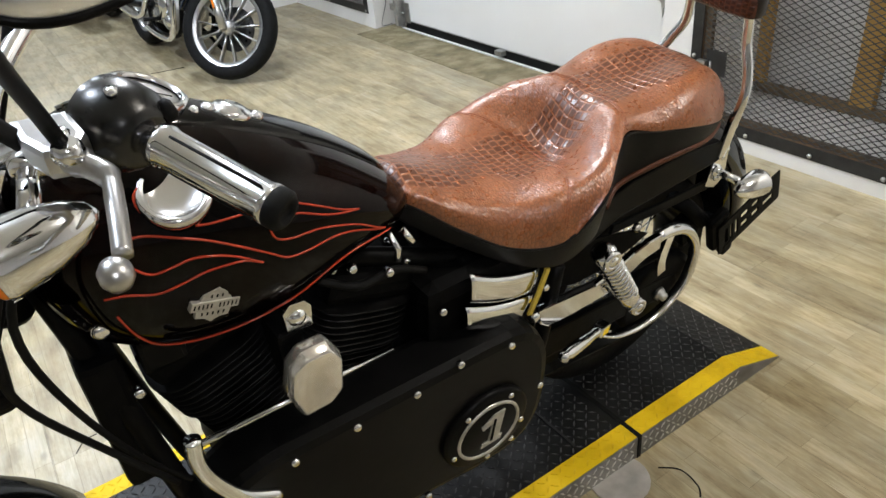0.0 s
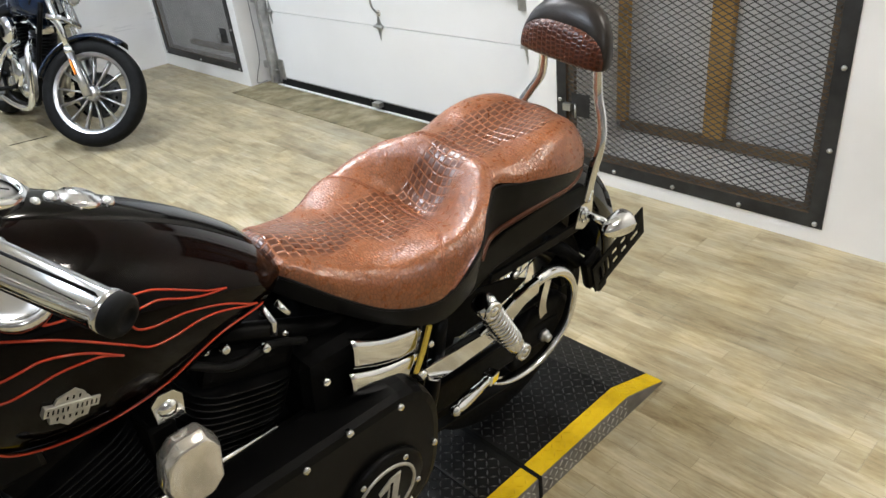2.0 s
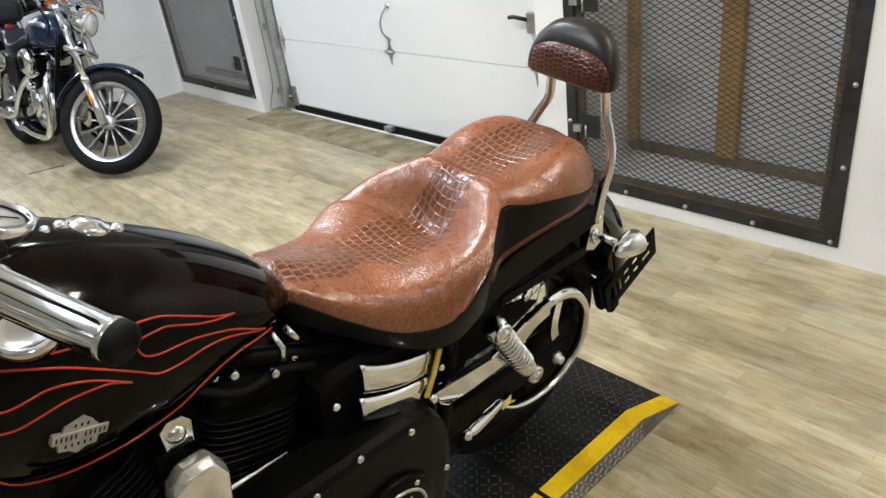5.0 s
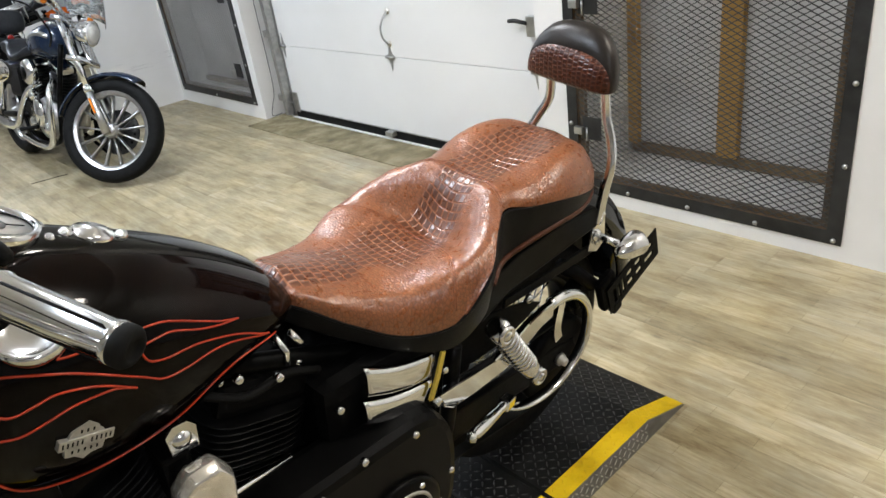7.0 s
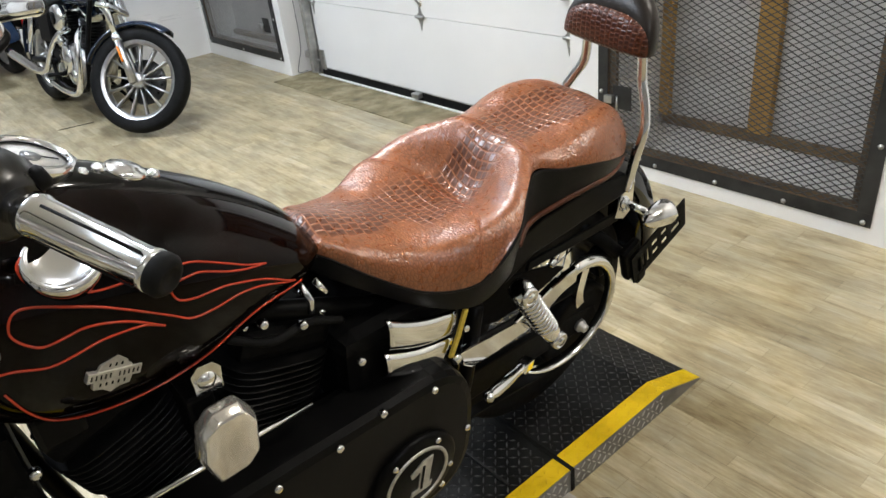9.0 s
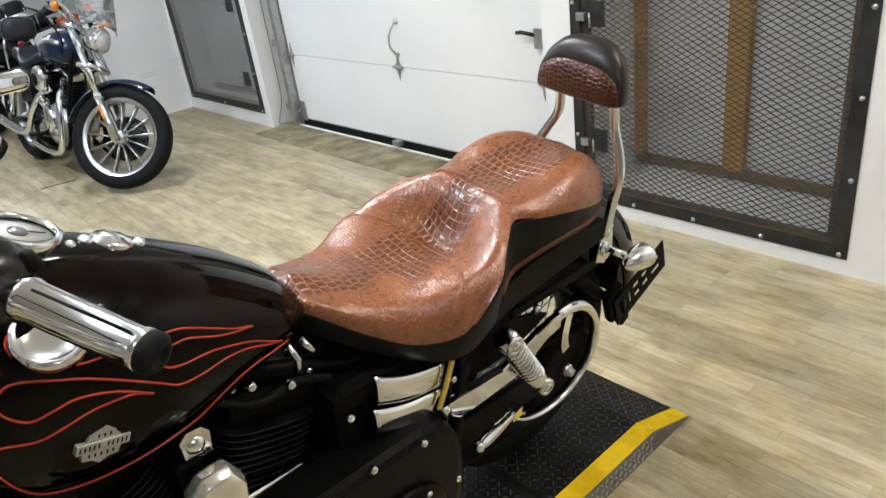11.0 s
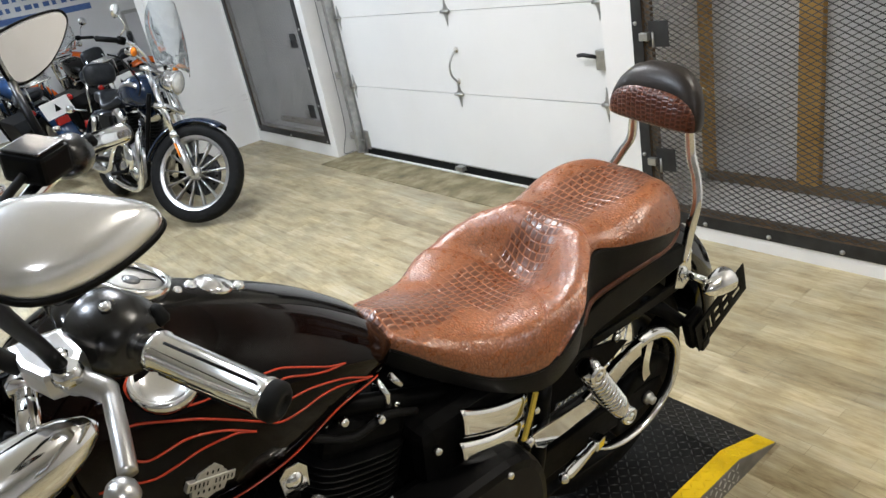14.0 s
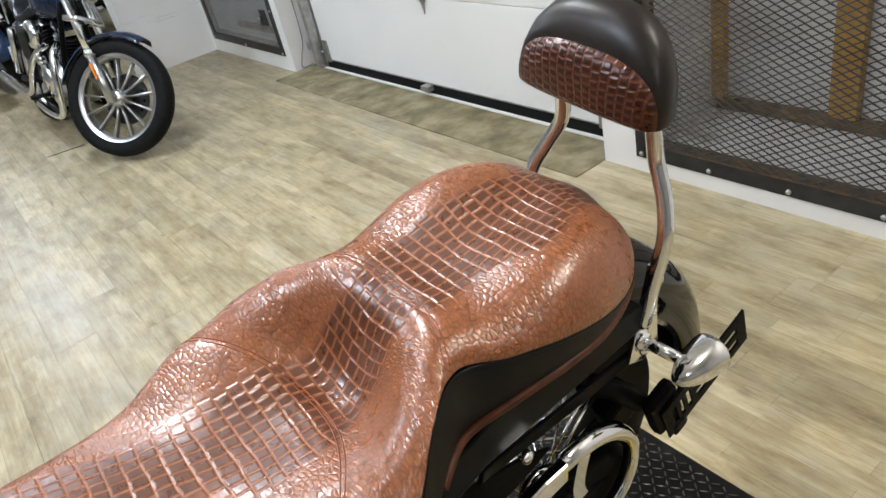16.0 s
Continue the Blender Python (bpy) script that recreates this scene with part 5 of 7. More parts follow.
def primary_cover(parent):
    bm = bmesh.new()
    pts = []
    for a in range(90, 271, 12):
        pts.append((0.80 + 0.155 * math.cos(radians(a)), 0.47 + 0.155 * math.sin(radians(a))))
    for a in range(-90, 91, 12):
        ca, sa = math.cos(radians(a)), math.sin(radians(a))
        pts.append((1.17 + 0.165 * max(0.0, ca) ** 0.55, 0.44 + 0.175 * math.copysign(abs(sa) ** 0.75, sa)))
    extrude_outline(bm, pts, 1, -0.105, -0.205, 0.018)
    t = part("primary_cover", bm, M["cover_satin"], parent, "satin black primary cover")
    for x, z in ((0.815, 0.60), (0.922, 0.602), (1.034, 0.602), (1.122, 0.617), (1.232, 0.595), (1.315, 0.43), (1.25, 0.31), (1.05, 0.285), (0.90, 0.31), (0.70, 0.38), (0.675, 0.50)):
        part("cover_screw", lathed([(0.0075, -0.002), (0.0075, 0.006), (0.005, 0.009), (0.001, 0.009)], aim((x, -0.203, z), (0, -1, 0)), 10), M["chrome"], t, "", True)
    m = aim((1.18, -0.204, 0.405), (0, -1, 0))
    dcov = part("derby_cover", lathed([(0.098, -0.004), (0.098, 0.010), (0.090, 0.016), (0.001, 0.017)], m, 44), M["black_satin"], t, "round black derby cover", True)
    bm = bmesh.new()
    lathe(bm, [(0.066, 0.016), (0.067, 0.0195), (0.072, 0.0195), (0.073, 0.016)], m, 44, cap=False)
    part("derby_ring", bm, M["badge"], dcov, "pale metal ring", True)
    # emblem: a figure one, its bars leaning
    me = Matrix.Translation((1.18, -0.2215, 0.405)) @ Matrix(((1, 0, 0, 0), (0, 1, 0, 0), (0, 0, 1, 0), (0, 0, 0, 1)))
    fig = [(-0.020, -0.042), (0.028, -0.042), (0.032, -0.030), (0.024, -0.030), (0.036, 0.042), (0.012, 0.042), (-0.018, 0.022), (-0.015, 0.010), (0.006, 0.018), (-0.002, -0.030), (-0.016, -0.030)]
    bm = bmesh.new()
    extrude_outline(bm, fig, 1, -0.002, 0.002, 0.0006)
    bmesh.ops.transform(bm, matrix=me, verts=bm.verts[:])
    part("numeral_one", bm, M["badge"], dcov, "pale numeral one emblem")
    bm = bmesh.new()
    box(bm, (0.006, -0.0035, -0.030), (0.011, -0.001, 0.030), 0, me @ pose(0, 0, 0, 0, 8, 0))
    part("numeral_inline", bm, M["black"], dcov)
    for i in range(5):
        a = radians(18 + 72 * i)
        part("derby_screw", lathed([(0.0065, 0), (0.0065, 0.005), (0.004, 0.008), (0.001, 0.008)], m @ pose(0.084 * math.cos(a), 0.084 * math.sin(a), 0.012), 10), M["chrome"], dcov, "", True)
    return t


primary_cover(bike)


def horn_cover(parent):
    t = new("horn")
    t.parent = parent
    out = [(0.826, 0.800), (0.846, 0.820), (0.852, 0.822), (0.889, 0.821), (0.894, 0.817), (0.911, 0.782), (0.912, 0.775), (0.907, 0.704), (0.904, 0.698), (0.885, 0.677), (0.879, 0.674), (0.833, 0.672), (0.829, 0.676), (0.815, 0.735), (0.815, 0.742)]
    cx, cz = 0.864, 0.75
    bm = bmesh.new()
    rings = []
    for y, s in ((-0.162, 0.97), (-0.168, 1.0), (-0.180, 1.0), (-0.183, 0.985), (-0.1935, 0.91), (-0.196, 0.87), (-0.1975, 0.80), (-0.198, 0.2)):
        rings.append([(cx + 0.014 + (x - cx) * s * 0.92, y, cz - 0.020 + (z - cz) * s * 0.84) for x, z in out])
    ring_loft(bm, rings)
    bmesh.ops.recalc_face_normals(bm, faces=bm.faces[:])
    part("horn_cover", bm, M["horn_chrome"], t, "faceted chrome horn cover")
    part("acorn_nut", lathed([(0.013, -0.03), (0.013, -0.006), (0.017, -0.005), (0.017, 0.003), (0.012, 0.011), (0.006, 0.015), (0.001, 0.016)], aim((0.880, -0.140, 0.820), (0, -1, 0.15)), 18), M["chrome"], t, "chrome acorn nut", True)
    part("horn_stay", outlined([(0.862, 0.795), (0.900, 0.795), (0.903, 0.832), (0.893, 0.846), (0.872, 0.848), (0.860, 0.836)], 1, -0.148, -0.142, 0.0015), M["chrome"], t, "chrome horn stay")
    part("horn_bracket", boxed((0.845, -0.150, 0.70), (0.885, -0.08, 0.80), 0.006), M["black"], t)
    return t


horn_cover(bike)
part("shift_rod", tubed([(0.698, -0.158, 0.679), (1.022, -0.156, 0.674)], 0.0055, 10), M["chrome"], bike, "chrome shift rod", True)
part("shift_lever", tubed(smooth_path([(0.694, -0.19, 0.735), (0.690, -0.195, 0.69), (0.702, -0.20, 0.64), (0.732, -0.205, 0.585), (0.78, -0.21, 0.55)], 6), [0.012] * 24 + [0.010], 14), M["chrome"], bike, "chrome shift lever", True)

# --- frame
for s in (-1, 1):
    part("frame_downtube", tubed(smooth_path([(0.60, s * 0.03, 0.97), (0.64, s * 0.09, 0.72), (0.68, s * 0.12, 0.45), (0.74, s * 0.125, 0.24), (0.90, s * 0.125, 0.215), (1.30, s * 0.125, 0.22), (1.38, s * 0.12, 0.40), (1.42, s * 0.11, 0.62)], 5), 0.017, 12), M["black_satin"], bike, "black frame tube", True)
    part("frame_backbone", tubed([(0.60, s * 0.02, 1.0), (0.9, s * 0.03, 0.84), (1.2, s * 0.07, 0.72), (1.45, s * 0.09, 0.66)], 0.018, 12), M["black_satin"], bike, "black frame tube", True)
part("steering_head", lathed([(0.04, -0.10), (0.042, -0.09), (0.035, 0), (0.042, 0.09), (0.04, 0.10)], aim((0.60, 0, 0.99), (0.49, 0, 0.87)), 24), M["black_satin"], bike, "", True)
part("oil_cooler", boxed((0.60, -0.10, 0.58), (0.655, 0.10, 0.84), 0.012), M["black"], bike, "black oil cooler")
part("coil_cover", boxed((0.675, -0.115, 0.80), (0.735, -0.09, 0.86), 0.008), M["black_satin"], bike, "black coil cover")
part("frame_bolt", lathed([(0.012, 0), (0.012, 0.012), (0.008, 0.016), (0.001, 0.017)], aim((0.648, -0.10, 0.90), (0, -1, 0)), 12), M["chrome"], bike, "", True)
for pts in ([(0.62, -0.20, 1.14), (0.56, -0.20, 1.02), (0.545, -0.17, 0.90), (0.60, -0.15, 0.74), (0.66, -0.14, 0.60)],
            [(0.64, -0.22, 1.16), (0.575, -0.17, 1.0), (0.585, -0.13, 0.82), (0.64, -0.12, 0.64), (0.72, -0.12, 0.50)],
            [(0.60, 0.15, 1.12), (0.55, 0.16, 1.0), (0.57, 0.12, 0.85), (0.64, 0.1, 0.7)]):
    part("control_cable", tubed(smooth_path(pts, 6), 0.005, 8), M["rubber"], bike, "black control cable", True)
for pts in ([(1.065, -0.085, 0.85), (1.075, -0.10, 0.82), (1.07, -0.105, 0.80)], [(1.09, -0.09, 0.845), (1.10, -0.105, 0.825)]):
    part("breather_fitting", tubed(pts, 0.006, 10), M["chrome"], bike, "chrome hose fitting", True)
for pts in ([(0.93, -0.10, 0.83), (0.99, -0.12, 0.80), (1.06, -0.11, 0.79), (1.13, -0.09, 0.74)],):
    part("wiring_loom", tubed(smooth_path(pts, 6), 0.007, 8), M["rubber"], bike, "black wiring loom", True)
for x, y, z in ((0.985, -0.112, 0.835), (1.045, -0.115, 0.80), (1.12, -0.15, 0.70), (0.66, -0.11, 0.78), (1.36, -0.14, 0.62)):
    part("small_bolt", lathed([(0.008, 0), (0.008, 0.010), (0.005, 0.013), (0.001, 0.013)], aim((x, y, z), (0, -1, 0.2)), 8), M["chrome"], bike)
for i in range(2):
    s = 1
    part("exhaust_pipe", tubed(smooth_path([(0.72 + 0.28 * i, 0.10, 0.72), (0.70 + 0.30 * i, 0.17, 0.62), (0.82 + 0.26 * i, 0.19, 0.40 - 0.08 * i), (1.2, 0.20, 0.36 - 0.10 * i), (1.5, 0.21, 0.35 - 0.10 * i), (2.1, 0.22, 0.38 - 0.10 * i)], 5), [0.021] * 16 + [0.040] * 10, 16), M["chrome"], bike, "chrome exhaust pipe", True)
part("side_stand", tubed([(0.86, -0.15, 0.20), (0.90, -0.30, 0.10), (0.905, -0.375, 0.045)], [0.013, 0.012, 0.012], 12), M["black"], bike, "black side stand leg", True)
part("stand_foot", boxed((0.885, -0.405, 0.060), (0.935, -0.345, 0.068), 0.003, pose(0, 0, 0)), M["black"], bike)

# --- front end
for s in (-1, 1):
    part("fork_leg", tubed([(0.585, s * 0.105, 1.05), (0.42, s * 0.105, 0.75), (0.205, s * 0.105, 0.36)], [0.023, 0.024, 0.030], 18), M["black_satin"], bike, "black fork leg", True)
    part("riser", tubed([(0.60, s * 0.04, 1.06), (0.625, s * 0.045, 1.135)], 0.017, 14), M["chrome"], bike, "chrome bar riser", True)
part("triple_clamp", boxed((0.55, -0.14, 1.02), (0.625, 0.14, 1.05), 0.012), M["black_satin"], bike, "black triple clamp")
part("lower_clamp", boxed((0.46, -0.14, 0.86), (0.54, 0.14, 0.89), 0.012), M["black_satin"], bike)
bm = bmesh.new()
rings = []
for i in range(25):
    a = radians(20 + 120 * i / 24)
    rings.append([(0.20 + (0.352 - 0.03 * abs(u) ** 3 - k) * math.cos(a), 0.062 * u, 0.34 + (0.352 - 0.03 * abs(u) ** 3 - k) * math.sin(a)) for u, k in ((-1, 0), (-0.6, 0), (0, 0), (0.6, 0), (1, 0), (1, 0.004), (0.6, 0.004), (0, 0.004), (-0.6, 0.004), (-1, 0.004))])
ring_loft(bm, rings)
part("front_fender", bm, M["black_gloss"], bike, "glossy black front fender", True)
hl = part("headlight", lathed([(0.01, -0.10), (0.05, -0.09), (0.075, -0.05), (0.085, 0.0), (0.087, 0.02), (0.08, 0.024)], aim((0.44, 0, 1.0), (-1, 0, -0.05)), 32), M["chrome"], bike, "chrome headlight", True)
part("headlight_lens", lathed([(0.08, 0.022), (0.05, 0.034), (0.002, 0.038)], aim((0.44, 0, 1.0), (-1, 0, -0.05)), 32), M["lens_clear"], hl, "", True)

bars = new("handlebar")
bars.parent = bike
bars["label"] = "chrome pullback handlebar with chrome grips"
part("bar", tubed(smooth_path([(0.745, -0.32, 1.230), (0.715, -0.25, 1.228), (0.665, -0.165, 1.19), (0.628, -0.10, 1.15), (0.625, -0.04, 1.14), (0.635, 0.04, 1.14), (0.66, 0.10, 1.15), (0.73, 0.17, 1.19), (0.82, 0.232, 1.220), (0.865, 0.295, 1.210)], 6), 0.0125, 14), M["chrome"], bars, "", True)


def grip(parent, a, b, k):
    a, b = Vector(a), Vector(b)
    d = b - a
    L = d.length
    m = aim(a, d)
    t = part("grip", lathed([(0.013, -0.004), (0.0178, -0.003), (0.0178, 0.005), (0.0163, 0.007), (0.0163, L - 0.016), (0.0172, L - 0.015), (0.0172, L - 0.010), (0.013, L - 0.009)], m, 32), M["chrome"], parent, "ribbed chrome grip", True)
    part("grip_end", lathed([(0.0166, L - 0.012), (0.0173, L - 0.008), (0.0173, L - 0.001), (0.014, L + 0.003), (0.009, L + 0.004), (0.008, L + 0.001), (0.001, L + 0.001)], m, 28), M["rubber"], t, "black rubber end cap", True)
    for i in range(3):
        w = radians(40 + 120 * i)
        p = m @ Vector((0.0163 * math.cos(w), 0.0163 * math.sin(w), 0.012))
        q = m @ Vector((0.0163 * math.cos(w), 0.0163 * math.sin(w), L - 0.02))
        part("grip_insert", tubed([p, q], 0.0013, 8), M["rubber"], t, "", True)
    return t


grip(bars, (0.7425, -0.313, 1.232), (0.795, -0.417, 1.207), 0)
grip(bars, (0.846, 0.268, 1.214), (0.938, 0.395, 1.174), 0)
for s, p, d in ((-1, (0.724, -0.272, 1.236), (0.051, -0.104, -0.02)), (1, (0.822, 0.234, 1.220), (0.072, 0.09, -0.02))):
    m = aim(p, d)
    f = 1.0 if s < 0 else 0.82
    sh = part("switch_housing", lathed([(r * f, h) for r, h in ((0.012, -0.036), (0.024, -0.034), (0.035, -0.024), (0.038, -0.006), (0.037, 0.012), (0.029, 0.024), (0.024, 0.030), (0.018, 0.031))], m, 30), M["switch_black"], bars, "black switch housing", True)
    part("switch_button", lathed([(0.010, -0.004), (0.010, 0.005), (0.006, 0.008), (0.001, 0.008)], aim(Vector(p) + Vector((0.034, s * 0.012, 0.008)), (0.9, 0, 0.3)), 14), M["rubber"], sh, "", True)
    part("housing_screw", lathed([(0.005, 0.0), (0.005, 0.006), (0.001, 0.007)], aim(Vector(p) + Vector((-0.002, s * 0.014, 0.034)), (0, s * 0.2, 1)), 10), M["chrome"], sh)
# brake side
bl = new("brake_lever")
bl.parent = bars
part("master_cylinder", boxed((-0.030, -0.032, -0.020), (0.030, 0.032, 0.022), 0.007, pose(0.775, 0.196, 1.238, 8, 0, 38)), M["black_satin"], bl, "black brake fluid reservoir")
part("reservoir_lid", boxed((-0.027, -0.028, 0.022), (0.027, 0.028, 0.027), 0.003, pose(0.775, 0.196, 1.238, 8, 0, 38)), M["switch_black"], bl)
part("lever_blade", tubed(smooth_path([(0.772, 0.235, 1.226), (0.788, 0.285, 1.218), (0.822, 0.345, 1.196), (0.866, 0.398, 1.176)], 5), 0.0075, 12), M["black_satin"], bl, "black brake lever", True)
part("lever_pivot", lathed([(0.014, -0.012), (0.014, 0.012), (0.009, 0.016), (0.001, 0.017)], aim((0.778, 0.238, 1.224), (0, 0, 1)), 16), M["black_satin"], bl, "", True)
part("brake_hose", tubed(smooth_path([(0.752, 0.178, 1.232), (0.70, 0.15, 1.20), (0.66, 0.13, 1.12), (0.60, 0.12, 1.0)], 6), 0.006, 10), M["rubber"], bl, "black brake hose", True)
# clutch side
cl = new("clutch_lever")
cl.parent = bars
part("lever_blade", tubed(smooth_path([(0.672, -0.300, 1.246), (0.682, -0.325, 1.244), (0.694, -0.345, 1.238), (0.690, -0.372, 1.234), (0.685, -0.395, 1.229), (0.679, -0.418, 1.221)], 5), [0.012] * 6 + [0.0095] * 5 + [0.0070] * 15, 14), M["cast_alloy"], cl, "polished alloy lever", True)
part("lever_ball", lathed([(0.002, -0.0125), (0.008, -0.010), (0.0115, -0.004), (0.0115, 0.004), (0.008, 0.010), (0.002, 0.0125)], aim((0.670, -0.430, 1.217), (0, 1, 0.2)), 18), M["cast_alloy"], cl, "", True)
bm = bmesh.new()
extrude_outline(bm, [(0.648, -0.255), (0.690, -0.262), (0.694, -0.305), (0.684, -0.325), (0.660, -0.318), (0.650, -0.29)], 2, 1.232, 1.258, 0.006)
part("lever_perch", bm, M["cast_alloy"], cl, "polished alloy clutch perch")
part("pivot_screw", lathed([(0.008, 0), (0.008, 0.006), (0.005, 0.009), (0.001, 0.009)], aim((0.676, -0.305, 1.256), (0, 0, 1)), 12), M["chrome"], cl, "", True)
part("clutch_cable", tubed(smooth_path([(0.652, -0.275, 1.246), (0.60, -0.25, 1.30), (0.55, -0.20, 1.28), (0.53, -0.14, 1.1)], 6), [0.008] * 5 + [0.005] * 14, 10), M["rubber"], cl, "", True)
# mirror
for s, c, root in ((-1, (0.696, -0.468, 1.424), (0.676, -0.330, 1.258)), (1, (0.862, 0.42, 1.335), (0.80, 0.25, 1.24))):
    mi = new("mirror")
    mi.parent = bars
    mi["label"] = "teardrop chrome mirror on a black stem"
    nrm = Vector((0.12, -0.50, 0.86)) if s < 0 else Vector((-0.30, 0.94, -0.10))
    nrm.normalize()
    u = Vector((1, 0, -0.14)) if s < 0 else Vector((1, 0.3, 0))
    u = (u - nrm * u.dot(nrm)).normalized()
    v = nrm.cross(u)
    m = Matrix(((u.x, v.x, nrm.x, c[0]), (u.y, v.y, nrm.y, c[1]), (u.z, v.z, nrm.z, c[2]), (0, 0, 0, 1)))
    out = []
    for i in range(40):
        a = 2 * math.pi * i / 40
        x = 0.046 * math.cos(a)
        y = 0.027 * math.sin(a) * (1 - 0.45 * math.cos(a))
        out.append((x, y))
    if s > 0:
        out = [(p.x, p.y) for p in smooth_path([(-0.088, 0.0, 0), (-0.078, 0.034, 0), (-0.045, 0.046, 0), (0.01, 0.054, 0), (0.060, 0.055, 0), (0.077, 0.046, 0), (0.076, 0.028, 0), (0.048, -0.006, 0), (0.01, -0.036, 0), (-0.03, -0.053, 0), (-0.065, -0.058, 0), (-0.083, -0.045, 0), (-0.088, 0.0, 0)], 4)[:-1]]
        out = [(0.76 * x, (-0.76 if v.z < 0 else 0.76) * y) for x, y in out]
    bm = bmesh.new()
    ring_loft(bm, [[m @ Vector((x * k, y * k, h)) for x, y in out] for k, h in ((0.94, -0.010), (1.0, -0.006), (1.0, 0.0), (0.93, 0.006), (0.7, 0.011), (0.35, 0.0135), (0.05, 0.014))])
    sh = part("mirror_shell", bm, M["mirror_back"], mi, "chrome shell", True)
    bm = bmesh.new()
    ring_loft(bm, [[m @ Vector((x * 0.93, y * 0.93, h)) for x, y in out] for h in (-0.0125, -0.0105)])
    part("mirror_glass", bm, M["mirror_glass"], mi, "silvered glass")
    bm = bmesh.new()
    tube(bm, [m @ Vector((x, y, -0.006)) for x, y in out], 0.0028, 6, closed=True)
    part("rim_bead", bm, M["black_satin"], mi, "", True)
    e = m @ Vector((-0.012, 0.0, 0.010 if s > 0 else -0.008))
    if s > 0:
        way = [root, Vector(root) + Vector((0.0, 0.06, 0.05)), Vector(c) + nrm * 0.04 + Vector((-0.03, 0, -0.03)), e]
    else:
        way = [root, Vector(root) + Vector((-0.008, 0, 0.03)), Vector((c[0] - 0.045, c[1] + 0.035, c[2] - 0.03)), Vector((c[0] - 0.02, c[1] + 0.012, c[2] - 0.022)), e]
    part("mirror_stem", tubed(smooth_path(way, 5), 0.0062, 10), M["black_satin"], mi, "black stem", True)
    part("stem_nut", lathed([(0.011, -0.006), (0.012, 0.0), (0.010, 0.008)], aim(root, (0, 0, 1)), 6), M["chrome"], mi)
for s, p in ((-1, (0.604, -0.325, 1.186)), (1, (0.66, 0.31, 1.17))):
    turn_signal(bars, p, (-1, s * 0.1, -0.14), [(p[0] + 0.045, p[1] - s * 0.07, p[2] + 0.03), (p[0] + 0.03, p[1] - s * 0.02, p[2] + 0.012)], M["amber_lens"], 0.031, 0.078)


# ---------------------------------------------------------------- parked motorcycles
def cast_wheel(parent, m, r, w, rim_r, spokes, silver):
    wh = new("wheel")
    wh.parent = parent
    k = rim_r
    prof = [(k, -w * 0.36), (k + 0.012, -w * 0.47), (r - w * 0.24, -w * 0.5), (r - w * 0.08, -w * 0.36), (r, 0), (r - w * 0.08, w * 0.36), (r - w * 0.24, w * 0.5), (k + 0.012, w * 0.47), (k, w * 0.36)]
    bm = bmesh.new()
    lathe(bm, prof + [prof[0]], m, 56, cap=False)
    part("tyre", bm, M["rubber"], wh, "black rubber tyre", True)
    prof = [(k + 0.008, -w * 0.38), (k - 0.020, -w * 0.36), (k - 0.026, -w * 0.2), (k - 0.026, w * 0.2), (k - 0.020, w * 0.36), (k + 0.008, w * 0.38)]
    bm = bmesh.new()
    lathe(bm, prof + [prof[0]], m, 56, cap=False)
    part("rim", bm, silver, wh, "machined silver rim", True)
    part("hub", lathed([(0.012, -w * 0.62), (0.03, -w * 0.6), (0.05, -w * 0.35), (0.05, w * 0.35), (0.03, w * 0.6), (0.012, w * 0.62)], m, 24), silver, wh, "", True)
    for i in range(spokes):
        a = 2 * math.pi * i / spokes
        mm = m @ Matrix.Rotation(a, 4, "Z")
        bm = bmesh.new()
        ring_loft(bm, [[mm @ Vector((x, -y, -z)), mm @ Vector((x, y, -z)), mm @ Vector((x, y, z)), mm @ Vector((x, -y, z))] for x, y, z in ((0.04, 0.006, 0.026), (0.12, 0.004, 0.016), (k - 0.02, 0.007, 0.016))])
        part("spoke", bm, silver, wh)
    return wh


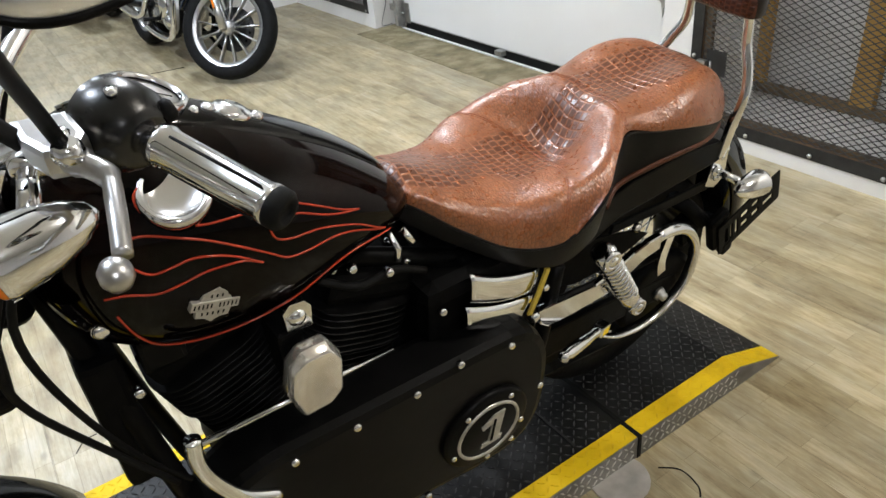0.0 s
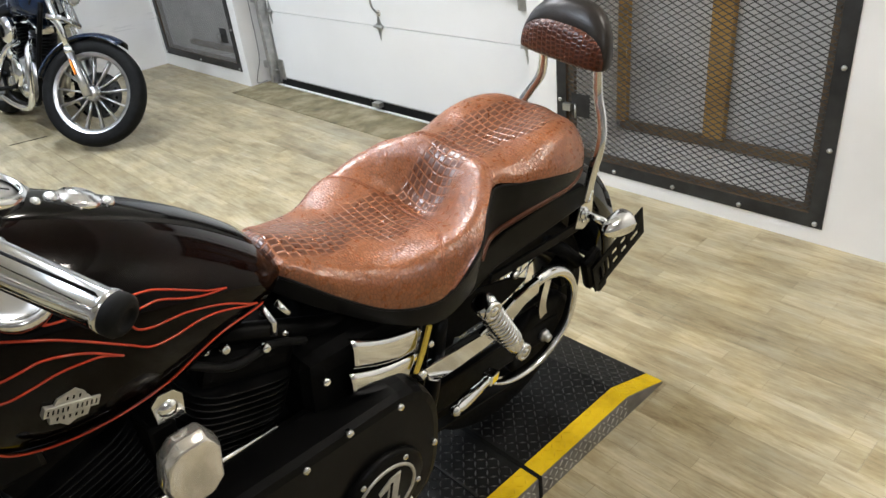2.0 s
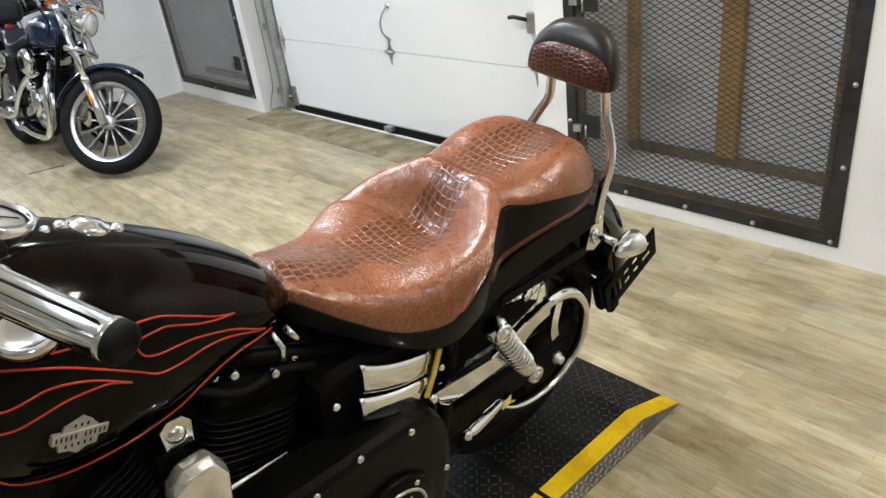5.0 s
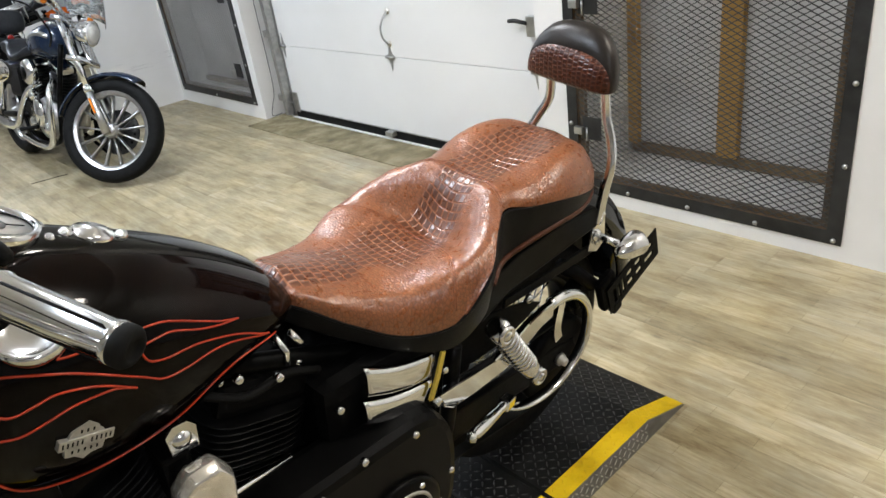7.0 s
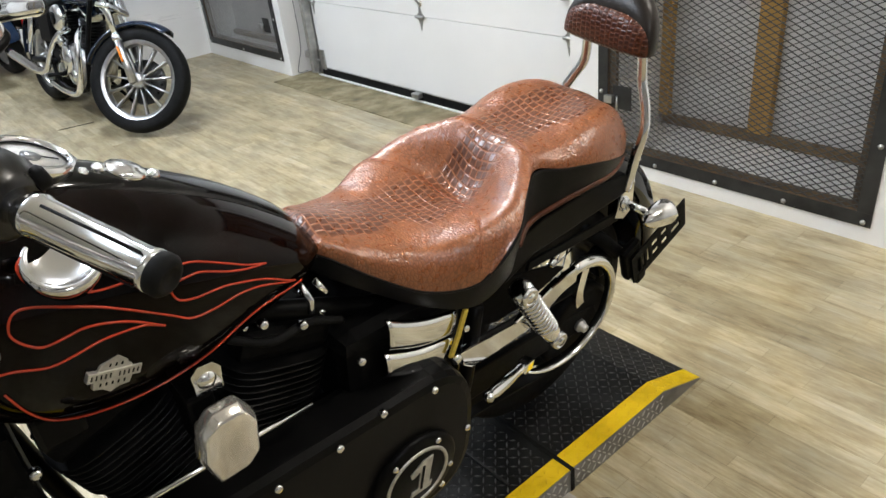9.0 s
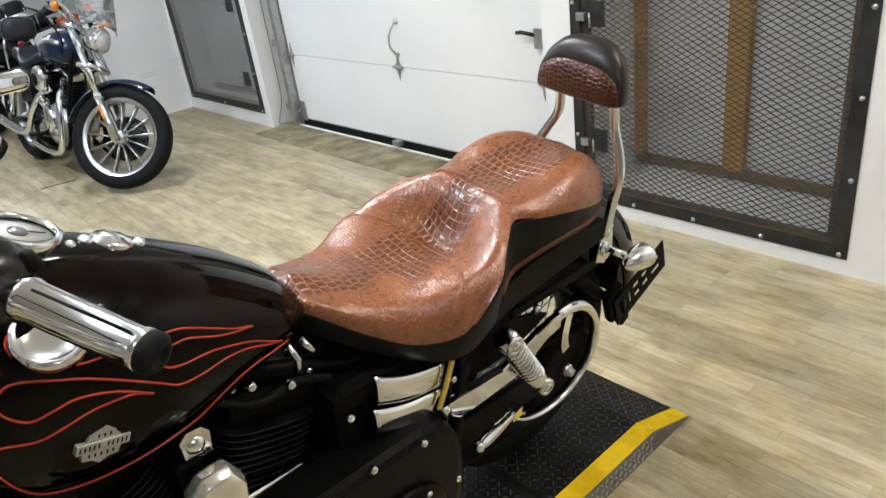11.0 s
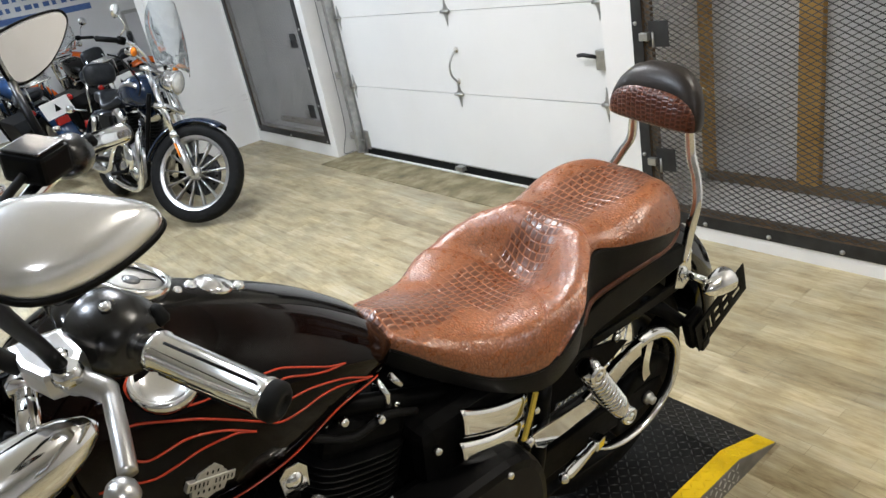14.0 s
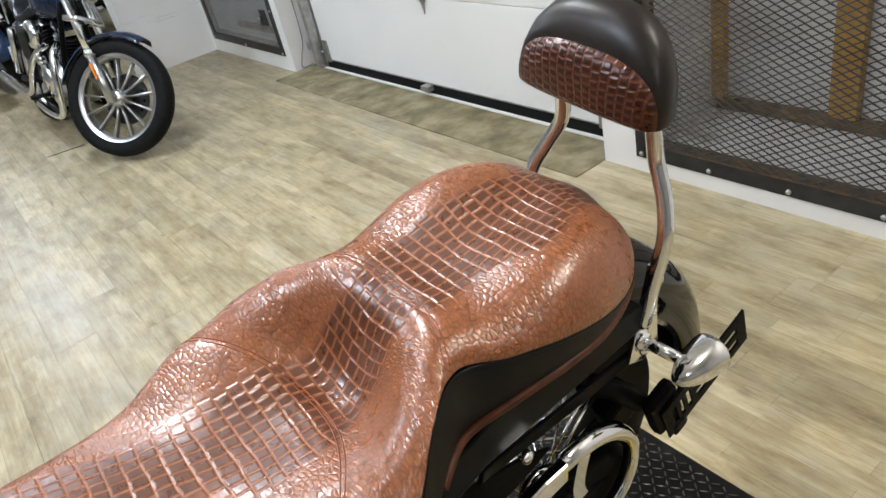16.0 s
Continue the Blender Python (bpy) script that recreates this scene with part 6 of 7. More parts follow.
def parked_bike(m, paint, stripe, steer, label, shield, bags, name="motorcycle"):
    t = empty(name, m, label=label, category="motorcycle", group="parked motorcycles")
    A = Vector((0.03, 0, 0.33))
    ax = Vector((0.5, 0, 0.866))
    S = Matrix.Translation(A) @ Matrix.Rotation(radians(steer), 4, ax) @ Matrix.Translation(-A)

    def P(name, bm, mat, label="", smooth=True, parent=None, turned=False):
        if turned:
            bmesh.ops.transform(bm, matrix=S, verts=bm.verts[:])
        return part(name, bm, mat, parent or t, label, smooth)
    silver = M["cast_alloy"]
    cast_wheel(t, S @ pose(0, 0, 0.335, 90), 0.335, 0.10, 0.252, 13, silver)
    cast_wheel(t, pose(1.52, 0, 0.32, 90), 0.32, 0.15, 0.215, 13, silver)
    # front end
    for s in (-1, 1):
        P("fork_slider", tubed([(-0.01, s * 0.09, 0.31), (0.14, s * 0.09, 0.57)], [0.026, 0.024], 16), silver, "alloy fork slider", turned=True)
        P("fork_tube", tubed([(0.14, s * 0.09, 0.57), (0.40, s * 0.09, 1.02)], 0.0195, 16), M["chrome"], "chrome fork tube", turned=True)
        P("fork_boot", lathed([(0.028, -0.02), (0.03, 0.0), (0.028, 0.02)], aim((0.14, s * 0.09, 0.57), (0.5, 0, 0.866)), 16), M["chrome"], "", turned=True)
        P("reflector", boxed((-0.012, -0.005, -0.05), (0.012, 0.005, 0.05), 0.004, aim((0.085, s * 0.117, 0.47), (0.5, 0, 0.866))), M["amber_lens"], "amber reflector", turned=True)
        P("fork_bracket", boxed((-0.02, -0.004, -0.12), (0.02, 0.004, 0.12), 0.004, aim((0.28, s * 0.115, 0.86), (0.5, 0, 0.866))), M["chrome"], "chrome bracket", turned=True)
        if s < 0:
            P("disc", lathed([(0.075, -0.002), (0.145, -0.002), (0.145, 0.002), (0.075, 0.002)], pose(0, s * 0.062, 0.335, 90), 40), M["steel_dark"], "steel brake disc", turned=True)
            for i in range(12):
                a = 2 * math.pi * i / 12
                P("disc_hole", lathed([(0.009, -0.003), (0.009, 0.003)], pose(0.112 * math.cos(a), s * 0.062, 0.335 + 0.112 * math.sin(a), 90), 8), M["black"], turned=True)
            P("caliper", boxed((0.09, s * 0.045, 0.31), (0.15, s * 0.095, 0.42), 0.012), M["black_satin"], turned=True)
        P("mirror", lathed([(0.002, -0.012), (0.03, -0.010), (0.046, 0.0), (0.044, 0.008), (0.002, 0.009)], aim((0.46, s * 0.36, 1.30), (1, 0, 0.1)), 24), M["chrome"], "chrome mirror", turned=True)
        P("mirror_stem", tubed(smooth_path([(0.47, s * 0.28, 1.17), (0.42, s * 0.31, 1.22), (0.45, s * 0.35, 1.28)], 4), 0.006, 8), M["chrome"], turned=True)
        P("grip", tubed([(0.50, s * 0.26, 1.14), (0.56, s * 0.39, 1.11)], 0.018, 14), M["rubber"], "black rubber grip", turned=True)
        P("switch_housing", lathed([(0.015, -0.03), (0.028, -0.02), (0.028, 0.02), (0.015, 0.03)], aim((0.49, s * 0.24, 1.145), (0.4, s, -0.1)), 16), M["black_satin"], turned=True)
        sg = P("turn_signal", lathed([(0.002, -0.06), (0.022, -0.045), (0.033, 0), (0.033, 0.008)], aim((0.40, s * 0.24, 1.075), (-1, 0, 0)), 24), M["chrome"], "chrome turn signal", turned=True)
        P("signal_lens", lathed([(0.032, 0.006), (0.026, 0.018), (0.002, 0.022)], aim((0.40, s * 0.24, 1.075), (-1, 0, 0)), 24), M["amber_lens"], "", parent=sg, turned=True)
        P("signal_stalk", tubed([(0.38, s * 0.10, 1.03), (0.41, s * 0.22, 1.075)], 0.008, 8), M["chrome"], turned=True)
    P("lower_clamp", boxed((0.20, -0.115, 0.74), (0.30, 0.115, 0.775), 0.01), M["chrome"], turned=True)
    P("upper_clamp", boxed((0.36, -0.115, 0.985), (0.43, 0.115, 1.02), 0.01), M["chrome"], turned=True)
    hl = P("headlight", lathed([(0.02, -0.11), (0.05, -0.10), (0.072, -0.05), (0.080, 0.0), (0.082, 0.015), (0.074, 0.02)], aim((0.22, 0, 0.94), (-1, 0, -0.05)), 32), M["chrome"], "chrome headlight shell", turned=True)
    P("headlight_lens", lathed([(0.075, 0.018), (0.05, 0.030), (0.002, 0.034)], aim((0.22, 0, 0.94), (-1, 0, -0.05)), 32), M["lens_clear"], "clear lens", parent=hl, turned=True)
    P("handlebar", tubed(smooth_path([(0.50, -0.27, 1.14), (0.45, -0.20, 1.14), (0.40, -0.11, 1.09), (0.40, -0.04, 1.05), (0.40, 0.04, 1.05), (0.40, 0.11, 1.09), (0.45, 0.20, 1.14), (0.50, 0.27, 1.14)], 5), 0.0125, 12), M["chrome"], "chrome handlebar", turned=True)
    bm = bmesh.new()
    rings = []
    for i in range(25):
        a = radians(8 + 108 * i / 24)
        rings.append([((0.380 - 0.035 * abs(u) ** 2.5 - k) * math.cos(a), 0.065 * u, 0.335 + (0.380 - 0.035 * abs(u) ** 2.5 - k) * math.sin(a)) for u, k in ((-1, 0), (-0.6, 0), (0, 0), (0.6, 0), (1, 0), (1, 0.005), (0.6, 0.005), (0, 0.005), (-0.6, 0.005), (-1, 0.005))])
    ring_loft(bm, rings)
    P("front_fender", bm, paint, "glossy dark front fender", turned=True)
    if shield:
        bm = bmesh.new()
        rows = []
        for i in range(13):
            v = i / 12
            row = []
            for j in range(11):
                u = -1 + j / 5
                hw = 0.20 + 0.045 * math.sin(math.pi * v) - 0.06 * v ** 4
                row.append(bm.verts.new((0.16 + 0.14 * v + 0.09 * u * u, u * hw, 1.02 + 0.47 * v - 0.05 * u * u * v)))
            rows.append(row)
        for i in range(12):
            for j in range(10):
                bm.faces.new((rows[i][j], rows[i][j + 1], rows[i + 1][j + 1], rows[i + 1][j])).smooth = True
        bmesh.ops.solidify(bm, geom=bm.faces[:], thickness=0.004)
        P("windshield", bm, M["clear_plastic"], "clear plastic windshield", turned=True)
    # tank
    bm = bmesh.new()
    rings = []
    keys = [(0.50, 0.90, 0.80, 0.04), (0.54, 0.955, 0.77, 0.085), (0.62, 0.985, 0.755, 0.118), (0.74, 0.965, 0.75, 0.120), (0.86, 0.915, 0.75, 0.098), (0.94, 0.86, 0.76, 0.06)]
    for i in range(25):
        x = 0.50 + 0.44 * i / 24
        top, bot, w = spline(keys, x)
        zc = (top + bot) / 2
        rings.append([(x, w * math.copysign(abs(math.cos(a)) ** 0.75, math.cos(a)), zc + (top - bot) / 2 * math.copysign(abs(math.sin(a)) ** 0.85, math.sin(a))) for a in [2 * math.pi * q / 28 for q in range(28)]])
    ring_loft(bm, rings)
    tk = P("fuel_tank", bm, paint, "glossy fuel tank")
    if stripe:
        for s in (-1, 1):
            bm = bmesh.new()
            rings = []
            for i in range(20):
                x = 0.535 + 0.37 * i / 19
                top, bot, w = spline(keys, x)
                zc, hz = (top + bot) / 2, (top - bot) / 2
                row = []
                for a0 in (20, 30, 40):
                    a = radians(a0)
                    row.append((x, s * (w * math.cos(a) ** 0.75 + 0.002), zc + hz * math.sin(a) ** 0.85 + 0.001))
                row += [(x, s * (abs(p[1]) - 0.004), p[2] - 0.003) for p in row[::-1]]
                rings.append(row)
            ring_loft(bm, rings)
            bmesh.ops.recalc_face_normals(bm, faces=bm.faces[:])
            P("tank_stripe", bm, silver, "silver stripe", parent=tk)
    P("fuel_cap", lathed([(0.03, -0.01), (0.03, 0.008), (0.02, 0.014), (0.002, 0.015)], aim((0.64, 0, 0.985), (0, 0, 1)), 20), M["chrome"], "", parent=tk)
    # seat
    bm = bmesh.new()
    rings = []
    keys2 = [(0.92, 0.83, 0.05, 0.78), (0.96, 0.84, 0.085, 0.76), (1.04, 0.80, 0.12, 0.73), (1.14, 0.785, 0.135, 0.72), (1.23, 0.82, 0.12, 0.73), (1.28, 0.865, 0.10, 0.75), (1.40, 0.865, 0.095, 0.77), (1.47, 0.84, 0.05, 0.79)]
    for i in range(31):
        x = 0.92 + 0.55 * i / 30
        top, w, bot = spline(keys2, x)
        rings.append([(x, w * math.copysign(abs(math.cos(a)) ** 0.6, math.cos(a)), (top + bot) / 2 + (top - bot) / 2 * math.copysign(abs(math.sin(a)) ** 0.6, math.sin(a))) for a in [2 * math.pi * q / 22 for q in range(22)]])
    ring_loft(bm, rings)
    P("seat", bm, M["vinyl_blue_sheen"], "black vinyl seat")
    bm = bmesh.new()
    ring_loft(bm, [[(1.45 + dx, 0.12 * k * math.copysign(abs(math.cos(a)) ** 0.6, math.cos(a)), 0.985 + 0.085 * k * math.copysign(abs(math.sin(a)) ** 0.6, math.sin(a))) for a in [2 * math.pi * q / 24 for q in range(24)]] for dx, k in ((-0.03, 0.3), (-0.03, 0.85), (-0.01, 1.0), (0.02, 1.0), (0.035, 0.8), (0.038, 0.3))])
    P("backrest", bm, M["vinyl_blue_sheen"], "black padded backrest")
    for s in (-1, 1):
        P("sissy_bar", tubed([(1.46, s * 0.115, 0.70), (1.49, s * 0.11, 0.86), (1.48, s * 0.09, 0.98)], 0.008, 10), M["chrome"], "chrome sissy bar")
        P("shock_absorber", tubed([(1.30, s * 0.15, 0.68), (1.47, s * 0.15, 0.38)], 0.026, 14), M["chrome"], "chrome shock absorber")
        P("swing_arm", tubed([(1.05, s * 0.12, 0.36), (1.54, s * 0.12, 0.32)], 0.022, 10), M["black_satin"])
        P("frame_rail", tubed(smooth_path([(0.42, s * 0.04, 0.86), (0.48, s * 0.10, 0.50), (0.56, s * 0.12, 0.22), (1.05, s * 0.12, 0.20), (1.18, s * 0.11, 0.45), (1.35, s * 0.10, 0.68)], 4), 0.016, 10), M["black_satin"], "black frame tube")
        sg = P("rear_signal", lathed([(0.002, -0.06), (0.022, -0.045), (0.032, 0), (0.032, 0.008)], aim((1.78, s * 0.18, 0.72), (1, 0, 0)), 20), M["chrome"], "chrome rear signal")
        P("rear_signal_lens", lathed([(0.031, 0.006), (0.025, 0.018), (0.002, 0.022)], aim((1.78, s * 0.18, 0.72), (1, 0, 0)), 20), M["red_lens"], "", parent=sg)
        P("rear_signal_stalk", tubed([(1.70, s * 0.08, 0.70), (1.75, s * 0.17, 0.72)], 0.007, 8), M["chrome"])
        if bags:
            bm = bmesh.new()
            extrude_outline(bm, [(1.28, 0.40), (1.25, 0.62), (1.30, 0.70), (1.75, 0.68), (1.84, 0.60), (1.80, 0.42), (1.70, 0.36), (1.36, 0.36)], 1, s * 0.17, s * 0.36, 0.035)
            bg = P("saddlebag", bm, bags, "hard saddlebag", False)
            bm = bmesh.new()
            extrude_outline(bm, [(1.245, 0.635), (1.29, 0.715), (1.76, 0.695), (1.85, 0.61)], 1, s * 0.165, s * 0.365, 0.01)
            P("bag_lid", bm, bags, "", False, parent=bg)
    bm = bmesh.new()
    rings = []
    for i in range(29):
        a = radians(150 - 150 * i / 28)
        rings.append([(1.52 + (0.385 - 0.05 * abs(u) ** 3 - k) * math.cos(a), 0.09 * u, 0.33 + (0.385 - 0.05 * abs(u) ** 3 - k) * math.sin(a)) for u, k in ((-1, 0), (-0.6, 0), (0, 0), (0.6, 0), (1, 0), (1, 0.006), (0.6, 0.006), (0, 0.006), (-0.6, 0.006), (-1, 0.006))])
    ring_loft(bm, rings)
    P("rear_fender", bm, paint, "glossy rear fender")
    P("tail_light", boxed((1.84, -0.06, 0.54), (1.90, 0.06, 0.61), 0.014), M["red_lens"], "red tail light", False)
    if bags:
        mp = pose(1.915, 0, 0.70, 0, -14)
        pl = P("number_plate", boxed((-0.003, -0.13, -0.075), (0.003, 0.13, 0.075), 0.002, mp), M["wall"], "white number plate with a dark mark", False)
        P("plate_mark", outlined([(-0.03, -0.03), (0.03, -0.03), (0.0, 0.04)], 0, 0.003, 0.005), M["black"], "", False, parent=pl)
        pl.children[0].matrix_basis = mp
        for s in (-1, 1):
            P("rack_side", tubed(smooth_path([(1.45, s * 0.10, 0.80), (1.56, s * 0.11, 0.94), (1.85, s * 0.10, 0.95), (1.90, s * 0.05, 0.95), (1.91, 0, 0.95)], 5), 0.009, 10), M["chrome"], "chrome luggage rack")
            P("rack_stay", tubed([(1.60, s * 0.10, 0.68), (1.70, s * 0.10, 0.95)], 0.008, 8), M["chrome"])
        for k in range(4):
            P("rack_rung", tubed([(1.60 + 0.075 * k, -0.105, 0.955), (1.60 + 0.075 * k, 0.105, 0.955)], 0.006, 8), M["chrome"])
    else:
        pl = P("number_plate", boxed((1.875, -0.09, 0.40), (1.88, 0.09, 0.51), 0.002), M["wall"], "white number plate with plain bars", False)
        P("plate_bar", boxed((1.8805, -0.05, 0.44), (1.8825, 0.05, 0.47)), M["black"], "", False, parent=pl)
    # engine
    for c, lean in ((0.66, -20), (0.84, 22)):
        mm = pose(c, 0, 0.46, 0, lean)
        cy = new("cylinder")
        cy.parent = t
        part("barrel", lathed([(0.055, 0), (0.055, 0.26)], mm, 20), M["black"], cy, "", True)
        for i in range(9):
            part("cooling_fin", lathed([(0.05, 0.03 + 0.022 * i), (0.085, 0.03 + 0.022 * i), (0.085, 0.036 + 0.022 * i), (0.05, 0.036 + 0.022 * i)], mm, 20), M["fin"], cy)
        part("rocker_box", boxed((-0.075, -0.07, 0.235), (0.075, 0.07, 0.29), 0.015, mm), M["chrome"], cy, "chrome rocker box")
    P("crankcase", lathed([(0.06, -0.14), (0.13, -0.13), (0.15, -0.08), (0.15, 0.08), (0.13, 0.13), (0.06, 0.14)], aim((0.74, 0, 0.36), (0, 1, 0)), 32), M["cast_alloy"], "alloy crankcase")
    P("gearbox", boxed((0.85, -0.12, 0.24), (1.12, 0.12, 0.46), 0.03), M["black_satin"], "black gearbox", False)
    for x, z, r in ((0.64, 0.30, 0.042), (0.88, 0.32, 0.050), (0.80, 0.52, 0.034)):
        P("engine_cover", lathed([(r, -0.03), (r * 1.08, 0.0), (r, 0.014), (r * 0.6, 0.022), (0.002, 0.024)], aim((x, 0.150, z), (0, 1, 0)), 24), M["chrome"], "chrome engine cover")
    ac = P("air_cleaner", lathed([(0.06, -0.03), (0.085, -0.025), (0.088, 0.01), (0.075, 0.028), (0.05, 0.034), (0.002, 0.036)], aim((0.74, 0.16, 0.68), (0, 1, 0)), 32), M["chrome"], "round chrome air cleaner")
    P("air_cleaner_badge", lathed([(0.042, 0.033), (0.042, 0.038), (0.002, 0.039)], aim((0.74, 0.16, 0.68), (0, 1, 0)), 24), M["black"], "", parent=ac)
    P("cam_cover", lathed([(0.09, -0.02), (0.10, 0.0), (0.09, 0.02), (0.002, 0.026)], aim((0.76, 0.145, 0.40), (0, 1, 0)), 28), M["chrome"], "chrome cam cover")
    P("exhaust_pipe", tubed(smooth_path([(0.57, 0.08, 0.62), (0.51, 0.14, 0.57), (0.48, 0.17, 0.44), (0.50, 0.18, 0.27), (0.58, 0.185, 0.195), (0.80, 0.19, 0.19), (1.02, 0.19, 0.22)], 5), 0.021, 14), M["chrome"], "chrome front exhaust pipe")
    P("exhaust_pipe", tubed(smooth_path([(0.80, 0.08, 0.60), (0.83, 0.15, 0.56), (0.93, 0.185, 0.45), (1.06, 0.195, 0.31), (1.20, 0.20, 0.28), (1.40, 0.205, 0.30), (1.78, 0.21, 0.35)], 5), [0.021] * 19 + [0.030] * 3 + [0.034] * 9, 14), M["chrome"], "chrome rear exhaust pipe")
    for s in (-1, 1):
        P("foot_peg", tubed([(0.82, s * 0.15, 0.30), (0.82, s * 0.27, 0.30)], 0.014, 10), M["rubber"])
    P("side_panel", boxed((1.0, -0.14, 0.48), (1.26, 0.14, 0.70), 0.03), M["black_satin"], "black side panel", False)
    P("side_stand", tubed([(0.75, -0.12, 0.22), (0.72, -0.25, 0.052)], 0.012, 8), M["black"])
    P("cable", tubed(smooth_path([(0.48, 0.24, 1.14), (0.36, 0.20, 1.10), (0.34, 0.12, 0.95), (0.50, 0.08, 0.85)], 5), 0.006, 6), M["rubber"])
    return t


parked_bike(pose(2.01, 5.39, 0.006, 9, 0, 95), M["blue_paint"], True, 40, "dark blue cruiser with silver stripe parked beside the white wall", True, None)
parked_bike(pose(1.74, 9.87, 0.006, 9, 0, -84), M["blue_light"], False, 10, "dark blue touring motorcycle with luggage rack and black saddlebags", False, M["black_satin"])
parked_bike(pose(2.55, 10.5, 0.006, 9, 0, -85), M["black_gloss"], False, -10, "black touring motorcycle with saddlebags beside the wall end", True, M["black_satin"])
parked_bike(pose(2.15, 11.5, 0.006, 9, 0, -20), M["orange_paint"], False, 0, "orange motorcycle parked sideways at the far wall", False, None)
parked_bike(pose(0.80, 9.3, 0.006, 9, 0, 96), M["black_gloss"], False, 10, "black cruiser motorcycle parked in the next row", False, None)

# ---------------------------------------------------------------- ramp
RY0, RY1 = 1.46, 2.20
JX = 1.650


def ramp_thing():
    t = empty("ramp", label="low black diamond plate ramp with yellow edge strips", category="ramp")
    sw = 0.058
    prof_b = [(JX + 0.004, 0.0), (JX + 0.004, RZ - 0.003), (2.04, RZ - 0.003), (2.226, 0.006), (2.226, 0.0)]
    prof_a = [(-0.95, 0.0), (-0.95, RZ - 0.003), (JX - 0.006, RZ - 0.003), (JX - 0.006, 0.0)]
    for prof in (prof_a, prof_b):
        part("deck", outlined(prof, 1, RY0 + sw, RY1 - sw), M["plate_black"], t, "black diamond plate deck")
        for a, b in ((RY0 + 0.003, RY0 + sw), (RY1 - sw, RY1 - 0.003)):
            part("edge_strip", outlined(prof, 1, a, b), M["yellow"], t, "yellow painted edge strip")
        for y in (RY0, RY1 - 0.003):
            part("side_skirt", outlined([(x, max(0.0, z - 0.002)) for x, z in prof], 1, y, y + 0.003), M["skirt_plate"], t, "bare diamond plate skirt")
    part("joint_strip", boxed((JX - 0.007, RY0 - 0.002, 0.0), (JX + 0.005, RY1 + 0.002, RZ - 0.001)), M["rubber"], t, "black joint strip")
    part("deck_seam", boxed((1.50, RY0 + sw + 0.02, RZ - 0.004), (1.506, 1.98, RZ + 0.003)), M["steel_dark"], t)
    bm = bmesh.new()
    bmesh.ops.create_circle(bm, cap_ends=True, radius=0.075, segments=24)
    bmesh.ops.transform(bm, matrix=pose(1.56, RY0 - 0.02, 0.004), verts=bm.verts[:])
    bmesh.ops.solidify(bm, geom=bm.faces[:], thickness=0.004)
    part("foot_plate", bm, M["alloy_plate"], t, "bare plate foot tab")

    # raised lozenges, in two crossed directions
    def lozenges(name, mat, x0, x1, y0, y1, place, label, step=0.021):
        verts, faces = [], []
        nx, ny = int((x1 - x0) / step), max(1, int((y1 - y0) / step))
        for i in range(nx):
            for j in range(ny):
                cx, cy = x0 + (i + 0.5) * step, y0 + (j + 0.5) * (y1 - y0) / ny
                a = radians(45 if (i + j) % 2 else -45)
                ca, sa = math.cos(a), math.sin(a)
                s = len(verts)
                for (u, v, h) in ((-0.0105, 0, 0), (0, -0.0028, 0), (0.0105, 0, 0), (0, 0.0028, 0), (-0.0062, 0, 0.0021), (0.0062, 0, 0.0021)):
                    verts.append(place(cx + u * ca - v * sa, cy + u * sa + v * ca, h))
                faces += [(s, s + 1, s + 4), (s + 1, s + 5, s + 4), (s + 1, s + 2, s + 5), (s + 2, s + 3, s + 5), (s + 3, s + 4, s + 5), (s + 3, s, s + 4)]
        me = bpy.data.meshes.new(name)
        me.from_pydata([tuple(v) for v in verts], [], faces)
        me.materials.append(mat)
        ob = new(name, me)
        ob.parent = t
        return tagged(ob, label, kind="stuff")

    sl = math.atan2(RZ - 0.009, 0.186)

    def on_top(x, y, h):
        if x <= 2.04:
            return (x, y, RZ - 0.003 + h)
        return (x + h * math.sin(sl), y, RZ - 0.003 - (x - 2.04) * math.tan(sl) + h * math.cos(sl))
    lozenges("deck_tread", M["tread_black"], 0.2, JX - 0.012, RY0 + sw, RY1 - sw, on_top, "raised paler tread pattern")
    lozenges("deck_tread", M["tread_black"], JX + 0.01, 2.22, RY0 + sw, RY1 - sw, on_top, "raised paler tread pattern")
    for a, b in ((RY0 + 0.006, RY0 + sw), (RY1 - sw, RY1 - 0.006)):
        lozenges("strip_tread", M["yellow"], 0.2, JX - 0.012, a, b, on_top, "raised yellow tread")
        lozenges("strip_tread", M["yellow"], JX + 0.01, 2.22, a, b, on_top, "raised yellow tread")

    def on_side(x, z, h):
        return (x, RY0 - h, z)
    lozenges("skirt_tread", M["alloy_plate"], 0.5, JX - 0.012, 0.004, RZ - 0.008, on_side, "raised bare metal tread")
    lozenges("skirt_tread", M["alloy_plate"], JX + 0.01, 2.04, 0.004, RZ - 0.008, on_side, "raised bare metal tread")
    return t


ramp_thing()


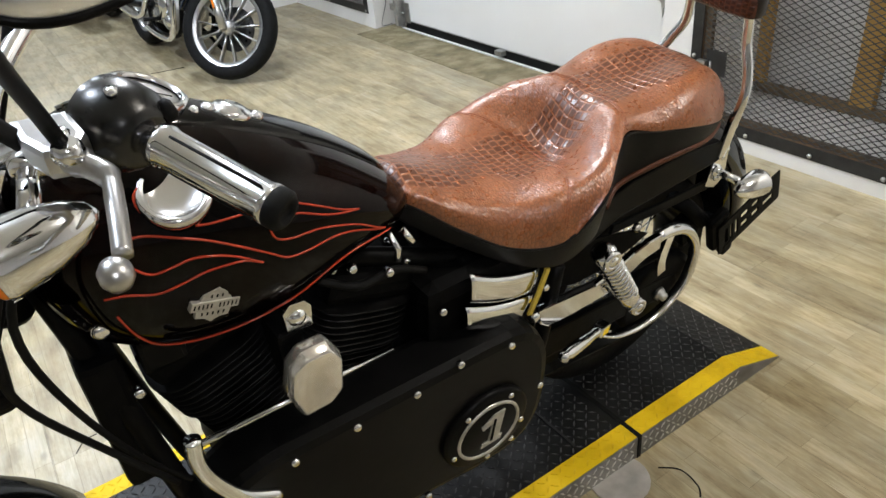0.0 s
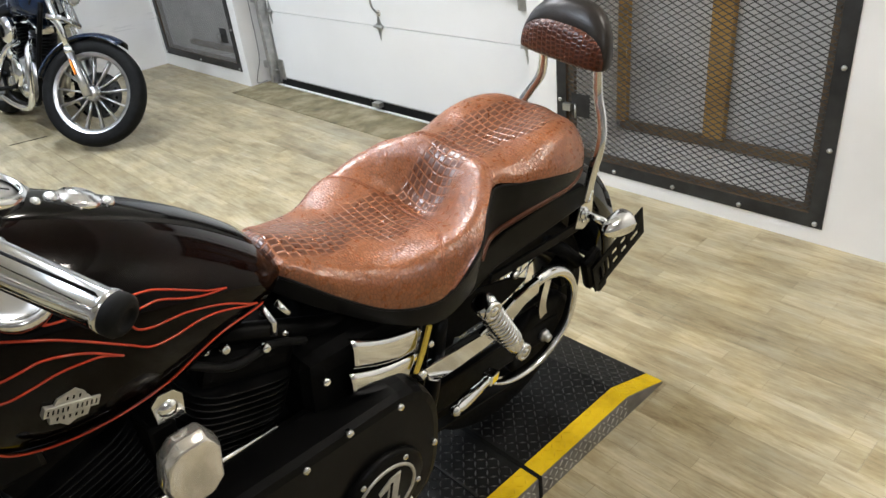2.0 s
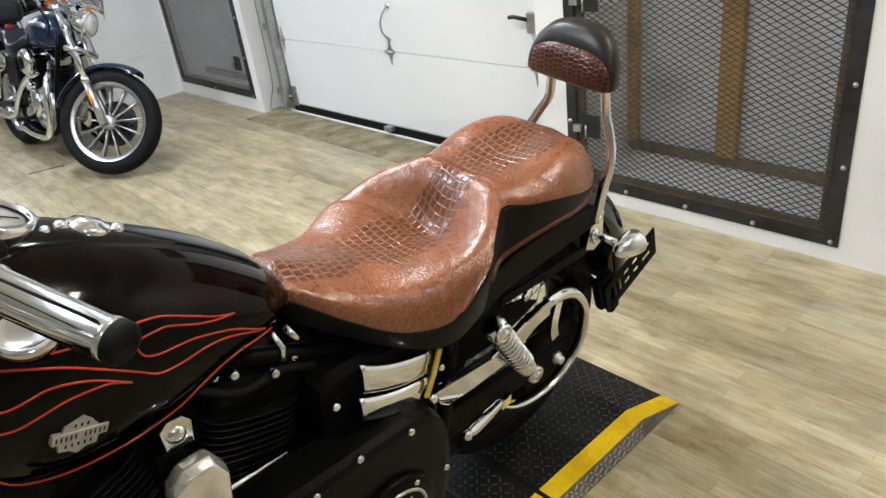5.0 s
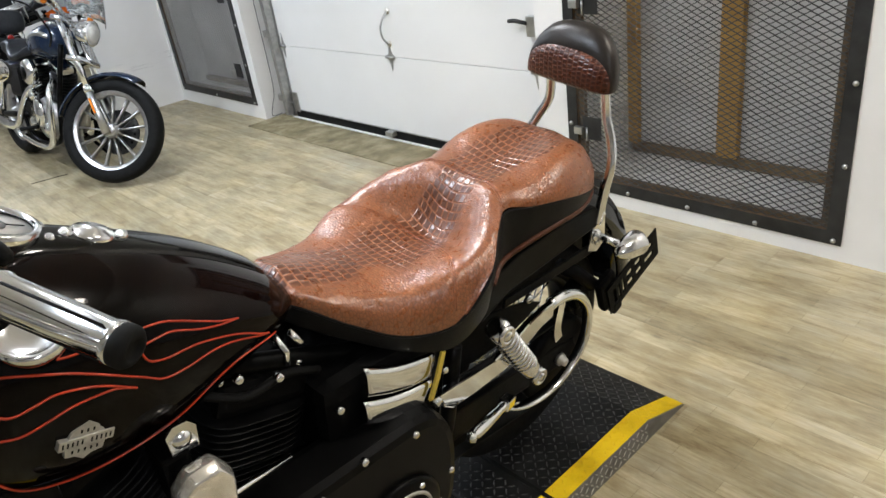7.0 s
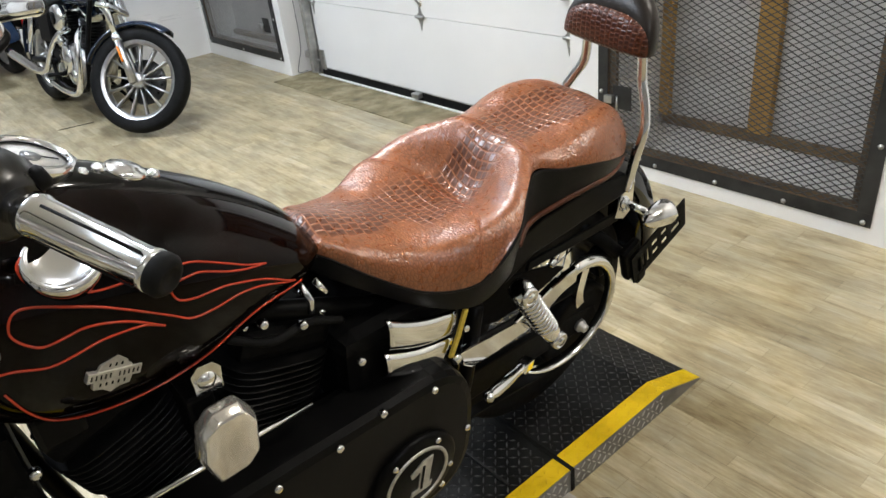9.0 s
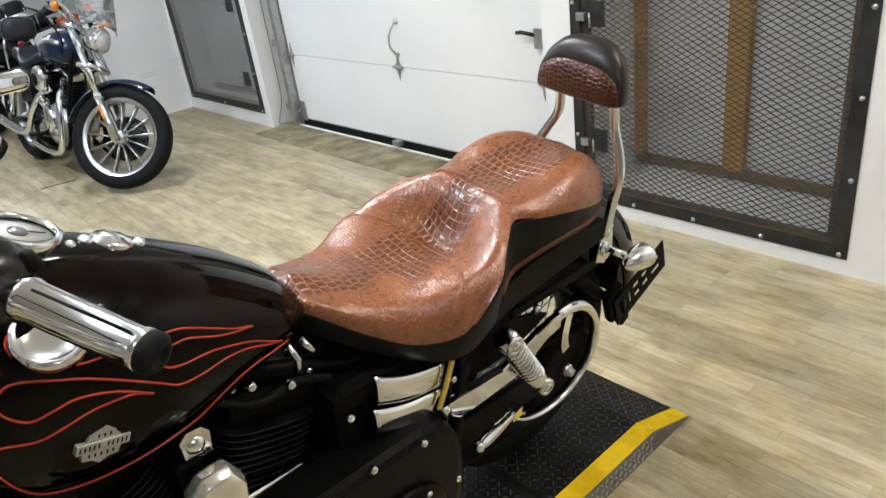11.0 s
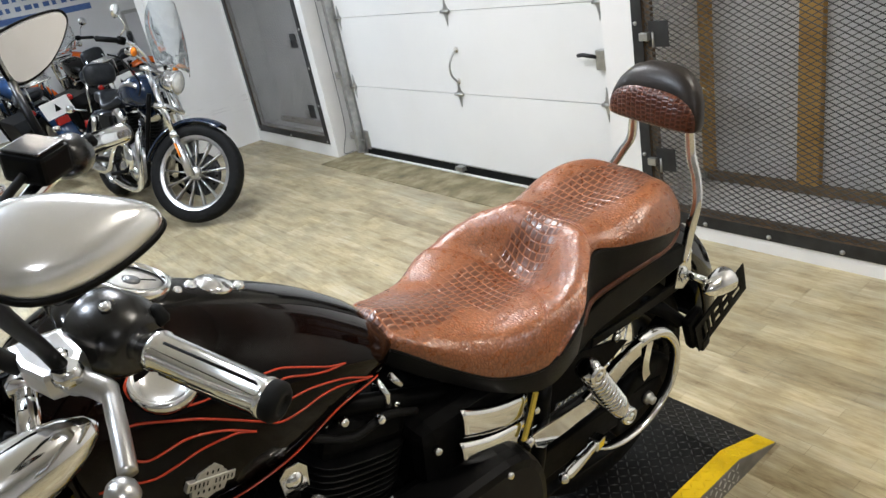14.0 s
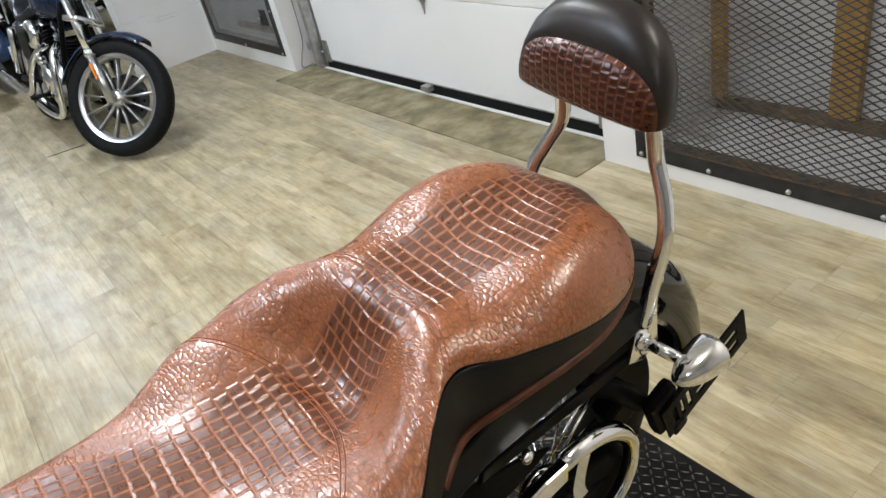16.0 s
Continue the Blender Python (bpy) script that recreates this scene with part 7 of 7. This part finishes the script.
# ---------------------------------------------------------------- marks on the floor
for pts, w in (([(1.66, 1.405), (1.696, 1.366), (1.69, 1.31), (1.668, 1.285)], 0.0022), ([(0.464, 2.446), (0.494, 2.484), (0.530, 2.488)], 0.0018), ([(1.625, 6.047), (1.74, 6.02), (1.854, 5.993)], 0.004)):
    sc = finish("scratch", tubed(smooth_path([(x, y, 0.0) for x, y in pts], 6), w, 6), M["rubber"], floor, "dark scratch in the vinyl")

# ---------------------------------------------------------------- floor planks
def plank_mesh(name, w, l):
    bm = bmesh.new()
    b = 0.0006
    v = [bm.verts.new(p) for p in ((0, 0, -0.0012), (w, 0, -0.0012), (w, l, -0.0012), (0, l, -0.0012), (b, b, 0), (w - b, b, 0), (w - b, l - b, 0), (b, l - b, 0))]
    for f in ((4, 5, 6, 7), (0, 1, 5, 4), (1, 2, 6, 5), (2, 3, 7, 6), (3, 0, 4, 7)):
        bm.faces.new([v[i] for i in f])
    me = bpy.data.meshes.new(name)
    bm.to_mesh(me)
    bm.free()
    me.materials.append(M["floor"])
    return me


PW, PL = 0.152, 1.22
plank_data = plank_mesh("plank", PW, PL)
rest_v, rest_f = [], []
count = 0
rng = random.Random(5)
for i in range(57):
    x = WX - (i + 1) * PW if i < 48 else WX + (i - 48) * PW
    off = rng.random() * PL
    for j in range(14):
        y = -4 + off - PL + j * PL
        if y + PL > FY or y < -4:
            continue
        if x > WX - PW * 0.5 and y < 7.4:
            continue
        near = x > 0.35 and x < WX and -0.6 < y < 8.2 and count < 300
        if near:
            ob = new("plank", plank_data)
            ob.location = (x, y, 0)
            ob.parent = floor
            count += 1
        else:
            s = len(rest_v)
            w, l = PW - 0.0006, PL - 0.0006
            rest_v += [(x, y, -0.0005), (x + w, y, -0.0005), (x + w, y + l, -0.0005), (x, y + l, -0.0005)]
            rest_f.append((s, s + 1, s + 2, s + 3))
me = bpy.data.meshes.new("far_planks")
me.from_pydata(rest_v, [], rest_f)
me.materials.append(M["floor_far"])
ob = new("far_planks", me)
ob.parent = floor
tagged(ob, "pale vinyl planks farther off", kind="stuff")
